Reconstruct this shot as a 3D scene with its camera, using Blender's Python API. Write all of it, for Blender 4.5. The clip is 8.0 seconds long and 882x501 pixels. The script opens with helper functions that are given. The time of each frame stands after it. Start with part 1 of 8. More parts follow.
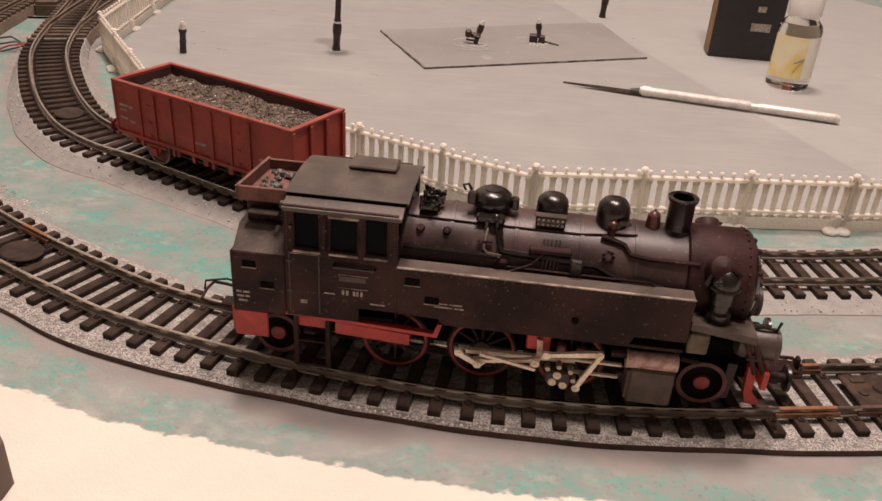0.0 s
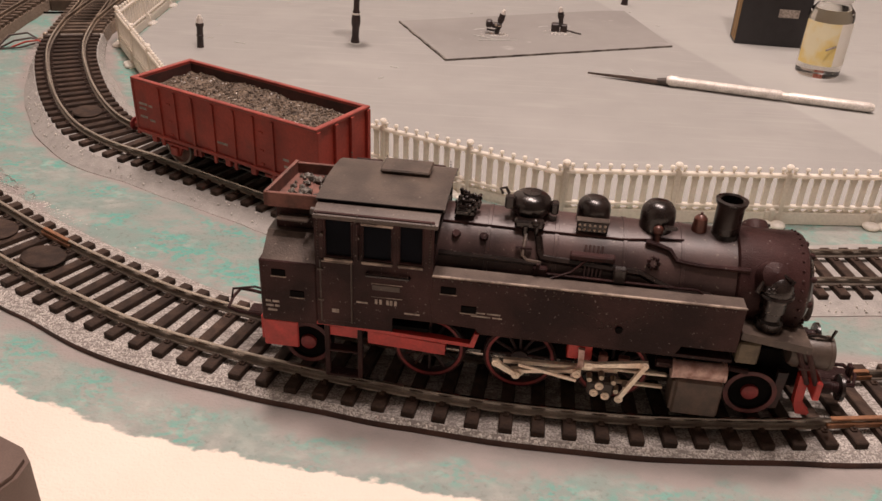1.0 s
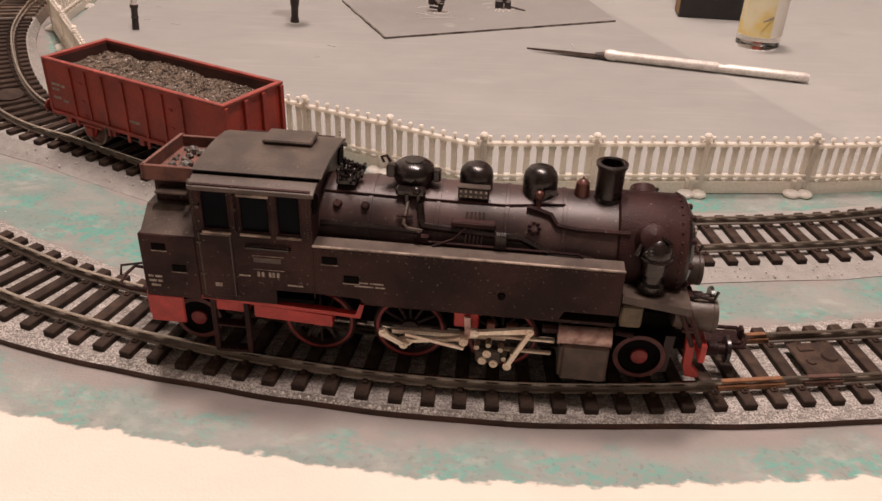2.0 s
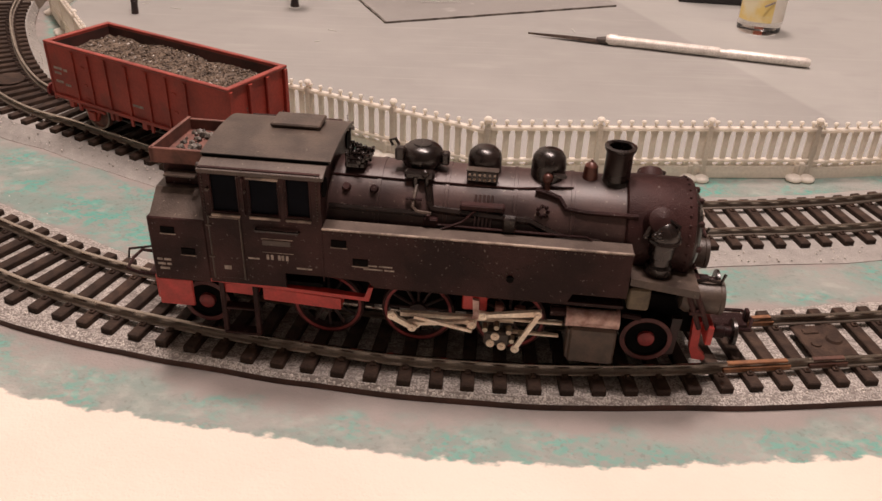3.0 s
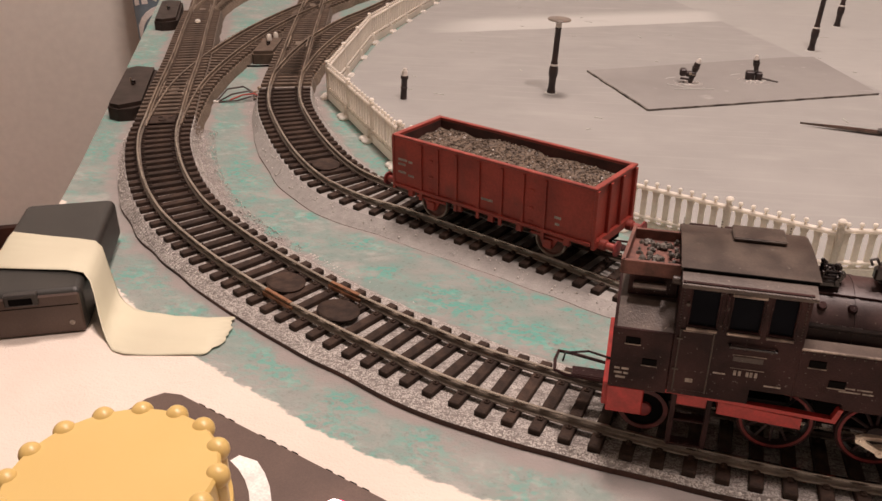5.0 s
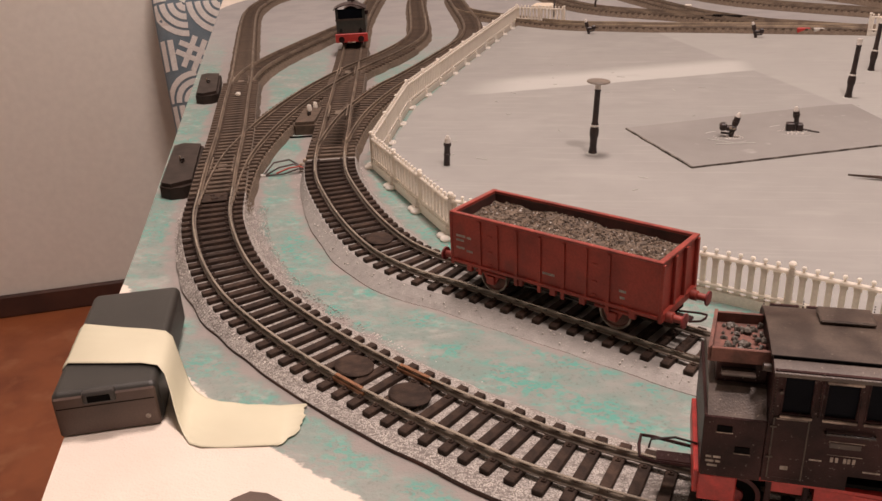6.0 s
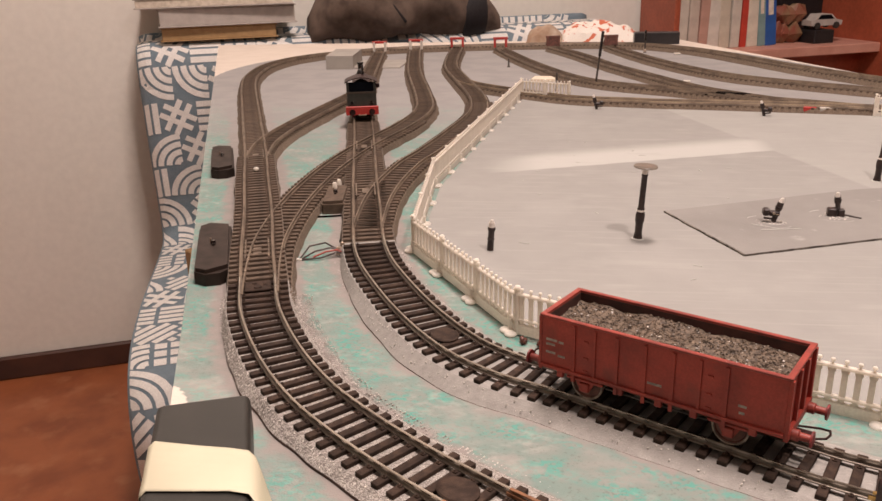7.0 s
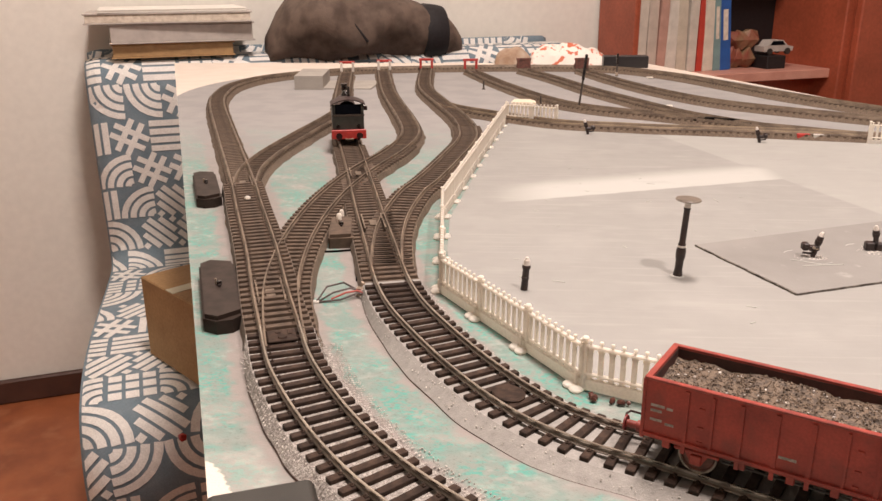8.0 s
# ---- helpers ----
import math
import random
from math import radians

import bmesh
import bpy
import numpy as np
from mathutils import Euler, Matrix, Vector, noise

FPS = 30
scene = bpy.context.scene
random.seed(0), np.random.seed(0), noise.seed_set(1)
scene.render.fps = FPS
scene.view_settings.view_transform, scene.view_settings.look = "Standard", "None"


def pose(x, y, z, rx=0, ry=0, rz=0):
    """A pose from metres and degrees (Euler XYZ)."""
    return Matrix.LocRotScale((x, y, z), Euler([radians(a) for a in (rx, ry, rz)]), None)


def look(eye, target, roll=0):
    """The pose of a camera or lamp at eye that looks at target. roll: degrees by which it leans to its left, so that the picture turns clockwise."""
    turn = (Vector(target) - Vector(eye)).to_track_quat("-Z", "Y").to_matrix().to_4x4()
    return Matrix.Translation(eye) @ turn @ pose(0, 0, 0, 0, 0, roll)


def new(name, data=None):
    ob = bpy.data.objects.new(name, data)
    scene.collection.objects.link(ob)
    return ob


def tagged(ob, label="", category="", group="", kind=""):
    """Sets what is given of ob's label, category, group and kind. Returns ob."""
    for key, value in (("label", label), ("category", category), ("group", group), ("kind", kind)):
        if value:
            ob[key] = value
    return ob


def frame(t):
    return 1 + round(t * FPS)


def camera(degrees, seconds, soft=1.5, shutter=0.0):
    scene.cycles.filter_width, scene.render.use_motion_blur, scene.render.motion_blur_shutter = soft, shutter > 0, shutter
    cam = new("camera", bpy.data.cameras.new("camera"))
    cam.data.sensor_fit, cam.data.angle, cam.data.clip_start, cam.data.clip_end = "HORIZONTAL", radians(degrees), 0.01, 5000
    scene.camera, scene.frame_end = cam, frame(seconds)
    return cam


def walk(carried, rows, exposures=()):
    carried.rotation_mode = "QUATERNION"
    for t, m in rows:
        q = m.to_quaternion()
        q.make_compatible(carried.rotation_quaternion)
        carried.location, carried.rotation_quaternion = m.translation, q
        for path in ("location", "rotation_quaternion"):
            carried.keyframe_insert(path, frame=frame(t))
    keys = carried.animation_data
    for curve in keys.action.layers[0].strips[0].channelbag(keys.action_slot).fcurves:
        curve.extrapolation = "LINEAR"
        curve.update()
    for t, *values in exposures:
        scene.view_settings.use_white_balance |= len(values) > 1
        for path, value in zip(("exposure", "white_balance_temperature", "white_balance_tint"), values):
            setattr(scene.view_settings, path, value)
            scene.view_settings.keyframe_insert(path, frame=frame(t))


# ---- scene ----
cam = camera(56.61, 8.0)
PATH = [
    (0, (0.02665, 0.03862, 0.13615), (0.01787, 0.91582, -0.3439), 3.58),
    (0.5, (0.02203, 0.04624, 0.13533), (0.00788, 0.91671, -0.35669), 3.22),
    (1, (0.02124, 0.04704, 0.13608), (-0.00338, 0.91609, -0.35803), 2.61),
    (1.5, (0.02686, 0.04951, 0.13434), (0.00514, 0.91253, -0.37036), 2.56),
    (2, (0.04372, 0.04751, 0.1328), (0.03974, 0.90864, -0.37558), 2.03),
    (2.2, (0.04889, 0.04549, 0.13219), (0.05847, 0.90573, -0.37761), 2.23),
    (3.3, (0.02977, 0.04673, 0.13235), (0.01875, 0.89825, -0.39187), 2.16),
    (3.5, (0.0185, 0.04434, 0.12846), (-0.01875, 0.90526, -0.3789), 2.01),
    (4, (-0.01556, 0.04088, 0.13738), (-0.11568, 0.91084, -0.34546), 1.15),
    (4.5, (-0.03115, 0.04124, 0.13985), (-0.16702, 0.91647, -0.3244), 0.51),
    (5.8, (-0.04545, 0.04821, 0.14863), (-0.21014, 0.93629, -0.28055), -2.07),
    (6, (-0.0502, 0.04527, 0.15187), (-0.22599, 0.94228, -0.25369), -2.91),
    (6.5, (-0.07769, 0.04849, 0.15548), (-0.25179, 0.96134, -0.21383), -2.95),
    (7, (-0.09761, 0.06083, 0.1609), (-0.23357, 0.99154, -0.17867), -1.58),
    (7.5, (-0.1195, 0.08012, 0.16254), (-0.21298, 1.02258, -0.15844), -0.37),
    (8, (-0.14882, 0.09599, 0.15874), (-0.21535, 1.04159, -0.15973), -0.39),
]
walk(cam, [(t, look(eye, target, roll)) for t, eye, target, roll in PATH],
     exposures=[(0, 0.13, 6700, 16), (4.7, 0.10, 6750, 17), (6, 0.11, 6750, 17), (6.5, 0.17, 6750, 17), (7, 0.42, 6700, 15), (7.5, 0.65, 6600, 12), (8, 0.71, 6550, 11)])

# ---- light and world ----
world = bpy.data.worlds.new("room_dusk")
scene.world = world
world.use_nodes = True
world.node_tree.nodes["Background"].inputs["Color"].default_value = (0.9, 0.75, 0.62, 1)
world.node_tree.nodes["Background"].inputs["Strength"].default_value = 0.05
# ceiling lamp over the layout, and the low reading lamp that hangs over its front curve
def lamp_at(name, place, energy, radius, colour):
    data = bpy.data.lights.new(name, "POINT")
    data.shadow_soft_size, data.energy, data.color = radius, energy, colour
    new(name, data).location = place


lamp_at("ceiling_lamp", (-0.04, 0.70, 1.95), 106.0, 0.17, (1.0, 0.845, 0.775))
lamp_at("reading_lamp", (0.132, 0.229, 0.677), 10.6, 0.030, (1.0, 0.845, 0.775))

MM = 0.001
UP = Vector((0, 0, 1))


# ---- materials ----
def mat(name, base, other=None, rough=0.6, metal=0.0, scale=150.0, fine=1500.0, bump=0.0, bump_scale=900.0, mix=(0.4, 0.65),
        piece=0.0, coat=0.0, spec=0.5, spots=None, spot_at=(0.62, 0.68), spot_scale=400.0):
    m = bpy.data.materials.new(name)
    m.use_nodes = True
    t = m.node_tree
    b = t.nodes["Principled BSDF"]
    b.inputs["Metallic"].default_value = metal
    b.inputs["Coat Weight"].default_value = coat
    b.inputs["Specular IOR Level"].default_value = spec
    co = t.nodes.new("ShaderNodeTexCoord")
    n1 = t.nodes.new("ShaderNodeTexNoise")
    n1.inputs["Scale"].default_value, n1.inputs["Detail"].default_value = scale, 5
    t.links.new(co.outputs["Object"], n1.inputs["Vector"])
    ramp = t.nodes.new("ShaderNodeValToRGB")
    other = other or tuple(c * 0.75 for c in base)
    ramp.color_ramp.elements[0].position, ramp.color_ramp.elements[1].position = mix
    ramp.color_ramp.elements[0].color, ramp.color_ramp.elements[1].color = (*base, 1), (*other, 1)
    t.links.new(n1.outputs["Fac"], ramp.inputs["Fac"])
    col = ramp.outputs["Color"]
    n2 = t.nodes.new("ShaderNodeTexNoise")
    n2.inputs["Scale"].default_value, n2.inputs["Detail"].default_value = fine, 3
    t.links.new(co.outputs["Object"], n2.inputs["Vector"])
    vr = t.nodes.new("ShaderNodeMapRange")
    vr.inputs["From Min"].default_value, vr.inputs["From Max"].default_value = 0.3, 0.7
    vr.inputs["To Min"].default_value, vr.inputs["To Max"].default_value = (0.86, 1.12) if fine > 100 else (0.97, 1.03)
    t.links.new(n2.outputs["Fac"], vr.inputs["Value"])
    value = vr.outputs["Result"]
    if piece:
        info = t.nodes.new("ShaderNodeObjectInfo")
        pr = t.nodes.new("ShaderNodeMapRange")
        pr.inputs["To Min"].default_value, pr.inputs["To Max"].default_value = 1 - piece, 1 + piece
        t.links.new(info.outputs["Random"], pr.inputs["Value"])
        mu = t.nodes.new("ShaderNodeMath")
        mu.operation = "MULTIPLY"
        t.links.new(value, mu.inputs[0])
        t.links.new(pr.outputs["Result"], mu.inputs[1])
        value = mu.outputs["Value"]
    hsv = t.nodes.new("ShaderNodeHueSaturation")
    t.links.new(col, hsv.inputs["Color"])
    t.links.new(value, hsv.inputs["Value"])
    col = hsv.outputs["Color"]
    if spots:
        n4 = t.nodes.new("ShaderNodeTexNoise")
        n4.inputs["Scale"].default_value, n4.inputs["Detail"].default_value = spot_scale, 4
        t.links.new(co.outputs["Object"], n4.inputs["Vector"])
        r4 = t.nodes.new("ShaderNodeMapRange")
        r4.inputs["From Min"].default_value, r4.inputs["From Max"].default_value = spot_at
        t.links.new(n4.outputs["Fac"], r4.inputs["Value"])
        mx = t.nodes.new("ShaderNodeMix")
        mx.data_type = "RGBA"
        t.links.new(r4.outputs["Result"], mx.inputs["Factor"])
        t.links.new(col, mx.inputs["A"])
        mx.inputs["B"].default_value = (*spots, 1)
        col = mx.outputs["Result"]
    t.links.new(col, b.inputs["Base Color"])
    rr = t.nodes.new("ShaderNodeMapRange")
    rr.inputs["To Min"].default_value, rr.inputs["To Max"].default_value = max(0.03, rough - 0.09), min(1, rough + 0.09)
    t.links.new(n1.outputs["Fac"], rr.inputs["Value"])
    t.links.new(rr.outputs["Result"], b.inputs["Roughness"])
    if bump:
        n3 = t.nodes.new("ShaderNodeTexNoise")
        n3.inputs["Scale"].default_value, n3.inputs["Detail"].default_value = bump_scale, 4
        t.links.new(co.outputs["Object"], n3.inputs["Vector"])
        bp = t.nodes.new("ShaderNodeBump")
        bp.inputs["Strength"].default_value, bp.inputs["Distance"].default_value = 0.8, bump
        t.links.new(n3.outputs["Fac"], bp.inputs["Height"])
        t.links.new(bp.outputs["Normal"], b.inputs["Normal"])
    return m


def glow(name, colour, strength):
    m = mat(name, colour, rough=0.3)
    b = m.node_tree.nodes["Principled BSDF"]
    b.inputs["Emission Color"].default_value, b.inputs["Emission Strength"].default_value = (*colour, 1), strength
    return m


def clear(name, colour, rough=0.05):
    m = bpy.data.materials.new(name)
    m.use_nodes = True
    b = m.node_tree.nodes["Principled BSDF"]
    b.inputs["Base Color"].default_value, b.inputs["Roughness"].default_value = (*colour, 1), rough
    b.inputs["Transmission Weight"].default_value, b.inputs["IOR"].default_value = 1.0, 1.45
    return m


BLACK = mat("weathered_black_paint", (0.0185, 0.0082, 0.0080), (0.052, 0.0240, 0.0225), 0.40, spec=0.12, scale=75, fine=2500, bump=0.00016, bump_scale=3200, spots=(0.16, 0.13, 0.12), spot_at=(0.675, 0.72), spot_scale=1300)
# Brown-black paint, lighter than BLACK to put overhead light into the boiler's colour
BOILERM = mat("brown_black_boiler_lit", (0.027, 0.0150, 0.0140), (0.076, 0.044, 0.040), 0.42, spec=0.45, scale=85, fine=2500, bump=0.00005, bump_scale=3200, spots=(0.14, 0.115, 0.09), spot_at=(0.67, 0.71), spot_scale=1100)
# Dust on upward faces, with the light from above painted in as well
DUSTLIT = mat("dusty_top_lit_from_above", (0.060, 0.044, 0.036), (0.105, 0.080, 0.065), 0.45, spec=0.45, scale=140, fine=2500, bump=0.0001, bump_scale=2200, spots=(0.18, 0.15, 0.12), spot_at=(0.67, 0.71), spot_scale=1000)
# Pale wear colour that also paints highlights on edges, sills and nozzles
WORNGLINT = mat("worn_and_highlight_edge", (0.36, 0.29, 0.235), (0.13, 0.10, 0.08), 0.5, scale=260, fine=2500, mix=(0.42, 0.58))
# Dusty roof colour, also raised to hold overhead light
ROOF = mat("dusty_lit_roof_paint", (0.044, 0.032, 0.026), (0.085, 0.063, 0.049), 0.42, spec=0.42, scale=130, bump=0.00008, bump_scale=2500, spots=(0.13, 0.11, 0.09), spot_at=(0.66, 0.71), spot_scale=900)
GLOSS = mat("glossy_black", (0.0075, 0.0046, 0.0038), (0.016, 0.0098, 0.0080), 0.27, scale=200, bump=0.00004, bump_scale=2500)
# Black for dark parts; also paints the shade in recesses, gaps and undergear
DEEP = mat("black_and_cavity_shade", (0.0032, 0.0026, 0.0025), rough=0.8, spec=0.08)
BLOCKB = mat("rusty_brown_casting", (0.082, 0.052, 0.037), (0.046, 0.030, 0.022), 0.5, scale=300, bump=0.0001)
RED = mat("signal_red_plastic", (0.46, 0.035, 0.028), (0.34, 0.03, 0.024), 0.45, scale=250)
WHEELDARK = mat("dark_wheel_red", (0.030, 0.009, 0.008), (0.012, 0.006, 0.006), 0.6, scale=300)
PINKRIM = mat("dusty_pink_rim", (0.11, 0.024, 0.023), (0.055, 0.014, 0.013), 0.55, scale=380)
DULLRED = mat("dull_wheel_red", (0.25, 0.030, 0.030), (0.12, 0.020, 0.019), 0.55, scale=300)
RUST = mat("rust_brown", (0.17, 0.068, 0.050), (0.10, 0.046, 0.036), 0.7, scale=260, bump=0.0001)
STEEL = mat("dull_steel", (0.45, 0.37, 0.29), (0.26, 0.20, 0.15), 0.35, 0.7, scale=400)
PALE = mat("pale_metal", (0.90, 0.80, 0.66), (0.74, 0.60, 0.47), 0.45, 0.2, scale=200)
BRASS = mat("copper_brown", (0.105, 0.036, 0.025), (0.06, 0.024, 0.018), 0.35, 0.3, scale=500)
OLIVE = mat("dusty_olive_metal", (0.12, 0.095, 0.058), (0.07, 0.055, 0.036), 0.6, scale=350, bump=0.0001)
PINKWORN = mat("pale_pink_worn_metal", (0.60, 0.43, 0.385), (0.34, 0.20, 0.17), 0.45, 0.1, scale=420)
GREYBLOCK = mat("grey_brown_metal", (0.060, 0.046, 0.038), (0.034, 0.027, 0.023), 0.6, scale=350, bump=0.0001)
COAL = mat("coal", (0.045, 0.038, 0.032), (0.13, 0.115, 0.098), 0.45, scale=700, bump=0.0003, bump_scale=1500, spots=(0.5, 0.45, 0.39), spot_at=(0.68, 0.74), spot_scale=900)
COALW = mat("dusty_wagon_coal", (0.150, 0.108, 0.074), (0.070, 0.050, 0.036), 0.7, scale=700, fine=2500, bump=0.0003, bump_scale=1500, mix=(0.42, 0.6), spots=(0.72, 0.66, 0.58), spot_at=(0.70, 0.725), spot_scale=430)
WAGON = mat("oxide_red_wagon", (0.375, 0.046, 0.028), (0.255, 0.032, 0.021), 0.55, scale=70, fine=1200, bump=0.00006, bump_scale=1500, spots=(0.20, 0.035, 0.024), spot_at=(0.56, 0.78), spot_scale=120)
WAGONRIM = mat("bright_wagon_red", (0.31, 0.050, 0.035), (0.20, 0.034, 0.025), 0.5, scale=140)
WHITEPL = mat("ivory_plastic", (0.94, 0.915, 0.86), (0.92, 0.88, 0.81), 0.45, scale=60, fine=900, piece=0.05)


def let_light_through(m, share):
    """Thin moulded plastic: part of the light that falls on one face leaves by the other."""
    t = m.node_tree
    b, o = t.nodes["Principled BSDF"], t.nodes["Material Output"]
    tr, mx = t.nodes.new("ShaderNodeBsdfTranslucent"), t.nodes.new("ShaderNodeMixShader")
    tr.inputs["Color"].default_value = (0.95, 0.90, 0.82, 1)
    mx.inputs["Fac"].default_value = share
    t.links.new(b.outputs["BSDF"], mx.inputs[1])
    t.links.new(tr.outputs["BSDF"], mx.inputs[2])
    t.links.new(mx.outputs["Shader"], o.inputs["Surface"])


let_light_through(WHITEPL, 0.50)
SLEEPER = mat("dark_sleeper", (0.025, 0.0145, 0.0100), (0.054, 0.033, 0.0230), 0.75, spec=0.25, scale=300, fine=3000, bump=0.00015, bump_scale=1500, piece=0.22)
RAILSIDE = mat("bare_rail_web", (0.24, 0.205, 0.17), (0.15, 0.122, 0.10), 0.42, 0.5, scale=80, fine=1500)
RAILM = mat("nickel_rail", (0.50, 0.45, 0.39), (0.36, 0.32, 0.275), 0.26, 1.0, scale=60, fine=1500)
SLEEPERB = mat("dusty_brown_sleeper", (0.100, 0.068, 0.046), (0.064, 0.043, 0.030), 0.8, scale=200, fine=2500, bump=0.00015, bump_scale=1500, piece=0.2)
RAILDULL = mat("dull_rail", (0.215, 0.165, 0.120), (0.120, 0.090, 0.066), 0.55, 0.35, scale=60, fine=1500)
RAILYARD = mat("yellowed_rail", (0.30, 0.23, 0.14), (0.19, 0.14, 0.09), 0.5, 0.3, scale=60, fine=1500)
RAILRUST = mat("rusty_rail_joiner", (0.27, 0.125, 0.06), (0.18, 0.085, 0.045), 0.5, 0.3, scale=400)
GOLD = mat("brass_joiner", (0.75, 0.5, 0.18), (0.5, 0.33, 0.12), 0.3, 0.9, scale=400)
BEDEDGE = mat("dark_bed_edge", (0.10, 0.042, 0.028), (0.045, 0.022, 0.016), 0.6, scale=80, bump=0.0002)
CREAM = mat("cream_board", (0.78, 0.68, 0.54), (0.72, 0.61, 0.48), 0.6, scale=14, fine=500, bump=0.00008, bump_scale=500)
CONCRETEL = mat("light_plaza_paint", (0.44, 0.442, 0.41), (0.405, 0.407, 0.38), 0.75, scale=9, fine=80, bump=0.00005, bump_scale=500)
CARDEDGE = mat("cut_card_edge", (0.20, 0.178, 0.155), (0.06, 0.050, 0.043), 0.8, scale=160)
CONCRETED = mat("dark_plaza_paint", (0.248, 0.240, 0.226), (0.222, 0.214, 0.202), 0.75, scale=14, fine=90, bump=0.00012, bump_scale=700, spots=(0.33, 0.32, 0.305), spot_at=(0.64, 0.74), spot_scale=60)
BLACKPL = mat("black_plastic", (0.025, 0.022, 0.02), (0.04, 0.034, 0.03), 0.4, scale=80, fine=3000, bump=0.00008, bump_scale=3500)
ADAPTER = mat("grained_black_plastic", (0.021, 0.0205, 0.018), (0.031, 0.029, 0.025), 0.42, scale=60, fine=3000, bump=0.0001, bump_scale=3000)
BROWNPL = mat("brown_black_plastic", (0.105, 0.068, 0.053), (0.082, 0.053, 0.042), 0.5, scale=60, fine=3000)
MOTORBOX = mat("grey_brown_box", (0.034, 0.022, 0.017), (0.022, 0.0155, 0.012), 0.6, spec=0.25, scale=120, fine=2000)
TAPE = mat("masking_tape", (0.61, 0.585, 0.435), (0.55, 0.52, 0.385), 0.6, scale=45, fine=90, bump=0.00003, bump_scale=260)
YELLOW = mat("yellow_plastic_knob", (0.66, 0.475, 0.175), (0.60, 0.425, 0.150), 0.34, scale=30, fine=60, bump=0.00003, bump_scale=180)
WHITEPAINT = mat("white_print", (0.82, 0.80, 0.76), rough=0.5)
FADED = mat("faded_print", (0.38, 0.33, 0.28), (0.20, 0.165, 0.14), 0.6, scale=900)
SILVER = mat("brushed_aluminium", (0.78, 0.74, 0.69), (0.62, 0.58, 0.53), 0.55, 0.45, scale=200, bump=0.0001, bump_scale=900)
BLADE = mat("dark_blade", (0.16, 0.12, 0.1), (0.09, 0.07, 0.06), 0.35, 0.8, scale=300)
DISCTAN = mat("tan_disc", (0.185, 0.155, 0.125), (0.135, 0.112, 0.09), 0.4, scale=150)
GLASS = clear("bottle_glass", (0.92, 0.9, 0.85))
LABEL = mat("white_label", (0.84, 0.81, 0.74), (0.80, 0.74, 0.62), 0.5, scale=60, fine=80)
LABELY = mat("yellow_label", (0.80, 0.62, 0.22), (0.80, 0.73, 0.50), 0.5, scale=75, fine=80, mix=(0.40, 0.56))
CAP = mat("white_cap", (0.88, 0.86, 0.83), (0.84, 0.82, 0.79), rough=0.4, fine=60)
BOXBLACK = mat("black_carton", (0.02, 0.017, 0.018), rough=0.4)
KRAFT = mat("brown_cardboard", (0.36, 0.22, 0.095), (0.31, 0.185, 0.08), 0.75, scale=20, fine=200)
PAGE = mat("book_pages", (0.70, 0.63, 0.53), (0.55, 0.48, 0.39), 0.8, scale=90, fine=900)
TAN = mat("tan_book", (0.44, 0.28, 0.13), (0.36, 0.22, 0.1), 0.6, scale=60)
GREYBOOK = mat("grey_book", (0.50, 0.46, 0.42), (0.42, 0.38, 0.35), 0.6, scale=50)
BAGM = mat("dark_grey_cloth_bag", (0.15, 0.108, 0.084), (0.085, 0.060, 0.047), 0.85, scale=30, fine=700, bump=0.0012, bump_scale=350)
BAGDARK = mat("black_strap", (0.012, 0.01, 0.012), rough=0.7)
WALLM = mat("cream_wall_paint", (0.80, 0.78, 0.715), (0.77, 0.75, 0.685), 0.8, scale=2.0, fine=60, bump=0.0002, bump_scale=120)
SKIRT = mat("dark_wood_skirting", (0.075, 0.032, 0.022), (0.05, 0.022, 0.016), 0.5, scale=12)
FLOORM = mat("terracotta_floor", (0.34, 0.105, 0.04), (0.24, 0.07, 0.028), 0.45, scale=9, fine=60, spots=(0.40, 0.16, 0.075), spot_at=(0.55, 0.75), spot_scale=14)
WOOD = mat("red_brown_wood", (0.38, 0.088, 0.044), (0.30, 0.07, 0.034), 0.4, scale=9, fine=120)
# Near-black that puts the shade of the shelf niche into the colour
SHELFIN = mat("shelf_niche_shade", (0.010, 0.008, 0.009), rough=0.6)
SHELFPINK = mat("pale_shelf_board", (0.60, 0.31, 0.24), (0.52, 0.25, 0.19), 0.5, scale=20)
# Unseen ceiling, south and east walls: brightness set only to control bounced light
CEILM = mat("dim_bounce_ceiling", (0.22, 0.205, 0.185), (0.205, 0.192, 0.172), 0.8, scale=3)
SOUTHWALL = mat("dim_bounce_wall", (0.17, 0.155, 0.14), (0.155, 0.142, 0.128), 0.8, scale=2.0, fine=60, bump=0.0002, bump_scale=120)
BEIGEWALL = mat("beige_bounce_wall", (0.50, 0.46, 0.41), (0.48, 0.44, 0.39), 0.8, scale=2.0, fine=60, bump=0.0002, bump_scale=120)

LEAFGREEN = mat("loco_green_grey", (0.042, 0.042, 0.034), (0.026, 0.026, 0.021), 0.5, scale=150)
WINDOW = mat("dim_cab_window", (0.0035, 0.0045, 0.0075), rough=0.6, spec=0.05)
WIRE = mat("dark_wire", (0.05, 0.03, 0.025), rough=0.5)
REDWIRE = mat("red_wire", (0.4, 0.06, 0.04), rough=0.5)
GREYPAPER = mat("grey_card", (0.36, 0.335, 0.30), (0.31, 0.29, 0.26), 0.75, scale=40)


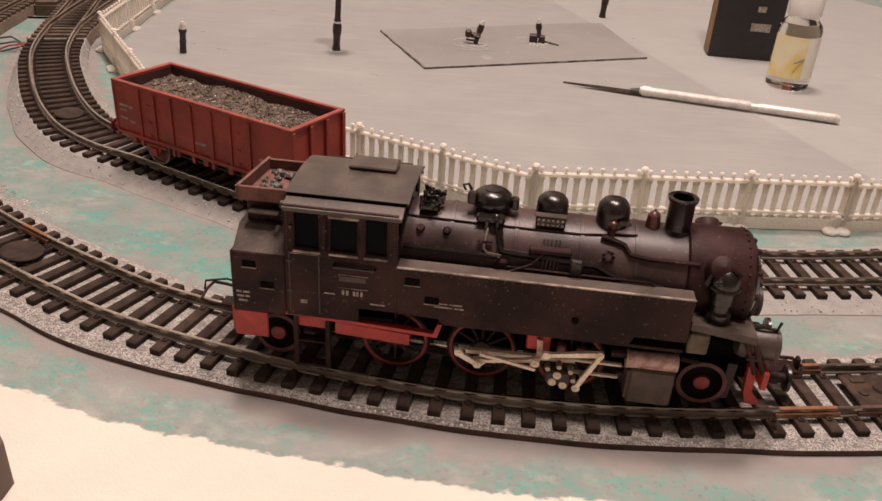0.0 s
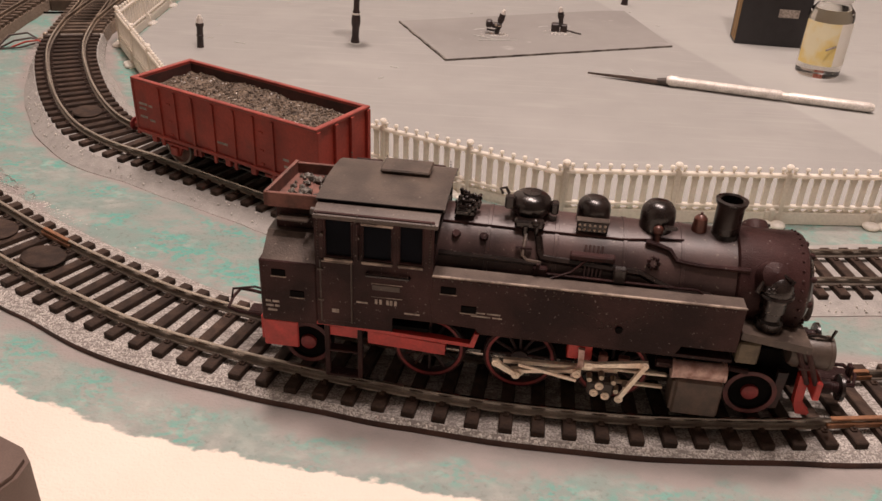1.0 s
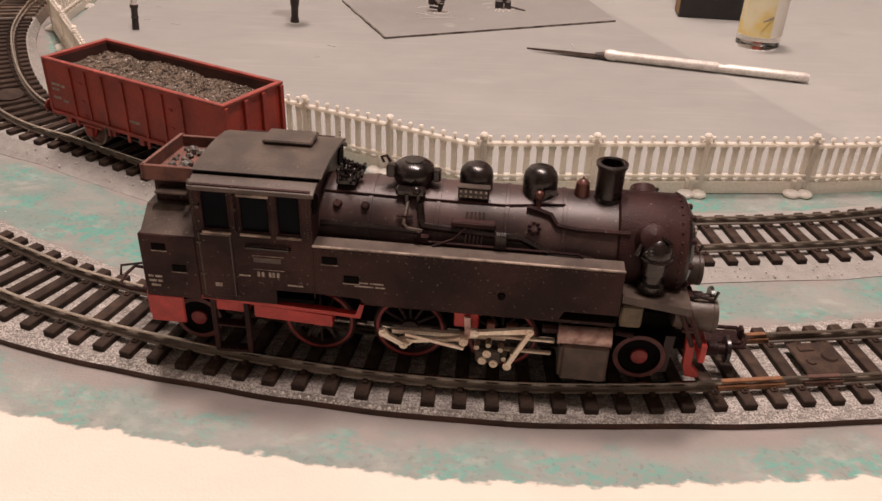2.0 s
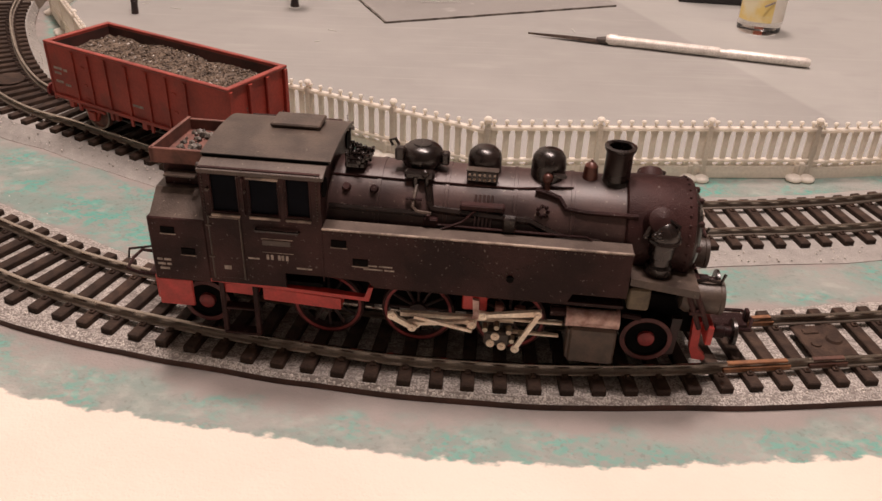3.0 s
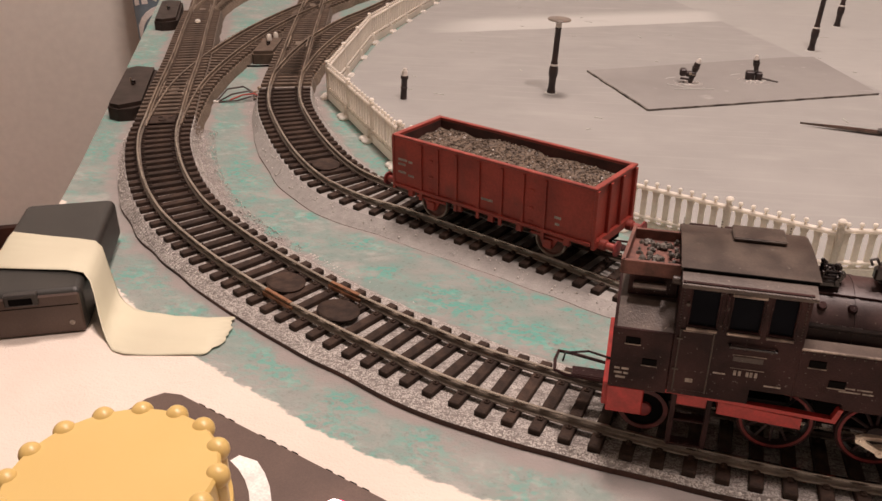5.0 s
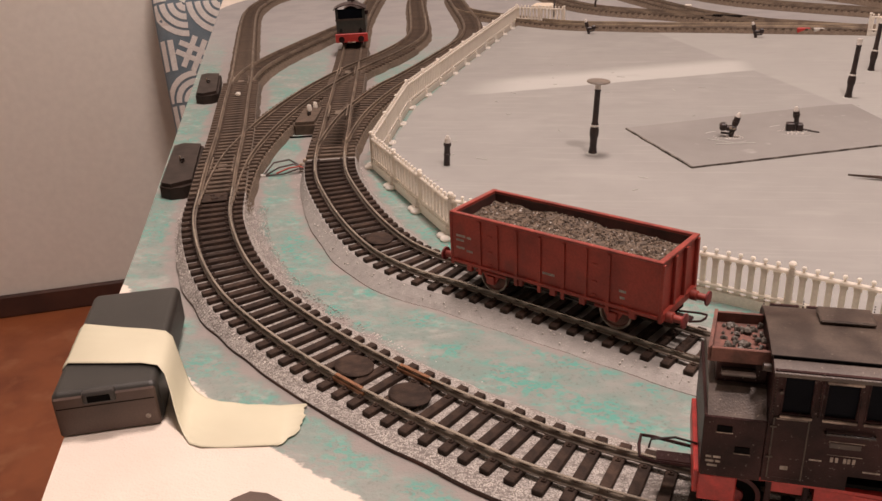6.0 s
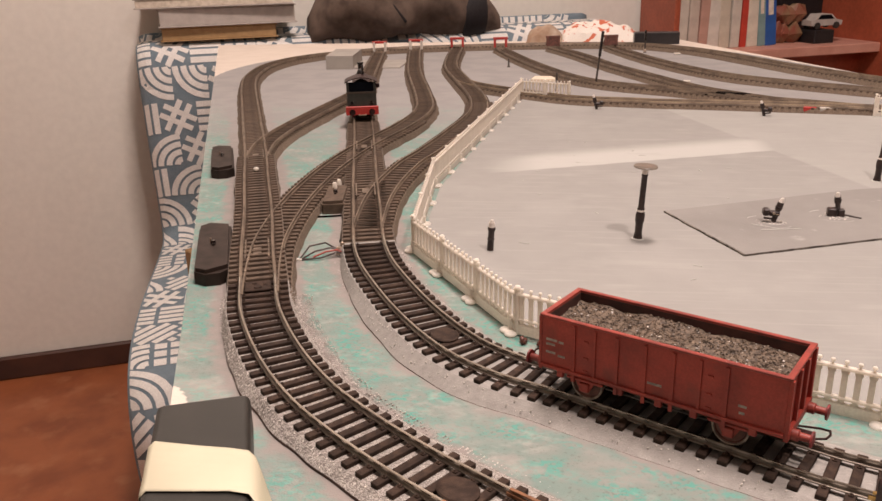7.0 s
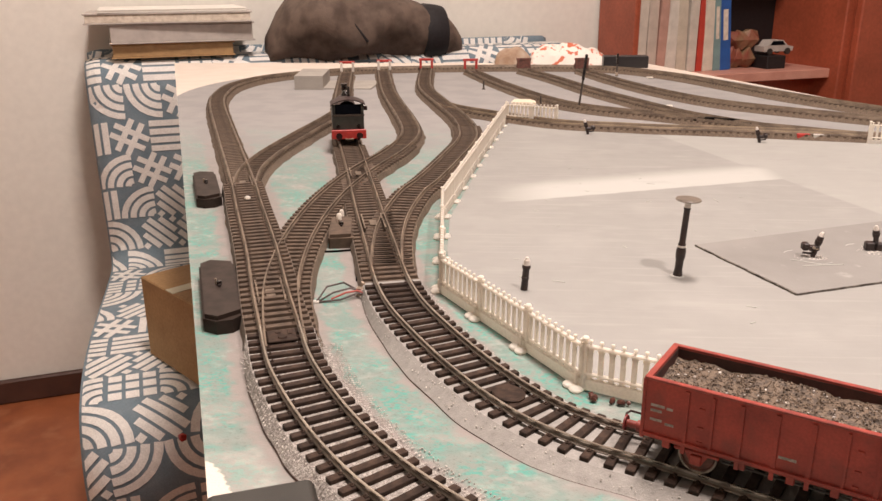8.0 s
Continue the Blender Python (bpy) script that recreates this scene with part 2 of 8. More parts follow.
def bed_material(name, light, dark, relief=0.00022):
    """Scattered ballast: light grains with dark gaps between them."""
    m = mat(name, light, tuple(c * 0.7 for c in light), 0.85, scale=260, fine=2200)
    t = m.node_tree
    b = t.nodes["Principled BSDF"]
    co = t.nodes.new("ShaderNodeTexCoord")
    v = t.nodes.new("ShaderNodeTexVoronoi")
    v.inputs["Scale"].default_value = 2100
    t.links.new(co.outputs["Object"], v.inputs["Vector"])
    r = t.nodes.new("ShaderNodeMapRange")
    r.inputs["From Min"].default_value, r.inputs["From Max"].default_value = 0.35, 0.75
    t.links.new(v.outputs["Distance"], r.inputs["Value"])
    n = t.nodes.new("ShaderNodeTexNoise")
    n.inputs["Scale"].default_value, n.inputs["Detail"].default_value = 620, 5
    mp = t.nodes.new("ShaderNodeMapping")
    mp.inputs["Scale"].default_value, mp.inputs["Rotation"].default_value = (0.7, 1.9, 1), (0, 0, 0.45)
    t.links.new(co.outputs["Object"], mp.inputs["Vector"])
    t.links.new(mp.outputs["Vector"], n.inputs["Vector"])
    r2 = t.nodes.new("ShaderNodeMapRange")
    r2.inputs["From Min"].default_value, r2.inputs["From Max"].default_value = 0.50, 0.62
    t.links.new(n.outputs["Fac"], r2.inputs["Value"])
    mu = t.nodes.new("ShaderNodeMath")
    mu.operation = "MAXIMUM"
    t.links.new(r.outputs["Result"], mu.inputs[0])
    t.links.new(r2.outputs["Result"], mu.inputs[1])
    mx = t.nodes.new("ShaderNodeMix")
    mx.data_type = "RGBA"
    old = b.inputs["Base Color"].links[0].from_socket
    t.links.new(mu.outputs["Value"], mx.inputs["Factor"])
    t.links.new(old, mx.inputs["A"])
    mx.inputs["B"].default_value = (*dark, 1)
    t.links.new(mx.outputs["Result"], b.inputs["Base Color"])
    bp = t.nodes.new("ShaderNodeBump")
    bp.inputs["Strength"].default_value, bp.inputs["Distance"].default_value = 1.0, relief
    bp.invert = True
    t.links.new(mu.outputs["Value"], bp.inputs["Height"])
    t.links.new(bp.outputs["Normal"], b.inputs["Normal"])
    return m


BALLAST = bed_material("grey_ballast", (0.52, 0.49, 0.45), (0.19, 0.17, 0.155), 0.00014)
BALLASTG = bed_material("flat_grey_bed", (0.335, 0.322, 0.300), (0.29, 0.277, 0.258), 0.00005)
BALLASTM = bed_material("grey_brown_ballast", (0.225, 0.180, 0.140), (0.12, 0.092, 0.070))
BALLASTD = bed_material("dusty_brown_ballast", (0.235, 0.175, 0.125), (0.125, 0.092, 0.066))


def ground_material():
    """Hand-painted layout ground: sea green dabs over grey-pink, grey yard, ragged cream where the board is bare."""
    m = bpy.data.materials.new("painted_layout_ground")
    m.use_nodes = True
    t = m.node_tree
    b = t.nodes["Principled BSDF"]
    b.inputs["Roughness"].default_value = 0.75
    co = t.nodes.new("ShaderNodeTexCoord")

    def noise_at(scale, detail=4, stretch=(1, 1, 1), turn=0.0):
        mp = t.nodes.new("ShaderNodeMapping")
        mp.inputs["Scale"].default_value, mp.inputs["Rotation"].default_value = stretch, (0, 0, turn)
        t.links.new(co.outputs["Object"], mp.inputs["Vector"])
        n = t.nodes.new("ShaderNodeTexNoise")
        n.inputs["Scale"].default_value, n.inputs["Detail"].default_value = scale, detail
        t.links.new(mp.outputs["Vector"], n.inputs["Vector"])
        return n.outputs["Fac"]

    def math_node(op, a, c):
        n = t.nodes.new("ShaderNodeMath")
        n.operation = op
        for i, s in enumerate((a, c)):
            if isinstance(s, (int, float)):
                n.inputs[i].default_value = s
            else:
                t.links.new(s, n.inputs[i])
        return n.outputs["Value"]

    def step(value, low, high):
        n = t.nodes.new("ShaderNodeMapRange")
        n.interpolation_type = "SMOOTHSTEP"
        n.inputs["From Min"].default_value, n.inputs["From Max"].default_value = low, high
        t.links.new(value, n.inputs["Value"])
        return n.outputs["Result"]

    def blend(f, a, c):
        n = t.nodes.new("ShaderNodeMix")
        n.data_type = "RGBA"
        t.links.new(f, n.inputs["Factor"])
        for key, s in (("A", a), ("B", c)):
            if isinstance(s, tuple):
                n.inputs[key].default_value = (*s, 1)
            else:
                t.links.new(s, n.inputs[key])
        return n.outputs["Result"]

    def attribute(name):
        n = t.nodes.new("ShaderNodeAttribute")
        n.attribute_name = name
        return n.outputs["Fac"]

    track, bare, yard = attribute("track_gap"), attribute("bare_board"), attribute("grey_yard")
    big = noise_at(24, 5, (1, 1.15, 1), 0.5)
    mid = noise_at(85, 5, (1, 1.2, 1), 0.35)
    dab = noise_at(300, 4, (0.85, 1.25, 1), 0.3)
    dabby = noise_at(430, 5, (0.85, 1.3, 1), 0.5)
    patch = noise_at(48, 4, (1, 1.3, 1), 0.3)
    wash = blend(step(mid, 0.38, 0.62), (0.215, 0.245, 0.222), (0.175, 0.246, 0.220))
    bright = math_node("MULTIPLY", step(dabby, 0.46, 0.56), step(patch, 0.38, 0.60))
    green = blend(bright, wash, (0.092, 0.305, 0.255))
    green = blend(math_node("MULTIPLY", step(noise_at(800, 3, (1, 1, 1), 1.0), 0.58, 0.66), 0.5), green, (0.12, 0.145, 0.132))
    greyish = math_node("MULTIPLY", step(noise_at(34, 5, (1, 1.5, 1), 0.5), 0.50, 0.66), 0.7)
    soft = blend(greyish, green, (0.285, 0.278, 0.258))
    scumble = math_node("MULTIPLY", step(noise_at(210, 6, (0.9, 1.3, 1), 0.9), 0.44, 0.70), step(noise_at(30, 4, (1, 1.2, 1), 0.2), 0.40, 0.60))
    soft = blend(math_node("MULTIPLY", scumble, 0.36), soft, (0.43, 0.435, 0.40))
    rubbed = math_node("ADD", bare, math_node("MULTIPLY", math_node("SUBTRACT", noise_at(55, 6, (1, 2.2, 1), 1.3), 0.5), 0.06))
    place = t.nodes.new("ShaderNodeSeparateXYZ")
    t.links.new(co.outputs["Object"], place.inputs["Vector"])
    along_side = math_node("ADD", math_node("MULTIPLY", step(place.outputs["Y"], 0.27, 0.40), 0.68), 0.15)
    soft = blend(math_node("MULTIPLY", step(rubbed, -0.030, -0.006), along_side), soft, (0.385, 0.362, 0.335))
    pink = blend(step(mid, 0.35, 0.65), (0.265, 0.238, 0.222), (0.225, 0.210, 0.196))
    edge = math_node("ADD", track, math_node("MULTIPLY", math_node("SUBTRACT", mid, 0.5), 0.016))
    colour = blend(step(edge, 0.0205, 0.0265), pink, soft)
    grey = blend(step(big, 0.4, 0.62), (0.31, 0.30, 0.295), (0.275, 0.27, 0.265))
    yardy = math_node("ADD", yard, math_node("MULTIPLY", math_node("SUBTRACT", big, 0.5), 0.6))
    colour = blend(step(yardy, 0.30, 0.85), colour, grey)
    ragged = math_node("ADD", bare, math_node("ADD", math_node("MULTIPLY", math_node("SUBTRACT", dab, 0.5), 0.005),
                                              math_node("MULTIPLY", math_node("SUBTRACT", mid, 0.5), 0.004)))
    cream = blend(step(big, 0.35, 0.65), (0.70, 0.625, 0.545), (0.66, 0.585, 0.505))
    colour = blend(step(ragged, 0.0, 0.0012), colour, cream)
    t.links.new(colour, b.inputs["Base Color"])
    bp = t.nodes.new("ShaderNodeBump")
    bp.inputs["Strength"].default_value, bp.inputs["Distance"].default_value = 0.7, 0.0003
    t.links.new(math_node("ADD", dab, noise_at(1400, 3)), bp.inputs["Height"])
    t.links.new(bp.outputs["Normal"], b.inputs["Normal"])
    return m


GROUND = ground_material()


def fabric_material():
    """White figures on grey-blue cloth."""
    return mat("blue_grey_upholstery", (0.165, 0.230, 0.275), (0.205, 0.265, 0.305), 0.85, scale=40, fine=500, bump=0.0004, bump_scale=700)


FABRIC = fabric_material()
FIGURE = mat("off_white_print", (0.82, 0.81, 0.775), (0.76, 0.75, 0.715), 0.85, scale=60, fine=500, bump=0.0004, bump_scale=700)


# ---- mesh building ----
class Acc:
    """Collects vertices and faces of one mesh."""

    def __init__(self):
        self.v, self.f = [], []

    def add(self, verts, faces, m=None):
        o = len(self.v)
        self.v += [tuple(m @ Vector(p)) if m else tuple(p) for p in verts]
        self.f += [tuple(i + o for i in f) for f in faces]
        return self

    def box(self, x0, x1, y0, y1, z0, z1, b=0.0, m=None):
        if b <= 0:
            vs = [(x, y, z) for x in (x0, x1) for y in (y0, y1) for z in (z0, z1)]
            fs = [(0, 1, 3, 2), (4, 6, 7, 5), (0, 4, 5, 1), (2, 3, 7, 6), (0, 2, 6, 4), (1, 5, 7, 3)]
            return self.add(vs, fs, m)
        b = min(b, (x1 - x0) / 2.01, (y1 - y0) / 2.01, (z1 - z0) / 2.01)
        vs, at = [], {}
        lo, hi = (x0, y0, z0), (x1, y1, z1)
        for c in range(8):
            s = ((c >> 2) & 1, (c >> 1) & 1, c & 1)
            for a in range(3):
                at[c, a] = len(vs)
                vs.append(tuple((hi[k] if s[k] else lo[k]) + (0 if k == a else (-b if s[k] else b)) for k in range(3)))
        fs = []
        for a in range(3):
            o1, o2 = [k for k in range(3) if k != a]
            bit = [4, 2, 1]
            for s in (0, 1):
                base = bit[a] * s
                fs.append(tuple(at[base + bit[o1] * p + bit[o2] * q, a] for p, q in ((0, 0), (1, 0), (1, 1), (0, 1))))
            for p in (0, 1):
                for q in (0, 1):
                    c0 = bit[o1] * p + bit[o2] * q
                    fs.append((at[c0, o1], at[c0 + bit[a], o1], at[c0 + bit[a], o2], at[c0, o2]))
        for c in range(8):
            fs.append((at[c, 0], at[c, 1], at[c, 2]))
        return self.add(vs, fs, m)

    def cyl(self, p0, p1, r0, r1=None, n=14, m=None):
        r1 = r0 if r1 is None else r1
        p0, p1 = Vector(p0), Vector(p1)
        d = (p1 - p0).normalized()
        u = d.orthogonal().normalized()
        w = d.cross(u)
        vs = [p + r * (math.cos(2 * math.pi * i / n) * u + math.sin(2 * math.pi * i / n) * w) for p, r in ((p0, r0), (p1, r1)) for i in range(n)]
        fs = [(i, (i + 1) % n, n + (i + 1) % n, n + i) for i in range(n)] + [tuple(range(n)), tuple(range(n, 2 * n))]
        return self.add(vs, fs, m)

    def lathe(self, profile, o=(0, 0, 0), axis="z", n=20, m=None, ring=False):
        """profile: (radius, height) pairs from one end to the other."""
        vs, fs = [], []
        for r, h in profile:
            for i in range(n):
                a = 2 * math.pi * i / n
                c, s = r * math.cos(a), r * math.sin(a)
                p = {"z": (c, s, h), "x": (h, c, s), "y": (c, h, s)}[axis]
                vs.append((p[0] + o[0], p[1] + o[1], p[2] + o[2]))
        k = len(profile)
        for j in range(k - 1):
            fs += [(j * n + i, j * n + (i + 1) % n, (j + 1) * n + (i + 1) % n, (j + 1) * n + i) for i in range(n)]
        if ring:
            fs += [((k - 1) * n + i, (k - 1) * n + (i + 1) % n, (i + 1) % n, i) for i in range(n)]
        else:
            fs += [tuple(range(n)), tuple(range((k - 1) * n, k * n))]
        return self.add(vs, fs, m)

    def tube(self, pts, r, n=6, m=None):
        pts = [Vector(p) for p in pts]
        vs, fs = [], []
        last = None
        for i, p in enumerate(pts):
            d = (pts[min(i + 1, len(pts) - 1)] - pts[max(i - 1, 0)]).normalized()
            u = (last - d * last.dot(d)).normalized() if last and (last - d * last.dot(d)).length > 1e-6 else d.orthogonal().normalized()
            last = u
            w = d.cross(u)
            vs += [p + r * (math.cos(2 * math.pi * k / n) * u + math.sin(2 * math.pi * k / n) * w) for k in range(n)]
        for i in range(len(pts) - 1):
            fs += [(i * n + k, i * n + (k + 1) % n, (i + 1) * n + (k + 1) % n, (i + 1) * n + k) for k in range(n)]
        fs += [tuple(range(n)), tuple(range((len(pts) - 1) * n, len(pts) * n))]
        return self.add(vs, fs, m)

    def prism(self, poly, lo, hi, axis="z", m=None):
        """poly: 2D outline; axis z: (x, y), axis y: (x, z), axis x: (y, z)."""
        k = len(poly)
        put = {"z": lambda a, c, h: (a, c, h), "y": lambda a, c, h: (a, h, c), "x": lambda a, c, h: (h, a, c)}[axis]
        vs = [put(a, c, h) for h in (lo, hi) for a, c in poly]
        fs = [(i, (i + 1) % k, k + (i + 1) % k, k + i) for i in range(k)] + [tuple(range(k)), tuple(range(k, 2 * k))]
        return self.add(vs, fs, m)

    def plate(self, xs, zs, holes, y0, y1):
        """A plate in the x-z plane, cut at the given lines, with some of its cells left open."""
        nx, nz = len(xs), len(zs)
        o = len(self.v)
        self.v += [(x, y, z) for y in (y0, y1) for z in zs for x in xs]
        full = {(i, j) for i in range(nx - 1) for j in range(nz - 1)} - set(holes)
        at = lambda i, j, k: o + k * nx * nz + j * nx + i
        for i, j in full:
            self.f += [tuple(at(a, b, k) for a, b in ((i, j), (i + 1, j), (i + 1, j + 1), (i, j + 1))) for k in (0, 1)]
            for (di, dj), (a, b) in (((-1, 0), ((i, j), (i, j + 1))), ((1, 0), ((i + 1, j), (i + 1, j + 1))), ((0, -1), ((i, j), (i + 1, j))), ((0, 1), ((i, j + 1), (i + 1, j + 1)))):
                if (i + di, j + dj) not in full:
                    self.f.append((at(*a, 0), at(*b, 0), at(*b, 1), at(*a, 1)))
        return self

    def ball(self, o, r, n=10, squash=1.0, m=None):
        prof = [(max(1e-5, r * math.sin(math.pi * j / n)), -r * squash * math.cos(math.pi * j / n)) for j in range(n + 1)]
        return self.lathe(prof, o, "z", n + 2, m)

    def lump(self, o, r, seed):
        """A broken stone."""
        rnd = random.Random(seed)
        t = (1 + 5 ** 0.5) / 2
        vs = [(-1, t, 0), (1, t, 0), (-1, -t, 0), (1, -t, 0), (0, -1, t), (0, 1, t), (0, -1, -t), (0, 1, -t), (t, 0, -1), (t, 0, 1), (-t, 0, -1), (-t, 0, 1)]
        fs = [(0, 11, 5), (0, 5, 1), (0, 1, 7), (0, 7, 10), (0, 10, 11), (1, 5, 9), (5, 11, 4), (11, 10, 2), (10, 7, 6), (7, 1, 8),
              (3, 9, 4), (3, 4, 2), (3, 2, 6), (3, 6, 8), (3, 8, 9), (4, 9, 5), (2, 4, 11), (6, 2, 10), (8, 6, 7), (9, 8, 1)]
        out = []
        sx, sy, sz = (rnd.uniform(0.6, 1.2) for _ in range(3))
        for x, y, z in vs:
            k = r / 1.9 * rnd.uniform(0.7, 1.2)
            out.append((o[0] + x * k * sx, o[1] + y * k * sy, o[2] + z * k * sz))
        return self.add(out, fs)


def mesh_of(name, acc, material, unit=MM, sharp=35):
    me = bpy.data.meshes.new(name)
    me.from_pydata([(x * unit, y * unit, z * unit) for x, y, z in acc.v], [], acc.f)
    bm = bmesh.new()
    bm.from_mesh(me)
    bmesh.ops.recalc_face_normals(bm, faces=bm.faces)
    bm.to_mesh(me)
    bm.free()
    if sharp:
        me.polygons.foreach_set("use_smooth", [True] * len(me.polygons))
        me.set_sharp_from_angle(angle=radians(sharp))
    me.materials.append(material)
    return me


def part(name, acc, material, parent, label="", unit=MM, sharp=35):
    ob = new(name, mesh_of(name, acc, material, unit, sharp))
    ob.parent = parent
    return tagged(ob, label)


def thing(name, place, turn, label, category, group=""):
    e = new(name)
    e.empty_display_size = 0.01
    e.matrix_basis = place if isinstance(place, Matrix) else Matrix.Translation(place) @ Matrix.Rotation(radians(turn), 4, "Z")
    return tagged(e, label, category, group)


def solid(name, acc, material, label, category, unit=1.0, group="", kind="", sharp=35):
    return tagged(new(name, mesh_of(name, acc, material, unit, sharp)), label, category, group, kind)


# ---- plan: track centre lines ----
def curve_through(points, gap=0.002, soften=2):
    """A smooth line through points, resampled at even gaps: places and headings."""
    p = [Vector((x, y, 0)) for x, y in points]
    fine = []
    for i in range(len(p) - 1):
        a, b, c, d = p[max(i - 1, 0)], p[i], p[i + 1], p[min(i + 2, len(p) - 1)]
        for k in range(24):
            s = k / 24
            fine.append(0.5 * (2 * b + (c - a) * s + (2 * a - 5 * b + 4 * c - d) * s * s + (3 * b - a - 3 * c + d) * s ** 3))
    fine.append(p[-1])
    for _ in range(soften * 12):
        fine = [fine[0]] + [(fine[i - 1] + fine[i] * 2 + fine[i + 1]) / 4 for i in range(1, len(fine) - 1)] + [fine[-1]]
    out, left = [fine[0]], gap
    for a, b in zip(fine, fine[1:]):
        d = (b - a).length
        run = 0.0
        while d - run >= left:
            run += left
            out.append(a.lerp(b, run / d))
            left = gap
        left -= d - run
    res = []
    for i, q in enumerate(out):
        h = (out[min(i + 1, len(out) - 1)] - out[max(i - 1, 0)]).normalized()
        res.append((q, h))
    return res


OUTER = curve_through([(0.475, 0.62), (0.465, 0.55), (0.44, 0.44), (0.38, 0.345), (0.30, 0.272), (0.20, 0.2235), (0.119, 0.2082), (0.072, 0.2038), (0.04, 0.2047),
                       (0.0213, 0.2069), (-0.005, 0.2117), (-0.0335, 0.2189), (-0.0587, 0.2278), (-0.0775, 0.2375), (-0.098, 0.2490), (-0.122, 0.2645),
                       (-0.15, 0.2855), (-0.177, 0.3098), (-0.1927, 0.328), (-0.206, 0.3467), (-0.220, 0.370), (-0.233, 0.3957), (-0.2445, 0.4265), (-0.262, 0.474),
                       (-0.285, 0.54), (-0.318, 0.628), (-0.350, 0.715), (-0.4165, 0.886), (-0.503, 1.1135), (-0.530, 1.22), (-0.537, 1.30), (-0.520, 1.385),
                       (-0.470, 1.455), (-0.40, 1.505), (-0.30, 1.535), (-0.15, 1.555), (-0.02, 1.553), (0.06, 1.52), (0.1295, 1.4328), (0.185, 1.31), (0.2294, 1.2067),
                       (0.2984, 1.0876), (0.37, 0.96), (0.44, 0.80)])
INNER = curve_through([(0.425, 0.56), (0.40, 0.46), (0.345, 0.375), (0.26, 0.312), (0.1933, 0.2865), (0.1534, 0.2779), (0.1334, 0.2755), (0.09, 0.2700), (0.057, 0.2694), (0.0413, 0.2719),
                       (0.025, 0.2757), (0.0083, 0.2815), (-0.0075, 0.2885), (-0.020, 0.2955), (-0.0375, 0.3060), (-0.0572, 0.3172), (-0.0762, 0.3280), (-0.094, 0.3380),
                       (-0.1118, 0.3466), (-0.1285, 0.359), (-0.1406, 0.3722), (-0.154, 0.391), (-0.169, 0.416), (-0.188, 0.453), (-0.199, 0.482), (-0.2077, 0.514),
                       (-0.2164, 0.551), (-0.2335, 0.621), (-0.2532, 0.7056), (-0.272, 0.786), (-0.287, 0.848), (-0.310, 0.95), (-0.332, 1.05), (-0.362, 1.22), (-0.3995, 1.46)])
CROSSING = curve_through([(-0.2375, 0.41), (-0.250, 0.45), (-0.262, 0.50), (-0.2695, 0.57), (-0.2705, 0.64), (-0.2657, 0.704), (-0.2567, 0.76), (-0.241, 0.835), (-0.2365, 0.92),
                          (-0.2565, 1.03), (-0.300, 1.23), (-0.342, 1.49)])
LOOPED = curve_through([(-0.2090, 0.52), (-0.2145, 0.57), (-0.2155, 0.62), (-0.2105, 0.68), (-0.202, 0.718), (-0.188, 0.805), (-0.1775, 0.90), (-0.189, 1.003), (-0.225, 1.15), (-0.255, 1.29), (-0.271, 1.51)])
BRANCH = curve_through([(-0.338, 0.68), (-0.351, 0.74), (-0.354, 0.79), (-0.352, 0.84), (-0.345, 0.92), (-0.337, 1.0), (-0.334, 1.06)])
FRONTLINE = curve_through([(-0.222, 1.14), (-0.205, 1.10), (-0.150, 1.045), (-0.082, 0.990), (-0.020, 0.9735), (0.0085, 0.965), (0.0635, 0.957), (0.116, 0.949), (0.165, 0.940), (0.204, 0.929), (0.36, 0.885)])
YARD_A = curve_through([(-0.195, 1.505), (-0.183, 1.46), (-0.145, 1.33), (-0.0925, 1.185), (-0.0559, 1.120), (-0.0153, 1.0816), (0.0242, 1.0570), (0.0722, 1.0210), (0.115, 0.986), (0.16, 0.958), (0.22, 0.922), (0.32, 0.895)])
YARD_B = curve_through([(-0.106, 1.515), (-0.061, 1.395), (-0.0219, 1.268), (0.0101, 1.188), (0.0458, 1.1002), (0.0764, 1.0403), (0.13, 0.975)])
YARD_C = curve_through([(-0.008, 1.515), (0.0362, 1.350), (0.0786, 1.235), (0.1207, 1.158), (0.1649, 1.1106), (0.2206, 1.0643), (0.277, 1.02), (0.40, 0.93)])


def height_at(y):
    """The painted board bulges slightly under the curve at its front."""
    s = min(1.0, max(0.0, (0.40 - y) / 0.18))
    return 0.0045 * s * s * (3 - 2 * s)


# ---- table board with painted ground ----
EDGE_L, EDGE_R = (-0.2393, 0.3130, -0.7788, 1.6852), (0.3239, 1.1437, 0.1617, 1.5908)


def left_edge(y):
    x0, y0, x1, y1 = EDGE_L
    return x0 + (x1 - x0) * (y - y0) / (y1 - y0)


def right_edge(y):
    x0, y0, x1, y1 = EDGE_R
    return x0 + (x1 - x0) * (y - y0) / (y1 - y0)


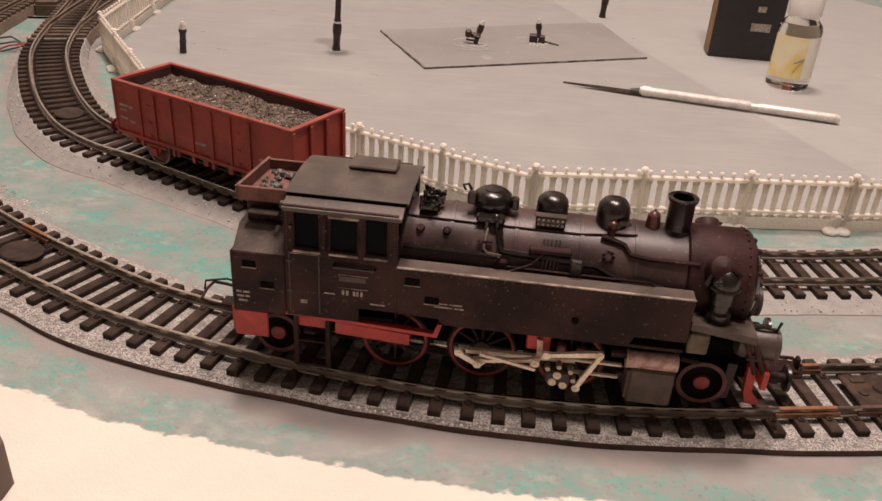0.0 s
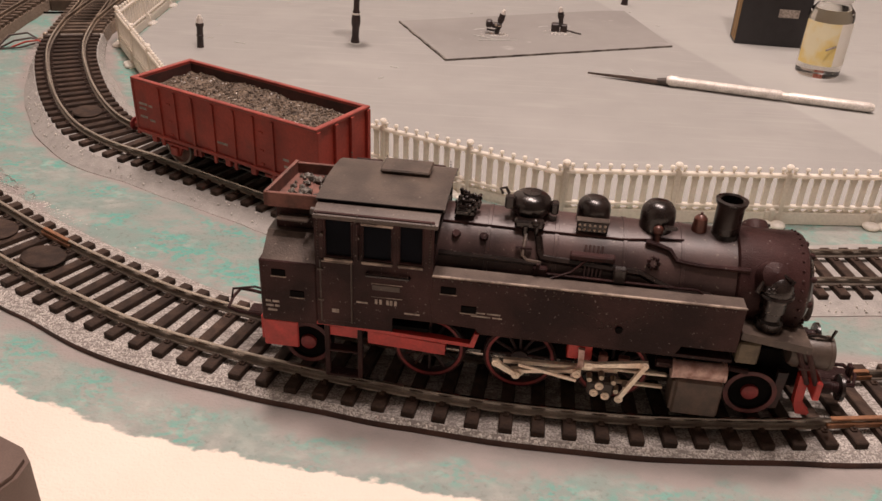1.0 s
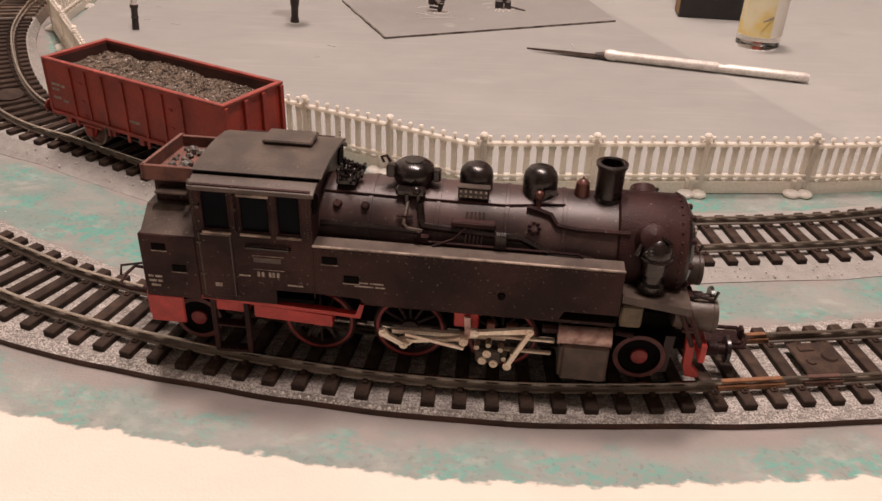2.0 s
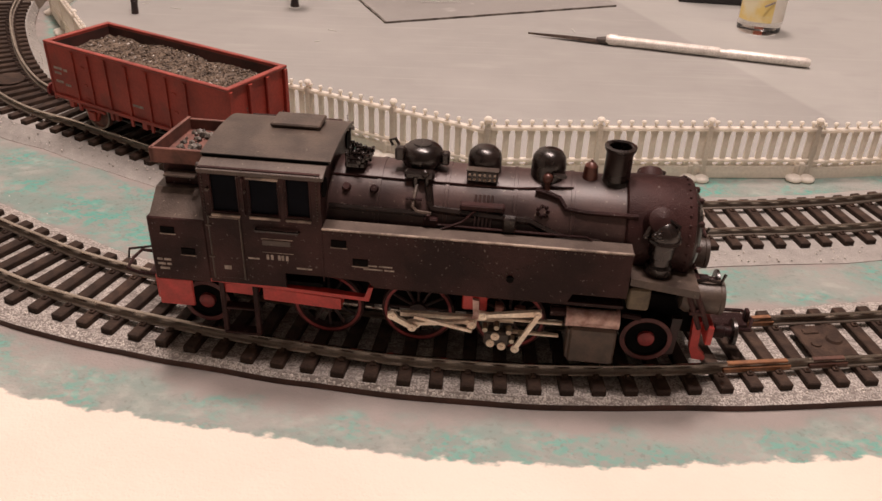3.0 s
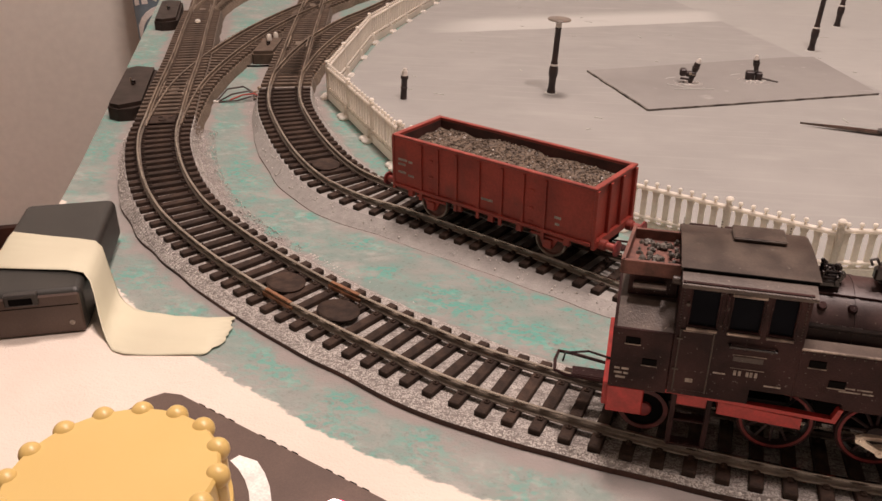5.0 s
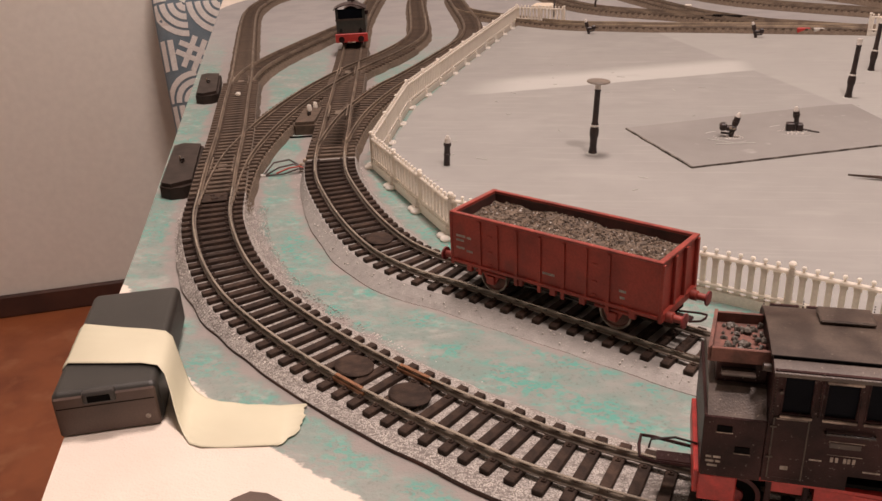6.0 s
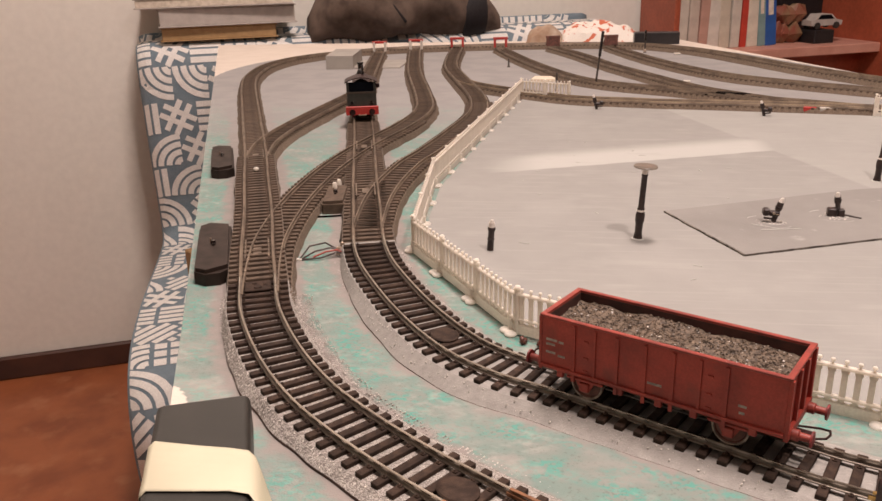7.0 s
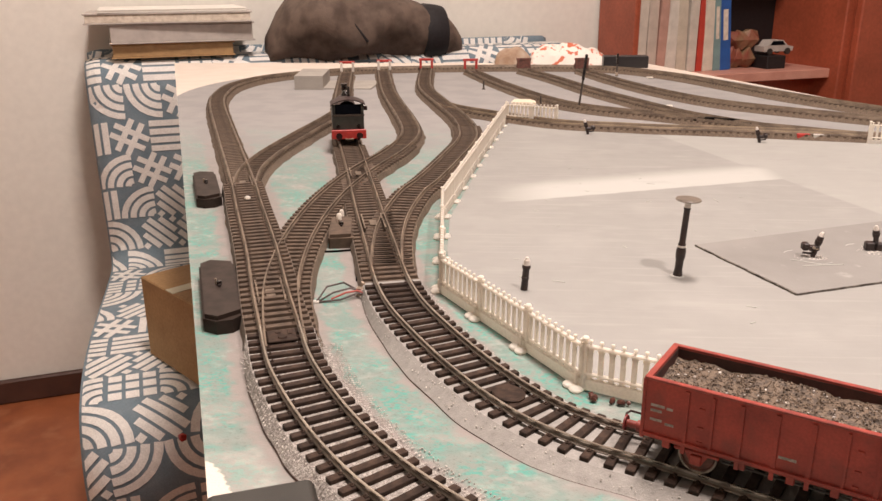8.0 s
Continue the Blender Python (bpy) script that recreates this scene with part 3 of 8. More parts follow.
def build_board():
    y0, y1, nx, ny = -0.32, 1.69, 190, 330
    lines = np.array([(q.x, q.y) for q, h in OUTER[::3]] + [(q.x, q.y) for q, h in INNER[::3]])
    outer = np.array([(q.x, q.y) for q, h in OUTER[::2]])
    norms = np.array([(-h.y, h.x) for q, h in OUTER[::2]])
    vs, fs, gap, bare, yard = [], [], [], [], []
    for j in range(ny + 1):
        s = j / ny
        y = y0 + (y1 - y0) * (s ** 1.25)
        a, b = left_edge(y), right_edge(y)
        for i in range(nx + 1):
            x = a + (b - a) * i / nx
            vs.append((x, y, height_at(y)))
            d = np.hypot(lines[:, 0] - x, lines[:, 1] - y)
            gap.append(float(d.min()))
            do = np.hypot(outer[:, 0] - x, outer[:, 1] - y)
            k = int(do.argmin())
            inside = (x - outer[k, 0]) * norms[k, 0] + (y - outer[k, 1]) * norms[k, 1] < 0
            limit = 0.0385 - 0.0056 * min(1.0, max(0.0, (x + 0.09) / 0.09)) if y < 0.33 else 0.0385 + min(0.03, (y - 0.33) * 1.2)
            limit = limit if y < 1.15 else 0.066
            bare.append(-0.05 if inside else float(do[k]) - limit)
            yard.append(min(1.0, max(0.0, (y - 0.45) / 0.7)))
    w = nx + 1
    for j in range(ny):
        fs += [(j * w + i, j * w + i + 1, (j + 1) * w + i + 1, (j + 1) * w + i) for i in range(nx)]
    top = len(vs)
    rim = [i for i in range(w)] + [j * w + nx for j in range(1, ny + 1)] + [ny * w + i for i in range(nx - 1, -1, -1)] + [j * w for j in range(ny - 1, 0, -1)]
    vs += [(vs[i][0], vs[i][1], -0.022) for i in rim]
    k = len(rim)
    fs += [(rim[i], rim[(i + 1) % k], top + (i + 1) % k, top + i) for i in range(k)] + [tuple(range(top, top + k))]
    acc = Acc()
    acc.v, acc.f = vs, fs
    e = thing("layout_table", Matrix.Identity(4), 0, "cream board on wooden legs, painted green and grey under the track", "table")
    ob = part("table_board", acc, GROUND, e, "cream board painted sea green and grey", 1.0, 40)
    leg = mesh_of("table_leg", Acc().box(-0.03, 0.03, -0.03, 0.03, 0, 0.828, 0.004), WOOD, 1.0)
    for sx, sy in ((-0.15, 0.2), (0.45, 0.25), (-0.30, 1.05), (0.15, 1.30)):
        o = new("table_leg", leg)
        o.parent, o.location = e, (sx, sy, -0.85)
    me = ob.data
    for name, values in (("track_gap", gap), ("bare_board", bare), ("grey_yard", yard)):
        values = values + [0.1 if name == "bare_board" else 0.0] * (len(vs) - top)
        at = me.attributes.new(name, "FLOAT", "POINT")
        at.data.foreach_set("value", values)
    return ob


build_board()

# ---- plaza inside the fence ----
FENCE = [(0.33, 0.348), (0.1743, 0.3205), (0.056, 0.3105), (-0.1128, 0.3936), (-0.1768, 0.4965), (-0.1854, 0.6345), (-0.1390, 1.0330), (-0.0834, 1.0085)]


def flat_sheet(name, outline, z, thick, material, label, category):
    acc = Acc()
    k = len(outline)
    vs = [(x, y, z + height_at(y)) for x, y in outline] + [(x, y, z - thick + height_at(y)) for x, y in outline]
    acc.add(vs, [tuple(range(k)), tuple(range(2 * k - 1, k - 1, -1))] + [(i, (i + 1) % k, k + (i + 1) % k, k + i) for i in range(k)])
    return solid(name, acc, material, label, category, sharp=30)


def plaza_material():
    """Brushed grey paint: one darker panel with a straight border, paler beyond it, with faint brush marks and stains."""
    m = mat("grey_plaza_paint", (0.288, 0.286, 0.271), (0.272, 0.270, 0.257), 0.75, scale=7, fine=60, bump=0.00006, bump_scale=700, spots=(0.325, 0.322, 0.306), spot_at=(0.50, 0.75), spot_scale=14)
    t = m.node_tree
    b = t.nodes["Principled BSDF"]
    co = t.nodes.new("ShaderNodeTexCoord")

    def node_math(op, a, c):
        n = t.nodes.new("ShaderNodeMath")
        n.operation = op
        for i, v in enumerate((a, c)):
            if isinstance(v, (int, float)):
                n.inputs[i].default_value = v
            else:
                t.links.new(v, n.inputs[i])
        return n.outputs["Value"]

    def ramp_of(v, lo, hi, out_lo=0.0, out_hi=1.0):
        n = t.nodes.new("ShaderNodeMapRange")
        n.interpolation_type = "SMOOTHSTEP"
        for key, x in (("From Min", lo), ("From Max", hi), ("To Min", out_lo), ("To Max", out_hi)):
            n.inputs[key].default_value = x
        t.links.new(v, n.inputs["Value"])
        return n.outputs["Result"]

    def grain(scale, stretch, turn):
        mp = t.nodes.new("ShaderNodeMapping")
        mp.inputs["Scale"].default_value, mp.inputs["Rotation"].default_value = stretch, (0, 0, turn)
        t.links.new(co.outputs["Object"], mp.inputs["Vector"])
        n = t.nodes.new("ShaderNodeTexNoise")
        n.inputs["Scale"].default_value, n.inputs["Detail"].default_value = scale, 5
        t.links.new(mp.outputs["Vector"], n.inputs["Vector"])
        return n.outputs["Fac"]

    def mixed(f, a, colour):
        n = t.nodes.new("ShaderNodeMix")
        n.data_type = "RGBA"
        t.links.new(f, n.inputs["Factor"])
        t.links.new(a, n.inputs["A"])
        n.inputs["B"].default_value = (*colour, 1)
        return n.outputs["Result"]

    xyz = t.nodes.new("ShaderNodeSeparateXYZ")
    t.links.new(co.outputs["Object"], xyz.inputs["Vector"])

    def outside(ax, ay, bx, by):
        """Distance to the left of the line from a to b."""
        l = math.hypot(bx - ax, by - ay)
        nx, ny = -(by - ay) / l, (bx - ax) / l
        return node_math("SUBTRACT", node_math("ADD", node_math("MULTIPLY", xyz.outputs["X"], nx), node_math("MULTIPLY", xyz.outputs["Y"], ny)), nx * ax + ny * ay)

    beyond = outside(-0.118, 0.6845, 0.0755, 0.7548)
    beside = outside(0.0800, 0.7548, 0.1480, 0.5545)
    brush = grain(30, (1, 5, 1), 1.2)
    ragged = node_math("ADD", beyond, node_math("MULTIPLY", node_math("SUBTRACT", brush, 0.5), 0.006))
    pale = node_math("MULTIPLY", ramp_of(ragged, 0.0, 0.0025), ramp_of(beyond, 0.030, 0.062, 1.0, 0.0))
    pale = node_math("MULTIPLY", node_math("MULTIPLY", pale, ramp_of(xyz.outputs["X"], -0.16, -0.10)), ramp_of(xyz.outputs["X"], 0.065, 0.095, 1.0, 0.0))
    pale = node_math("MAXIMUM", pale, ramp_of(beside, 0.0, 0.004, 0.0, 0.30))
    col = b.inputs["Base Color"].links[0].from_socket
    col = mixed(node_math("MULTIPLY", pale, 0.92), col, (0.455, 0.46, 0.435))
    col = mixed(ramp_of(grain(20, (1, 3.4, 1), 0.75), 0.54, 0.72, 0.0, 0.22), col, (0.39, 0.387, 0.365))
    col = mixed(ramp_of(grain(45, (0.35, 7, 1), -0.62), 0.54, 0.70, 0.0, 0.22), col, (0.40, 0.395, 0.37))
    col = mixed(ramp_of(grain(18, (1.6, 3.0, 1), 2.3), 0.56, 0.74, 0.0, 0.26), col, (0.25, 0.245, 0.235))
    col = mixed(ramp_of(grain(80, (0.3, 7, 1), 0.9), 0.60, 0.74, 0.0, 0.22), col, (0.235, 0.23, 0.22))
    t.links.new(col, b.inputs["Base Color"])
    return m


def build_plaza():
    inner = [(0.33, 0.355), (0.24, 0.337), (0.1743, 0.3265), (0.115, 0.3205), (0.058, 0.3165), (0.0, 0.344), (-0.055, 0.371), (-0.109, 0.397), (-0.14, 0.446), (-0.172, 0.498), (-0.178, 0.565), (-0.1805, 0.6345),
             (-0.16, 0.83), (-0.136, 1.025), (-0.1, 1.0), (-0.0834, 0.976), (-0.02, 0.9585), (0.08, 0.939), (0.2, 0.914), (0.34, 0.87), (0.42, 0.7), (0.42, 0.5)]
    acc = Acc()
    k = len(inner)
    # fan from a middle point in rings, so that the sheet follows the board
    cx, cy = 0.08, 0.62
    vs = [(cx, cy, 0.0012)]
    fs = []
    for r in range(1, 13):
        for x, y in inner:
            px, py = cx + (x - cx) * r / 12, cy + (y - cy) * r / 12
            vs.append((px, py, 0.0012 + height_at(py)))
    for i in range(k):
        fs.append((0, 1 + i, 1 + (i + 1) % k))
    for r in range(11):
        o, q = 1 + r * k, 1 + (r + 1) * k
        fs += [(o + i, q + i, q + (i + 1) % k, o + (i + 1) % k) for i in range(k)]
    o, q = 1 + 11 * k, len(vs)
    vs += [(x, y, -0.001 + height_at(y)) for x, y in inner]
    fs += [(o + i, o + (i + 1) % k, q + (i + 1) % k, q + i) for i in range(k)] + [tuple(range(q, q + k))]
    acc.add(vs, fs)
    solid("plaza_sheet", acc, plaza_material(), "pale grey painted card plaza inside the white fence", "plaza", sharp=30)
    flat_sheet("dark_card_patch", [(0.0065, 0.5000), (0.075, 0.5275), (0.1435, 0.5545), (0.1260, 0.6410), (0.108, 0.6370), (-0.0275, 0.5795)], 0.0022, 0.0012, CONCRETED,
               "darker grey square of card lying on the plaza", "card patch")
    edge = Acc()
    for (ax, ay), (bx, by), w in (((-0.0275, 0.5795), (0.0065, 0.5000), 0.0010), ((0.0065, 0.5000), (0.1435, 0.5545), 0.0004)):
        n = 46
        for k in range(n):
            p, q = Vector((ax, ay, 0)).lerp(Vector((bx, by, 0)), k / n), Vector((ax, ay, 0)).lerp(Vector((bx, by, 0)), (k + 0.97) / n)
            m = (p + q) / 2
            edge.box(-(q - p).length / 2, (q - p).length / 2, -w * (0.6 + 0.9 * noise.noise(m * 130)), w * 0.4, 0.0008, 0.0023, 0, Matrix.Translation(m) @ Matrix.Rotation(math.atan2(by - ay, bx - ax), 4, "Z"))
    tagged(solid("card_patch_edge", edge, CARDEDGE, "ragged dark cut edge round the grey card", "card edge", sharp=0), kind="stuff")
    marks = Acc()
    rnd = random.Random(8)
    for k in range(30):
        x, y, l = rnd.uniform(-0.14, 0.16), rnd.uniform(0.42, 0.80), rnd.uniform(0.0008, 0.0035)
        marks.box(-l, l, -0.0003, 0.0003, 0.0012, 0.00145, 0, Matrix.Translation((x, y, 0)) @ Matrix.Rotation(rnd.uniform(-0.5, 0.5) + (2.2 if k % 3 == 0 else 0), 4, "Z"))
    for x, y, l, a in ((0.0360, 0.545, 0.012, 0.15), (0.028, 0.550, 0.008, -0.5)):
        marks.box(-l, l, -0.0004, 0.0004, 0.0012, 0.0025 if y > 0.54 and x > 0 else 0.00145, 0, Matrix.Translation((x, y, 0)) @ Matrix.Rotation(a, 4, "Z"))
    tagged(solid("paint_scratches", marks, CONCRETEL, "pale scratches in the plaza paint", "scratches", sharp=0), kind="stuff")


build_plaza()


# ---- tracks ----
def sweep(line, profile, z):
    """profile: (side, height) outline carried along the line."""
    acc = Acc()
    k = len(profile)
    for q, h in line:
        acc.v += [(q.x - h.y * s, q.y + h.x * s, z + u) for s, u in profile]
    for i in range(len(line) - 1):
        acc.f += [(i * k + j, i * k + (j + 1) % k, (i + 1) * k + (j + 1) % k, (i + 1) * k + j) for j in range(k)]
    n = len(line)
    acc.f += [tuple(range(k)), tuple(range((n - 1) * k, n * k))]
    return acc


def wide_profile(side):
    return [(side - 0.0014, 0), (side + 0.0014, 0), (side + 0.0012, 0.0011), (side + 0.0008, 0.0017), (side - 0.0008, 0.0017), (side - 0.0012, 0.0011)]


def rail_profile(side):
    return [(side - 0.0010, 0), (side + 0.0010, 0), (side + 0.0009, 0.0004), (side + 0.0003, 0.0007), (side + 0.0003, 0.0018), (side - 0.0003, 0.0018), (side - 0.0003, 0.0007), (side - 0.0009, 0.0004)]


def head_profile(side):
    return [(side - 0.0005, 0.0017), (side + 0.0005, 0.0017), (side + 0.00052, 0.0023), (side + 0.00036, 0.0025), (side - 0.00036, 0.0025), (side - 0.00052, 0.0023)]


def sleeper_acc():
    a = Acc().box(-1.6, 1.6, -14.7, 14.7, -2.6, 0, 0.22)
    for s in (-1, 1):
        for o in (-1, 1):
            a.box(-0.75, 0.75, s * 8.3 + o * 1.75 - 0.75, s * 8.3 + o * 1.75 + 0.75, -0.1, 0.55, 0.2)
            a.cyl((0, s * 8.3 + o * 1.9, 0.5), (0, s * 8.3 + o * 1.9, 1.0), 0.42, 0.3, 6)
    return a


SLEEPER_MESH = mesh_of("sleeper", sleeper_acc(), SLEEPER)
SLEEPER_FAR = mesh_of("sleeper", Acc().box(-1.35, 1.35, -11.8, 11.8, -2.1, 0), SLEEPERB, sharp=0)
SLEEPER_BROWN = mesh_of("sleeper", sleeper_acc(), SLEEPERB)


def track(line, top, label, rail_mat, bed_mat, wide=0.0195, lip=0.003, group="tracks", pieces=True, pitch=0.0072, drop=0.0, taper=False, outward=None):
    q0 = line[len(line) // 2][0]
    e = thing("railway_track", Matrix.Identity(4), 0, label, "railway track", group)
    sleeper_top = top - 0.0025
    acc = Acc()
    for q, h in line:
        g = height_at(q.y)
        z = sleeper_top - (0.0017 if pieces else 0.0006) - drop
        rag = 0.0012 * noise.noise(Vector((q.x * 60, q.y * 60, 0.3)))
        w = wide + rag
        if taper:
            k = min(1.0, (len(line) - 1 - len(acc.v) // 6) * 0.002 / 0.11)
            w = 0.0165 + (w - 0.0165) * k
        o = min(w, outward(q.x) + rag * 0.4) if outward else w
        acc.v += [(q.x - h.y * s, q.y + h.x * s, u) for s, u in ((-w, g - 0.001), (-w, g + lip), (-0.0152 if pieces else -0.0110, z), (0.0152 if pieces else 0.0110, z), (o, g + lip), (o, g - 0.001))]
    for i in range(len(line) - 1):
        for j in (1, 2, 3):
            acc.f.append((i * 6 + j, i * 6 + j + 1, (i + 1) * 6 + j + 1, (i + 1) * 6 + j))
    part("ballast_bed", acc, bed_mat, e, "scattered grey ballast", 1.0, 0)
    lips = Acc()
    lips.v = list(acc.v)
    for i in range(len(line) - 1):
        for j in (0, 4):
            lips.f.append((i * 6 + j, i * 6 + j + 1, (i + 1) * 6 + j + 1, (i + 1) * 6 + j))
    part("bed_edge", lips, BEDEDGE if rail_mat is RAILM else bed_mat, e, "brown cut edge of the bed", 1.0, 0)
    for s in (-1, 1):
        web = part("rail", sweep(line, rail_profile(s * 0.0086) if pieces else wide_profile(s * 0.0086), sleeper_top), RAILSIDE if rail_mat is RAILM else RAILDULL, e, "thin rail web and foot", 1.0)
        part("rail_head", sweep(line, head_profile(s * 0.0086), sleeper_top), rail_mat, web, "worn metal rail head", 1.0)
    rnd = random.Random(len(line))
    n = int(len(line) * 0.002 / pitch)
    for i in range(n):
        f = (i + 0.5) * pitch / 0.002
        q, h = line[min(int(f), len(line) - 1)]
        q = q + h * (f - int(f)) * 0.002
        a = math.atan2(h.y, h.x) + rnd.uniform(-0.012, 0.012)
        m = Matrix.Translation((q.x, q.y, sleeper_top - 0.00004)) @ Matrix.Rotation(a, 4, "Z")
        if pieces:
            o = new("sleeper", SLEEPER_MESH if rail_mat is RAILM else SLEEPER_BROWN)
            o.parent, o.matrix_basis = e, m
        else:
            o = new("sleeper", SLEEPER_FAR)
            o.parent, o.matrix_basis = e, m
    return e


def smooth(x, lo, hi):
    k = min(1.0, max(0.0, (x - lo) / (hi - lo)))
    return k * k * (3 - 2 * k)


def bed_reach(x):
    """The outer bed is cut closer to the sleepers along the front of the curve."""
    return 0.0195 - 0.0031 * smooth(x, -0.07, 0.0) + 0.0022 * smooth(x, 0.085, 0.13)


cut_outer = next(i for i, (q, h) in enumerate(OUTER) if q.y > 0.70 and q.x < 0)
cut_inner = next(i for i, (q, h) in enumerate(INNER) if q.y > 0.86 and q.x < 0)
start_outer = next(i for i, (q, h) in enumerate(OUTER) if q.x < 0.30)
start_inner = next(i for i, (q, h) in enumerate(INNER) if q.x < 0.30)
mid_outer = next(i for i, (q, h) in enumerate(OUTER) if q.y > 0.43 and q.x < 0)
mid_inner = next(i for i, (q, h) in enumerate(INNER) if q.y > 0.50 and q.x < 0)
track(OUTER[start_outer:mid_outer], 0.0115, "curved outer track with bright rails and dark sleepers on ballast", RAILM, BALLAST, lip=0.0017, taper=True, outward=bed_reach)
track(INNER[start_inner:mid_inner], 0.0098, "curved inner track with dark sleepers on a thin ballast bed", RAILM, BALLASTG, 0.0215, 0.0008, taper=True)
track(OUTER[mid_outer - 1:cut_outer], 0.0115, "dull outer track with turnouts along the board's edge", RAILDULL, BALLASTM, 0.0165, 0.0005)
track(INNER[mid_inner - 1:cut_inner], 0.0098, "dull inner track with turnouts beside the fence", RAILDULL, BALLASTM, 0.0165, 0.0005)
track(OUTER[:start_outer + 2], 0.0115, "outer track running on round the far side", RAILM, BALLAST, pieces=False)
track(INNER[:start_inner + 2], 0.0098, "inner track running on beside the plaza", RAILM, BALLASTG, 0.0215, 0.0008, pieces=False)
track(CROSSING[:int(0.42 * len(CROSSING))], 0.0098, "brown branch track crossing to the sidings", RAILDULL, BALLASTD, 0.0165, 0.0005, drop=0.0004)
track(CROSSING[int(0.42 * len(CROSSING)) - 1:], 0.0098, "dusty brown siding ending at a buffer stop", RAILDULL, BALLASTD, 0.0145, 0.0003, drop=0.0003, pieces=False)
track(LOOPED[:int(0.45 * len(LOOPED))], 0.0098, "brown turnout branch beside the fence", RAILDULL, BALLASTD, 0.0165, 0.0005, drop=0.0004)
track(LOOPED[int(0.45 * len(LOOPED)) - 1:], 0.0098, "dusty brown siding curving behind the fence", RAILDULL, BALLASTD, 0.0145, 0.0003, drop=0.0006, pieces=False)
track(BRANCH, 0.0098, "dusty brown branch joining the engine siding", RAILDULL, BALLASTD, 0.0145, 0.0003, drop=0.0009, pieces=False)
track(OUTER[cut_outer - 1:], 0.0098, "dusty outer track round the back of the board", RAILDULL, BALLASTD, 0.0145, 0.0003, pieces=False)
track(INNER[cut_inner - 1:], 0.0098, "engine siding leading to a buffer stop", RAILDULL, BALLASTD, 0.0145, 0.0003, pieces=False)
for line, label in ((FRONTLINE, "yellowed front yard track behind the plaza"), (YARD_A, "dusty yard track ending at a buffer stop"),
                    (YARD_B, "dusty yard track joining a turnout"), (YARD_C, "dusty yard track along the back")):
    track(line, 0.0085, label, RAILYARD if line is FRONTLINE else RAILDULL, BALLASTD, 0.0140, 0.0003, pieces=False)


def loose_ballast(line, count, near, far, top, seed, label, sides=(-1, 1)):
    """Grains scattered along the edges of a bed."""
    acc = Acc()
    rnd = random.Random(seed)
    for k in range(count):
        q, h = line[rnd.randrange(4, len(line) - 4)]
        side = rnd.choice(sides)
        reach = min(far, bed_reach(q.x) - 0.0006) if side > 0 and line[0][0].y < 0.29 else far
        side *= near + max(0.0, reach - near) * rnd.random() ** 1.7
        x, y = q.x - h.y * side, q.y + h.x * side
        f = max(0.0, 1 - (abs(side) - 0.0152) / max(0.0008, reach + 0.0006 - 0.0152)) * 0.7 + 0.3
        z = height_at(y) + f * (top - height_at(y))
        acc.lump((x, y, z + 0.0002), rnd.choice((0.00014, 0.0002, 0.00026, 0.00034, 0.00044)), k)
    tagged(solid("loose_ballast", acc, GRAIN, label, "ballast", sharp=0), kind="stuff")


GRAIN = mat("pale_ballast_grain", (0.60, 0.565, 0.525), (0.40, 0.37, 0.34), 0.8, scale=90, fine=900, mix=(0.42, 0.58))
NEAR_LEFT = [qh for qh in OUTER[start_outer:mid_outer] if qh[0].x < 0.06]
loose_ballast(OUTER[start_outer:mid_outer], 4200, 0.0156, 0.0186, 0.0072, 4, "pale ballast grains spilled beside the outer track")
loose_ballast(NEAR_LEFT, 4600, 0.0170, 0.0262, 0.0022, 6, "whitish ballast grains spread inside the outer curve", (-1,))
loose_ballast(INNER[start_inner:mid_inner], 900, 0.0156, 0.0205, 0.0055, 5, "pale ballast grains spilled beside the inner track")


def along(line, x=None, y=None):
    return min(line, key=lambda qh: abs(qh[0].x - x) if x is not None else abs(qh[0].y - y) + (10 if qh[0].x > 0 else 0))


def rail_sleeve(line, x, side, top, length, material, label):
    q, h = along(line, x=x)
    a = Acc().box(-length / 2, length / 2, side * 8.6 - 0.95, side * 8.6 + 0.95, -2.6, -1.1, 0.2)
    a.box(-length / 2 + 1, length / 2 - 1, side * 8.6 - 0.62, side * 8.6 + 0.62, -0.6, 0.06, 0.1)
    ob = tagged(new("rail_joiner", mesh_of("rail_joiner", a, material)), label, "rail joiner", "rail joiners")
    ob.matrix_basis = Matrix.Translation((q.x, q.y, top)) @ Matrix.Rotation(math.atan2(h.y, h.x), 4, "Z")


NEAR_OUTER = OUTER[start_outer:cut_outer]
NEAR_INNER = INNER[start_inner:cut_inner]
rail_sleeve(NEAR_OUTER, 0.115, 1, 0.0115, 17, RAILRUST, "rust-orange joiner on the outer track's rail")
rail_sleeve(NEAR_OUTER, 0.120, -1, 0.0115, 17, RAILRUST, "rust-orange joiner on the outer track's rail")
rail_sleeve(NEAR_OUTER, 0.1335, 1, 0.0115, 10, BEDEDGE, "dark brown joiner on the outer track's rail")
rail_sleeve(NEAR_OUTER, -0.118, 1, 0.0115, 15, RAILRUST, "rust-orange joiner on the outer track's rail")
rail_sleeve(NEAR_OUTER, -0.108, -1, 0.0115, 15, RAILRUST, "rust-orange joiner on the outer track's rail")
rail_sleeve(NEAR_INNER, 0.004, 1, 0.0098, 9, GOLD, "brass joiner on the inner track's rail")
rail_sleeve(NEAR_INNER, 0.010, -1, 0.0098, 9, GOLD, "brass joiner on the inner track's rail")


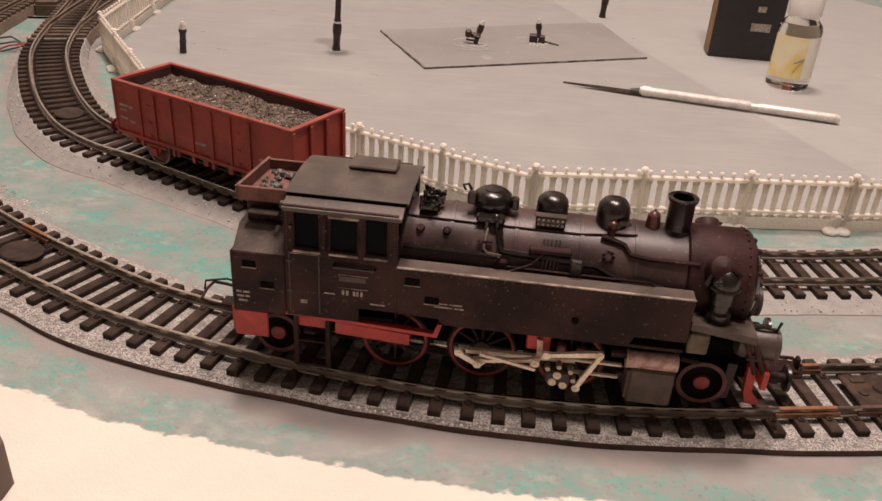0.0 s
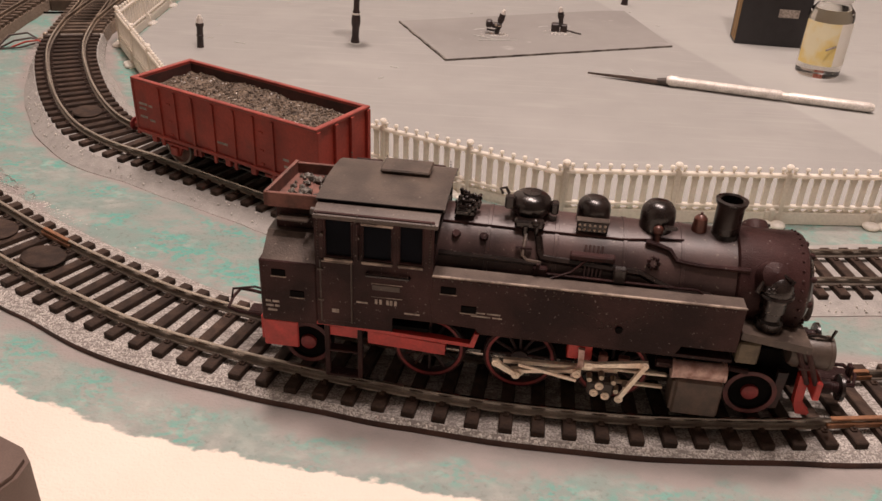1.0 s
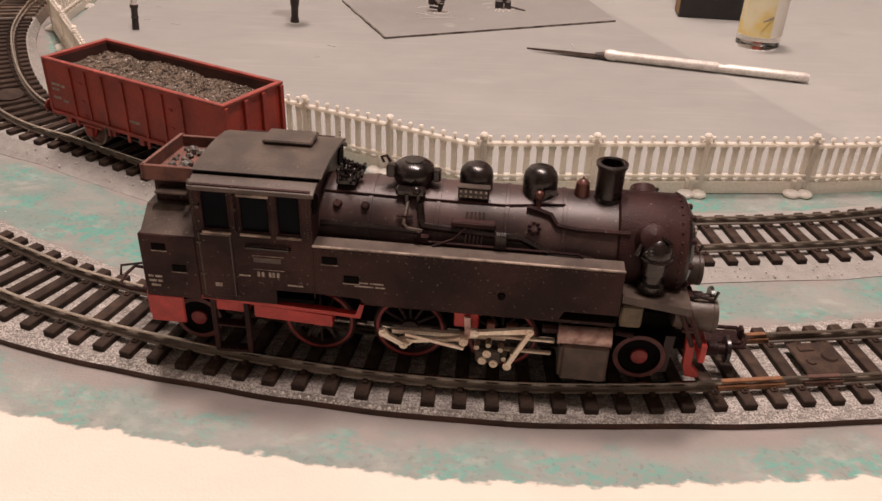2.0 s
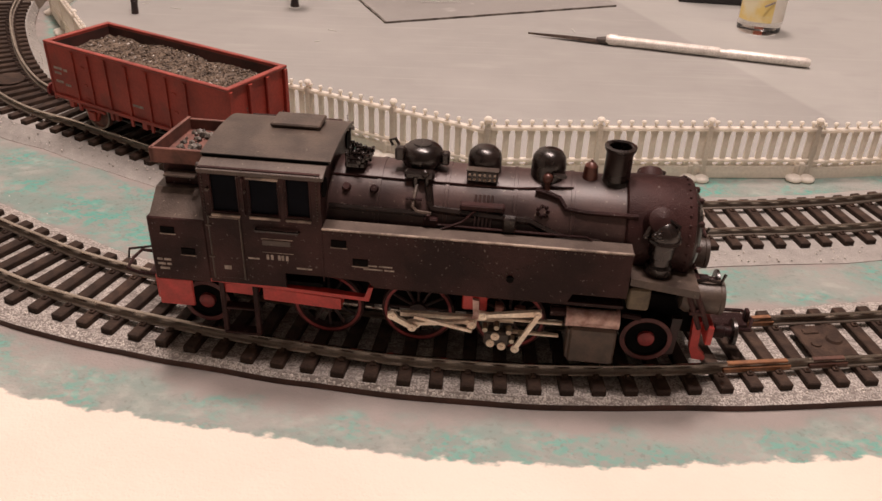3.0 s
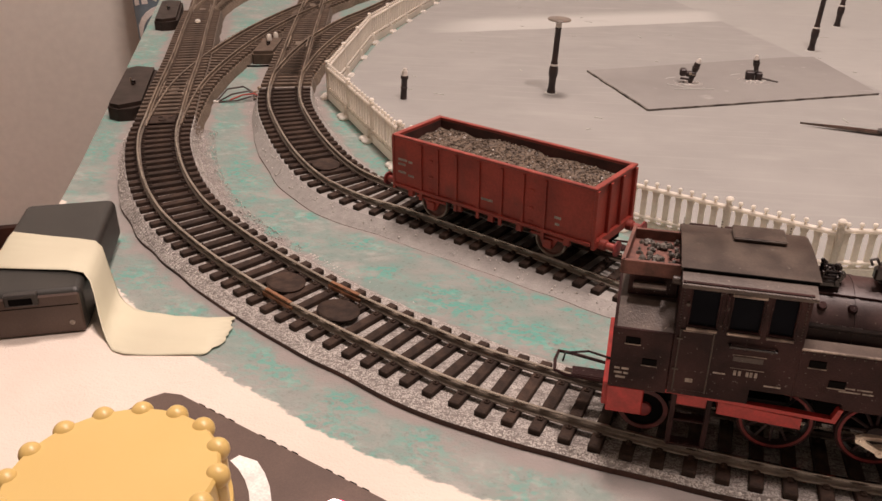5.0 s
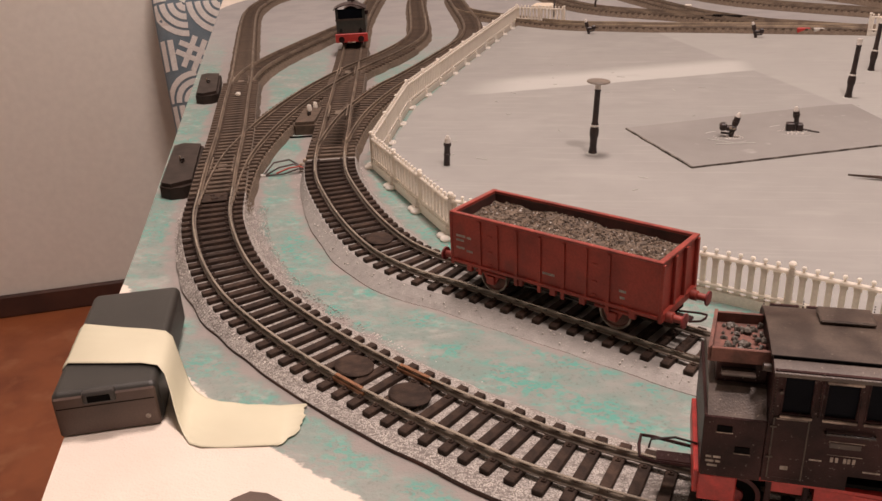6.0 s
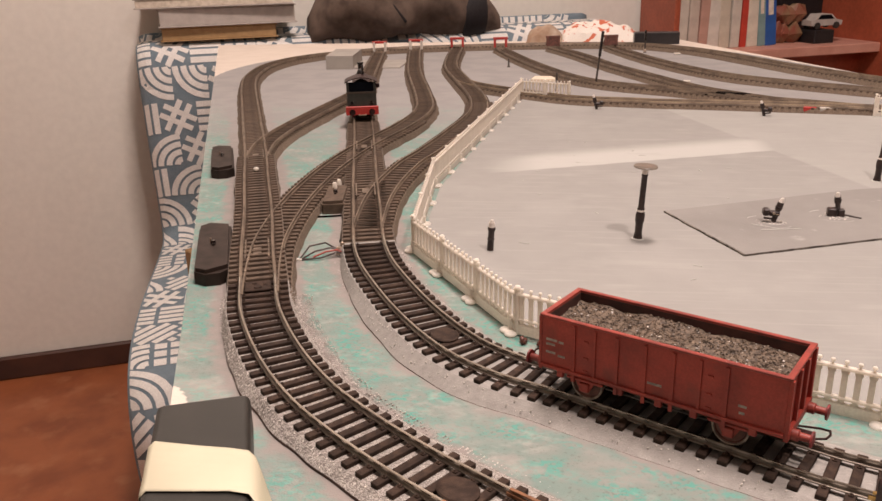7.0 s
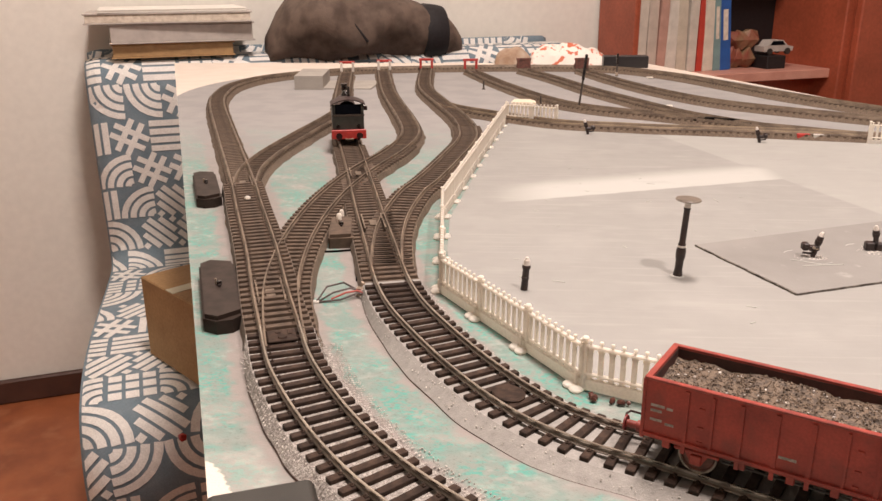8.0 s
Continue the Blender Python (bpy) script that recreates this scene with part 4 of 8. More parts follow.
def sleeper_plate(line, x, top, label, r=8.5, square=False):
    q, h = along(line, x=x)
    a = Acc()
    if square:
        a.box(-6, 6, -6.3, 6.3, -0.4, 0.5, 0.3)
        a.cyl((-2.5, 0, 0.4), (-2.5, 0, 1.1), 2.2, 1.8, 12).cyl((3, 1.5, 0.4), (3, 1.5, 0.9), 1.4, 1.2, 10).box(0, 4, -4.5, -2.6, 0.4, 0.9, 0.2)
    else:
        a.lathe([(0.1, -0.3), (6.9, -0.3), (7.0, 0.2), (6.4, 0.6), (1.2, 0.7), (0.1, 0.7)], n=22, m=Matrix.Diagonal((1.05, 0.86, 1, 1)))
    ob = tagged(new("sleeper_disc", mesh_of("sleeper_disc", a, SLEEPER)), label, "track plate", "plates between the rails")
    ob.matrix_basis = Matrix.Translation((q.x, q.y, top - 0.0021)) @ Matrix.Rotation(math.atan2(h.y, h.x), 4, "Z")


sleeper_plate(NEAR_INNER, 0.047, 0.0098, "dark brown oval plate between the inner rails")
sleeper_plate(NEAR_INNER, -0.143, 0.0098, "dark brown oval plate between the inner rails")
sleeper_plate(NEAR_OUTER, -0.103, 0.0115, "dark oval plate between the outer rails")
sleeper_plate(NEAR_OUTER, -0.124, 0.0115, "dark oval plate between the outer rails")
sleeper_plate(NEAR_OUTER, 0.138, 0.0115, "dark square feeder plate between the outer rails", square=True)
sleeper_plate(NEAR_OUTER, -0.2415, 0.0115, "dark square contact plate between the outer rails", square=True)


# ---- white fence ----
def fence_panel(a, b, group="white fence"):
    (ax, ay), (bx, by) = a, b
    length = math.hypot(bx - ax, by - ay)
    turn = math.degrees(math.atan2(by - ay, bx - ax))
    e = thing("fence_panel", (ax, ay, height_at((ay + by) / 2) + 0.0002), turn, "ivory plastic picket fence on round white feet", "fence", group)
    mm = length * 1000
    n = max(2, round(mm / 4.45))
    # solid foot strip, a row of small openings over it, then the lower rail
    part("base_rail", Acc().box(0, mm, -0.9, 0.9, 0, 4.9, 0.2), WHITEPL, e)
    part("lower_rail", Acc().box(0, mm, -1.0, 1.0, 6.3, 7.5, 0.25), WHITEPL, e)
    part("top_rail", Acc().box(0, mm, -1.0, 1.0, 18.2, 19.6, 0.3), WHITEPL, e)
    pale = mesh_of("pale", Acc().box(-1.05, 1.05, -0.5, 0.5, 4.8, 18.4, 0.15).box(-1.55, 1.55, -0.45, 0.45, 4.8, 5.3, 0.1).box(-1.4, 1.4, -0.45, 0.45, 16.6, 18.3, 0.3)
                   .lathe([(0.45, 19.4), (0.38, 20.4), (0.75, 20.8), (0.9, 21.3), (0.7, 21.8), (0.1, 22.0)], n=8), WHITEPL)
    for i in range(n):
        o = new("pale", pale)
        o.parent, o.location = e, ((i + 0.5) * length / n, 0, 0)
    post = mesh_of("fence_post", Acc().box(-1.0, 1.0, -1.1, 1.1, 0, 20.2, 0.25).lathe([(0.7, 20.0), (0.7, 21.2), (1.35, 21.8), (1.45, 22.3), (1.0, 22.9), (0.1, 23.1)], n=10), WHITEPL)
    spans = max(1, round(mm / 40))
    # rounded clip-on feet with a short gusset
    foot = mesh_of("foot", Acc().ball((-2.3, -2.6, 0.8), 3.1, 10, 0.45).ball((2.3, -2.9, 0.8), 3.0, 10, 0.45).box(-1.0, 1.0, -2.2, 2.2, 0, 6.6, 0.4).box(-3.6, 3.6, 0.6, 5.2, -0.2, 2.2, 1.0).box(-2.6, 2.6, -1.5, -0.8, 2.4, 5.4, 0.3), WHITEPL)
    for i in range(spans + 1):
        o = new("fence_post", post)
        o.parent, o.location = e, (i * length / spans, 0, 0)
        if i < spans:
            p = new("foot", foot)
            p.parent, p.location = e, ((i + 0.92) * length / spans, 0, 0)
    return e


for a, b in zip(FENCE[::-1], FENCE[::-1][1:]):
    fence_panel(a, b)
fence_panel((0.2105, 0.910), (0.32, 0.885))


# ---- steam locomotive ----
def arc(cx, cz, r, a0, a1, n):
    return [(cx + r * math.cos(radians(a0 + (a1 - a0) * i / n)), cz + r * math.sin(radians(a0 + (a1 - a0) * i / n))) for i in range(n + 1)]


def spoked_wheel(loco, s, side, r, z, red, spokes=12):
    """One wheel on the given side: tyre, spokes and hub."""
    y = side * 9.6
    w = part("wheel", Acc().lathe([(r - 1.6, -1.1), (r - 0.2, -1.1), (r, -0.6), (r, 1.0), (r - 1.6, 1.0), (r - 1.7, 0)], (s, y, z), "y", 32, ring=True), BLACK, loco, "driving wheel with a thin rim")
    a = Acc()
    for k in range(spokes):
        t = 2 * math.pi * k / spokes
        a.cyl((s + 1.2 * math.cos(t), y, z + 1.2 * math.sin(t)), (s + (r - 1.4) * math.cos(t), y, z + (r - 1.4) * math.sin(t)), 0.42, 0.32, 6)
    part("spokes", a, WHEELDARK, w, "dark red-black spokes")
    part("hub", Acc().cyl((s, y + side * 1.3, z), (s, y - side * 1.3, z), 2.0, n=14), WHEELDARK, w)
    part("rim_line", Acc().lathe([(r - 1.35, 0.0), (r - 0.75, 0.0), (r - 0.75, side * 0.25), (r - 1.35, side * 0.25)], (s, y + side * 1.02, z), "y", 32, ring=True), DULLRED, w, "painted wheel rim")
    return w


def disc_wheel(loco, s, side, r, z):
    y = side * 9.6
    w = part("wheel", Acc().lathe([(0.2, -1.1), (r - 0.1, -1.1), (r, 0), (r - 0.2, 1.1), (r - 1.2, 1.1), (r - 1.7, 0.5), (1.8, 0.5), (1.5, 1.3), (0.2, 1.4)] if side > 0 else
                              [(0.2, 1.1), (r - 0.1, 1.1), (r, 0), (r - 0.2, -1.1), (r - 1.2, -1.1), (r - 1.7, -0.5), (1.8, -0.5), (1.5, -1.3), (0.2, -1.4)], (s, y, z), "y", 26), DEEP, loco, "small carrying wheel")
    part("rim_ring", Acc().lathe([(r - 1.3, 0), (r - 0.25, 0), (r - 0.25, side * 0.3), (r - 1.3, side * 0.3)], (s, y + side * 1.0, z), "y", 26, ring=True), PINKRIM, w, "dull red wheel rim")
    part("hub", Acc().lathe([(0.1, 0), (2.0, 0), (1.9, side * 0.7), (1.5, side * 0.9), (0.1, side * 1.0)], (s, y + side * 0.6, z), "y", 16), DULLRED, w, "dull red hub")
    return w


def build_loco():
    L = thing("steam_locomotive", (-0.0306, 0.2194, 0.0115), -5, "weathered black model tank engine with red frames on the outer track", "locomotive")
    # boiler and smokebox
    part("boiler", Acc().lathe([(10.6, 46.5), (11.0, 47), (11.0, 112.5), (10.6, 113)], (0, 0, 30), "x", 40), BOILERM, L, "brown-black boiler with thin bands")
    for s in (58.5, 73.5, 88.5, 101):
        part("boiler_band", Acc().lathe([(11.0, s - 0.45), (11.18, s - 0.4), (11.18, s + 0.4), (11.0, s + 0.45)], (0, 0, 30), "x", 40), BOILERM, L)
    part("smokebox", Acc().lathe([(11.0, 112.6), (11.7, 113), (11.7, 126.6), (11.3, 127.4), (9.8, 127.8)], (0, 0, 30), "x", 40), BLACK, L, "sooty smokebox")
    rivets = Acc()
    for k in range(34):
        t = 2 * math.pi * k / 34
        rivets.ball((126.0, 11.75 * math.cos(t), 30 + 11.75 * math.sin(t)), 0.32, 4)
    tagged(part("rivet_ring", rivets, BLACK, L), kind="stuff")
    door = part("smokebox_door", Acc().lathe([(9.9, 127.6), (9.6, 128.4), (8.2, 129.3), (4, 130.2), (0.2, 130.5)], (0, 0, 30), "x", 32), GLOSS, L, "round domed smokebox door")
    for k in range(10):
        t = 2 * math.pi * k / 10
        part("door_clamp", Acc().box(127.8, 129.5, 9.0 * math.cos(t) - 0.6, 9.0 * math.cos(t) + 0.6, 30 + 9.0 * math.sin(t) - 0.6, 30 + 9.0 * math.sin(t) + 0.6, 0.2), BLACK, door)
    part("door_handle", Acc().cyl((130, 0, 30), (131.8, 0, 30), 0.9, 0.6, 8).box(131.2, 131.8, -3, 3, 29.6, 30.4, 0.2), BLACK, door)
    part("number_bar", Acc().box(129.4, 129.9, -4.4, 4.4, 34.2, 36.4, 0.15), FADED, door, "pale lettering bar")
    # side humps over the smokebox front
    for side in (-1, 1):
        part("steam_pipe_cover", Acc().lathe([(0.2, -1.2), (3.2, -0.8), (3.6, 1.5), (2.8, 4.5), (0.2, 5.6)], n=16, m=Matrix.Translation((119.5, side * 8.6, 35.2)) @ Matrix.Rotation(radians(side * -48), 4, "X")), BLACK, L)
        part("pipe_elbow", Acc().ball((120.6, side * 11.6, 34.2), 3.5, 14, 1.15).lathe([(3.7, 33.3), (3.9, 33.7), (3.7, 34.1)], (120.6, side * 11.6, 0), "z", 18), GLOSS, L, "glossy black pipe elbow")
    # domes
    d1 = part("sand_dome", Acc().lathe([(3.5, 39), (3.5, 41.4), (4.3, 41.7), (4.75, 42.6), (4.75, 43.9), (4.3, 45.1), (3.3, 45.9), (1.8, 46.3), (0.2, 46.35)], (67.2, 0, 0), "z", 28), GLOSS, L, "glossy black boiler dome")
    fit_ = Acc().box(61.4, 63.6, -3.2, -1.0, 43.0, 46.0, 0.4).tube([(60.8, -2, 46.2), (60.2, -2, 47.4), (61.4, -2, 47.8), (62.2, -2, 46.4)], 0.35).box(71.6, 73.4, -2.4, 0.2, 42.2, 45, 0.4)
    fit_.box(64, 70.6, -6.6, -4.2, 40.3, 42.2, 0.5).cyl((66.5, -6.2, 41), (66.5, -6.2, 38.4), 0.7).cyl((69, -6.2, 41), (69, -6.2, 38.6), 0.5).ball((68.6, -6.6, 42.0), 1.0, 6)
    part("valve", fit_, GLOSS, d1)
    part("dome_groove", Acc().lathe([(1.5, 46.1), (2.1, 46.1), (2.1, 46.45), (1.5, 46.5)], (67.2, 0, 0), "z", 20), GLOSS, d1)
    d2 = part("sand_dome", Acc().lathe([(3.9, 39.4), (3.7, 40.4), (3.75, 43.9), (3.5, 45.2), (2.6, 46.2), (1.4, 46.6), (0.2, 46.7)], (81.2, 0, 0), "z", 26), GLOSS, L, "tall glossy black sand dome")
    dots = Acc()
    nozzle = Acc().box(77.6, 84.4, -5.4, -3.4, 40.3, 43.0, 0.3)
    for r_ in range(2):
        for k in range(6):
            dots.ball((78.2 + k * 1.1, -5.5, 41.1 + r_ * 1.1), 0.34, 4)
    part("nozzle_box", nozzle, GLOSS, d2)
    # pale dots are the glints on the nozzles, put in as colour
    tagged(part("nozzle_row", dots, WORNGLINT, L, "rows of small nozzles with painted highlights"), kind="stuff")
    part("nozzle_lip", Acc().box(77.4, 84.6, -5.6, -3.6, 42.9, 43.3, 0.15), ROOF, L, "worn lip over the nozzles")
    d3 = part("sand_dome", Acc().lathe([(4.0, 39.4), (3.8, 40.2), (3.85, 43.9), (3.6, 45.4), (2.7, 46.6), (1.4, 47.1), (0.2, 47.2)], (95.3, 0, 0), "z", 26), GLOSS, L, "tall glossy black dome")
    part("valve", Acc().ball((95.2, -4.3, 42.0), 1.2, 8).cyl((95.2, -4.2, 42), (95.2, -5.4, 39.0), 0.6), BRASS, d3, "brownish valve body")
    part("valve_arm", Acc().box(96.2, 99.2, -4.9, -3.8, 42.4, 43.3, 0.2), GLOSS, d3)
    ch = part("chimney", Acc().lathe([(4.3, 39.6), (3.5, 40.6), (2.95, 41.3), (2.95, 47.6), (3.4, 48.3), (3.5, 49.0), (2.7, 49.2), (2.4, 48.9), (2.3, 44.0), (0.1, 44.0)], (110.3, 0, 0), "z", 28), GLOSS, L, "glossy black chimney with a lip")
    bell = part("bell", Acc().lathe([(1.75, 40.6), (1.7, 41.6), (1.55, 42.8), (1.45, 43.9), (0.85, 44.6), (0.32, 44.8), (0.28, 45.3), (0.1, 45.4)], (104.6, 0, 0), "z", 18), BRASS, L, "coppery brown bell")
    # pipes and fittings on the boiler
    part("handrail", Acc().tube([(48, -10.6, 34.6), (66, -10.7, 34.4), (70, -10.8, 34.2)], 0.7), GLOSS, L)
    part("sand_pipe", Acc().tube([(69.5, -7.0, 39.0), (70.2, -9.3, 36.4), (70.6, -9.9, 35.4), (73, -10.0, 35.2), (84, -10.4, 34.8), (92, -10.4, 34.4), (95, -10.6, 33.0), (99, -11.2, 31.6), (107, -11.3, 31.0), (110.5, -11.6, 29.2), (113, -12.1, 25.6), (114, -12.2, 24.0)], 0.85), GLOSS, L, "bent black pipe along the boiler")
    part("lower_pipe", Acc().box(69.0, 72.2, -12.2, -10.4, 31.9, 34.0, 0.3).cyl((70.0, -12.0, 33.8), (70.0, -12.0, 34.9), 0.45, n=8)
         .tube([(72, -12.0, 32.7), (86, -12.1, 32.6), (104.5, -12.2, 32.6), (105.6, -12.3, 31.8)], 0.3), BLACK, L, "thin black pipe low along the boiler")
    part("dome_pipe", Acc().tube([(66.8, -6.4, 39.2), (66.6, -8.6, 37.6), (66.4, -10.2, 35.6), (67.4, -10.7, 34.8), (70.6, -10.9, 34.6)], 0.42), ROOF, L)
    part("pipe_clip", Acc().box(64.8, 68.4, -9.7, -8.9, 36.9, 37.3, 0.1), BLACK, L)
    part("feed_pipe", Acc().tube([(92.8, -6.2, 40.0), (95.5, -6.6, 39.6), (98, -7.2, 39.0), (99.5, -8.6, 37.3), (104, -9.0, 36.9), (115.0, -9.2, 37.0)], 0.6), BLACK, L)
    part("bracket", Acc().box(76.8, 86.4, -10.8, -8.6, 36.0, 37.4, 0.3), BLACK, L)
    for k in range(5):
        part("sand_pipe", Acc().tube([(80.0 + k * 0.9, -8.0, 38.7), (80.2 + k * 0.85, -11.0, 34.5), (80 + k * 0.85, -11.5, 31.9)], 0.26, 5), BOILERM, L)
    part("oil_pipe", Acc().tube([(80, -10.6, 36.0), (77.5, -11.6, 33.6), (73, -12.6, 31.9)], 0.3, 5), BLACK, L)
    part("relief_box", Acc().box(86.2, 89.2, -12.4, -10.2, 32.0, 35.6, 0.4), GLOSS, L)
    for s in (51.4, 57.6):
        part("washout_plug", Acc().cyl((s, -7.6, 37.9), (s, -8.3, 38.6), 1.1, 0.8, 10), BLACK, L)
    plate = Acc()
    for k in range(7):
        plate.ball((94.6 + 1.1 * math.cos(k * 0.9), -9.6, 36.6 + 1.3 * math.sin(k * 0.9)), 0.5, 5)
    part("nozzle_plate", plate, BLACK, L)
    part("valve_manifold", Acc().box(50.4, 55.0, -4.6, 3.0, 41, 42.4, 0.3), GLOSS, L, "glossy manifold ahead of the cab")
    for k in range(7):
        x, y = 50.9 + 0.62 * (k % 4) + 0.5 * (k // 4), -4.4 + 1.15 * k
        h = 44.0 + 0.9 * math.sin(k * 1.9)
        part("valve_cock", Acc().cyl((x, y, 42.2), (x, y, h), 0.34, n=8).ball((x, y, h + 0.3), 0.5, 8).cyl((x, y, h - 0.7), (x + 2.6, y - 0.5, h - 0.5), 0.3, n=6).ball((x + 2.9, y - 0.5, h - 0.5), 0.55, 8)
             .cyl((x + 2.9, y - 0.5, h - 0.5), (x + 2.9, y - 0.5, 41.6), 0.28, n=6).cyl((x + 2.9, y - 1.3, 43.0), (x + 2.9, y + 0.3, 43.0), 0.5, n=8), GLOSS, L)
    part("seam_wire", Acc().tube([(48, -5.3, 39.9), (66, -5.6, 39.7), (88, -5.6, 39.7), (101, -4.5, 40.4)], 0.22, 5), BLACK, L)
    # near-black floor that paints the gap beside the boiler as shade
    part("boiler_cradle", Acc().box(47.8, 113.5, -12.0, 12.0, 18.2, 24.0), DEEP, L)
    # side tanks
    for side in (-1, 1):
        t = part("side_tank", Acc().prism([(47.5, 19.6), (57.6, 19.2), (58.4, 18.2), (101.5, 18.2), (102.6, 20.6), (114.2, 20.6), (114.2, 31.8), (47.5, 31.8)], side * 12.1, side * 16.5, "y"), BLACK, L, "long black side tank")
        part("tank_top", Acc().box(47.6, 114.1, min(side * 12.2, side * 16.4), max(side * 12.2, side * 16.4), 31.7, 31.9), DUSTLIT, t, "dusty brown tank top, lightened as if lit from above")
        strip = Acc()
        for x in range(48, 114, 2):
            strip.ball((x, side * 16.52, 31.0), 0.24, 4)
        for k in range(14):
            strip.ball((74 + k * 1.1, side * 16.52, 30 - k * 0.55), 0.18, 4)
            strip.ball((99 - k * 1.1, side * 16.52, 30 - k * 0.55), 0.18, 4)
        tagged(part("rivet_line", strip, ROOF, t), kind="stuff")
        # pale strip stands in for light caught along the tank edge
        part("tank_rim", Acc().box(47.5, 114.3, side * 16.5 - 0.3, side * 16.5 + 0.3, 31.6, 32.05, 0.12), WORNGLINT, t, "pale worn edge line that paints the edge highlight")
        for s, z in ((49.5, 27.6), (54.2, 23.2)):
            # flush near-black plate in place of a shaded hollow
            part("tank_step", Acc().box(s, s + 3.4, side * 16.5 - 0.2, side * 16.5 + 0.2, z, z + 1.8, 0.1), DEEP, t, "near-black plate painting the shade of a step recess")
            part("recess_lip", Acc().box(s - 0.2, s + 3.6, min(side * 16.45, side * 16.75), max(side * 16.45, side * 16.75), z - 0.25, z, 0.05), WORNGLINT, t)
        part("plug", Acc().cyl((88.8, side * 16.2, 23.2), (88.8, side * 17.0, 23.2), 0.9, 0.8, 10), DEEP, t)
        for x0, x1, z in ((57, 59.6, 23.3), (60, 63, 23.3), (56.5, 60.8, 22.4), (61.2, 63.4, 22.4)):
            part("lettering_bar", Acc().box(x0, x1, side * 16.52 - 0.03, side * 16.52 + 0.03, z, z + 0.35), FADED, t, "faded lettering bar")
    # cab
    for side in (-1, 1):
        y0, y1 = sorted((side * 15.7, side * 16.5))
        c = part("cab_side", Acc().plate((21.5, 23.4, 30.0, 31.8, 38.8, 39.8, 45.6, 47.6), (15.8, 19.6, 33.6, 43.5 if side < 0 else 41.4, 44.6 if side < 0 else 42.4), {(1, 2), (3, 2), (5, 2), (4, 0), (5, 0), (6, 0)}, y0, y1), BLACK, L, "black cab side with three window openings")
        for a, b in ((23.4, 30), (31.8, 38.8), (39.8, 45.6)):
            fr = Acc()
            o = side * 16.55
            for x0, x1, z0, z1 in ((a, b, 33.6, 34.3), (a, b, 43.0, 43.6), (a, a + 0.5, 33.8, 43.4), (b - 0.5, b, 33.8, 43.4)):
                fr.box(x0, x1, min(o, o - side * 0.9), max(o, o - side * 0.9), z0, z1, 0.15)
            part("window_frame", fr, BLACK, c, "black window frame")
            part("window_pane", Acc().box(a + 0.1, b - 0.1, min(side * 15.75, side * 15.95), max(side * 15.75, side * 15.95), 33.7, 43.4 if side < 0 else 41.3), WINDOW, c, "dark glazing")
            # pale colour paints the highlight along the sill
            part("window_sill", Acc().box(a + 0.1, b - 0.1, min(o, o + side * 0.5), max(o, o + side * 0.5), 33.1, 33.8, 0.15), WORNGLINT, c, "pale sill with its highlight painted on")
        part("window_bar", Acc().box(31.8, 38.8, min(side * 16.5, side * 17.1), max(side * 16.5, side * 17.1), 42.6, 43.3, 0.15), WORNGLINT, c, "pale bar over the window")
        part("door_top", Acc().box(22.9, 29.2, min(side * 16.6, side * 16.95), max(side * 16.6, side * 16.95), 32.7, 33.0, 0.1), WORNGLINT, c, "pale top edge of the door")
        for z in (22.5, 30.5):
            part("door_hinge", Acc().box(21.9, 23.2, min(side * 16.6, side * 17.0), max(side * 16.6, side * 17.0), z, z + 0.5, 0.1), ROOF, c)
        for x in (23.2, 31.2):
            part("latch", Acc().cyl((x, side * 16.4, 39.6), (x, side * 17.3, 39.6), 0.4, n=8), ROOF, c)
        rounded = Acc()
        for x, z, dx, dz in ((39.8, 33.6, 1, 1), (45.6, 33.6, -1, 1), (39.8, 43.5, 1, -1), (45.6, 43.5, -1, -1)):
            pts = [(x + dx * (1.6 - 1.6 * math.sin(t * math.pi / 12)), z + dz * (1.6 - 1.6 * math.cos(t * math.pi / 12))) for t in range(7)]
            rounded.prism([(x, z)] + pts, side * 15.9, side * 16.45, "y")
        part("window_corner", rounded, BLACK, c)
        rv = Acc()
        for k in range(16):
            for x in (22.1, 31.0, 46.8):
                rv.ball((x, side * 16.52, 33.8 + k * 0.72), 0.2, 4)
        tagged(part("rivet_line", rv, ROOF, c), kind="stuff")
        part("cab_door", Acc().box(22.6, 29.5, min(side * 16.45, side * 16.75), max(side * 16.45, side * 16.75), 17.2, 32.8, 0.12), BLACK, c)
        part("handrail", Acc().tube([(33, side * 16.6, 30.6), (33, side * 17.3, 30.6), (42.6, side * 17.3, 30.6), (42.6, side * 16.6, 30.6)], 0.35, 6), GLOSS, c)
        part("name_bar", Acc().box(34.2, 40.4, side * 16.52 - 0.08, side * 16.52 + 0.08, 26.6, 27.9, 0.05), ROOF, c, "small dark lettering plate")
        for x in (34.8, 35.8, 37.4, 38.2, 39.2):
            part("lettering_bar", Acc().box(x, x + 0.6, side * 16.52 - 0.08, side * 16.52 + 0.08, 22.9, 24.2, 0.05), FADED, c, "pale lettering bar")
        part("plate_edge", Acc().box(34.0, 41.0, side * 16.52 - 0.06, side * 16.52 + 0.06, 24.7, 24.85).box(34.0, 41.0, side * 16.52 - 0.06, side * 16.52 + 0.06, 28.2, 28.35), WORNGLINT, c, "thin pale plate edges")
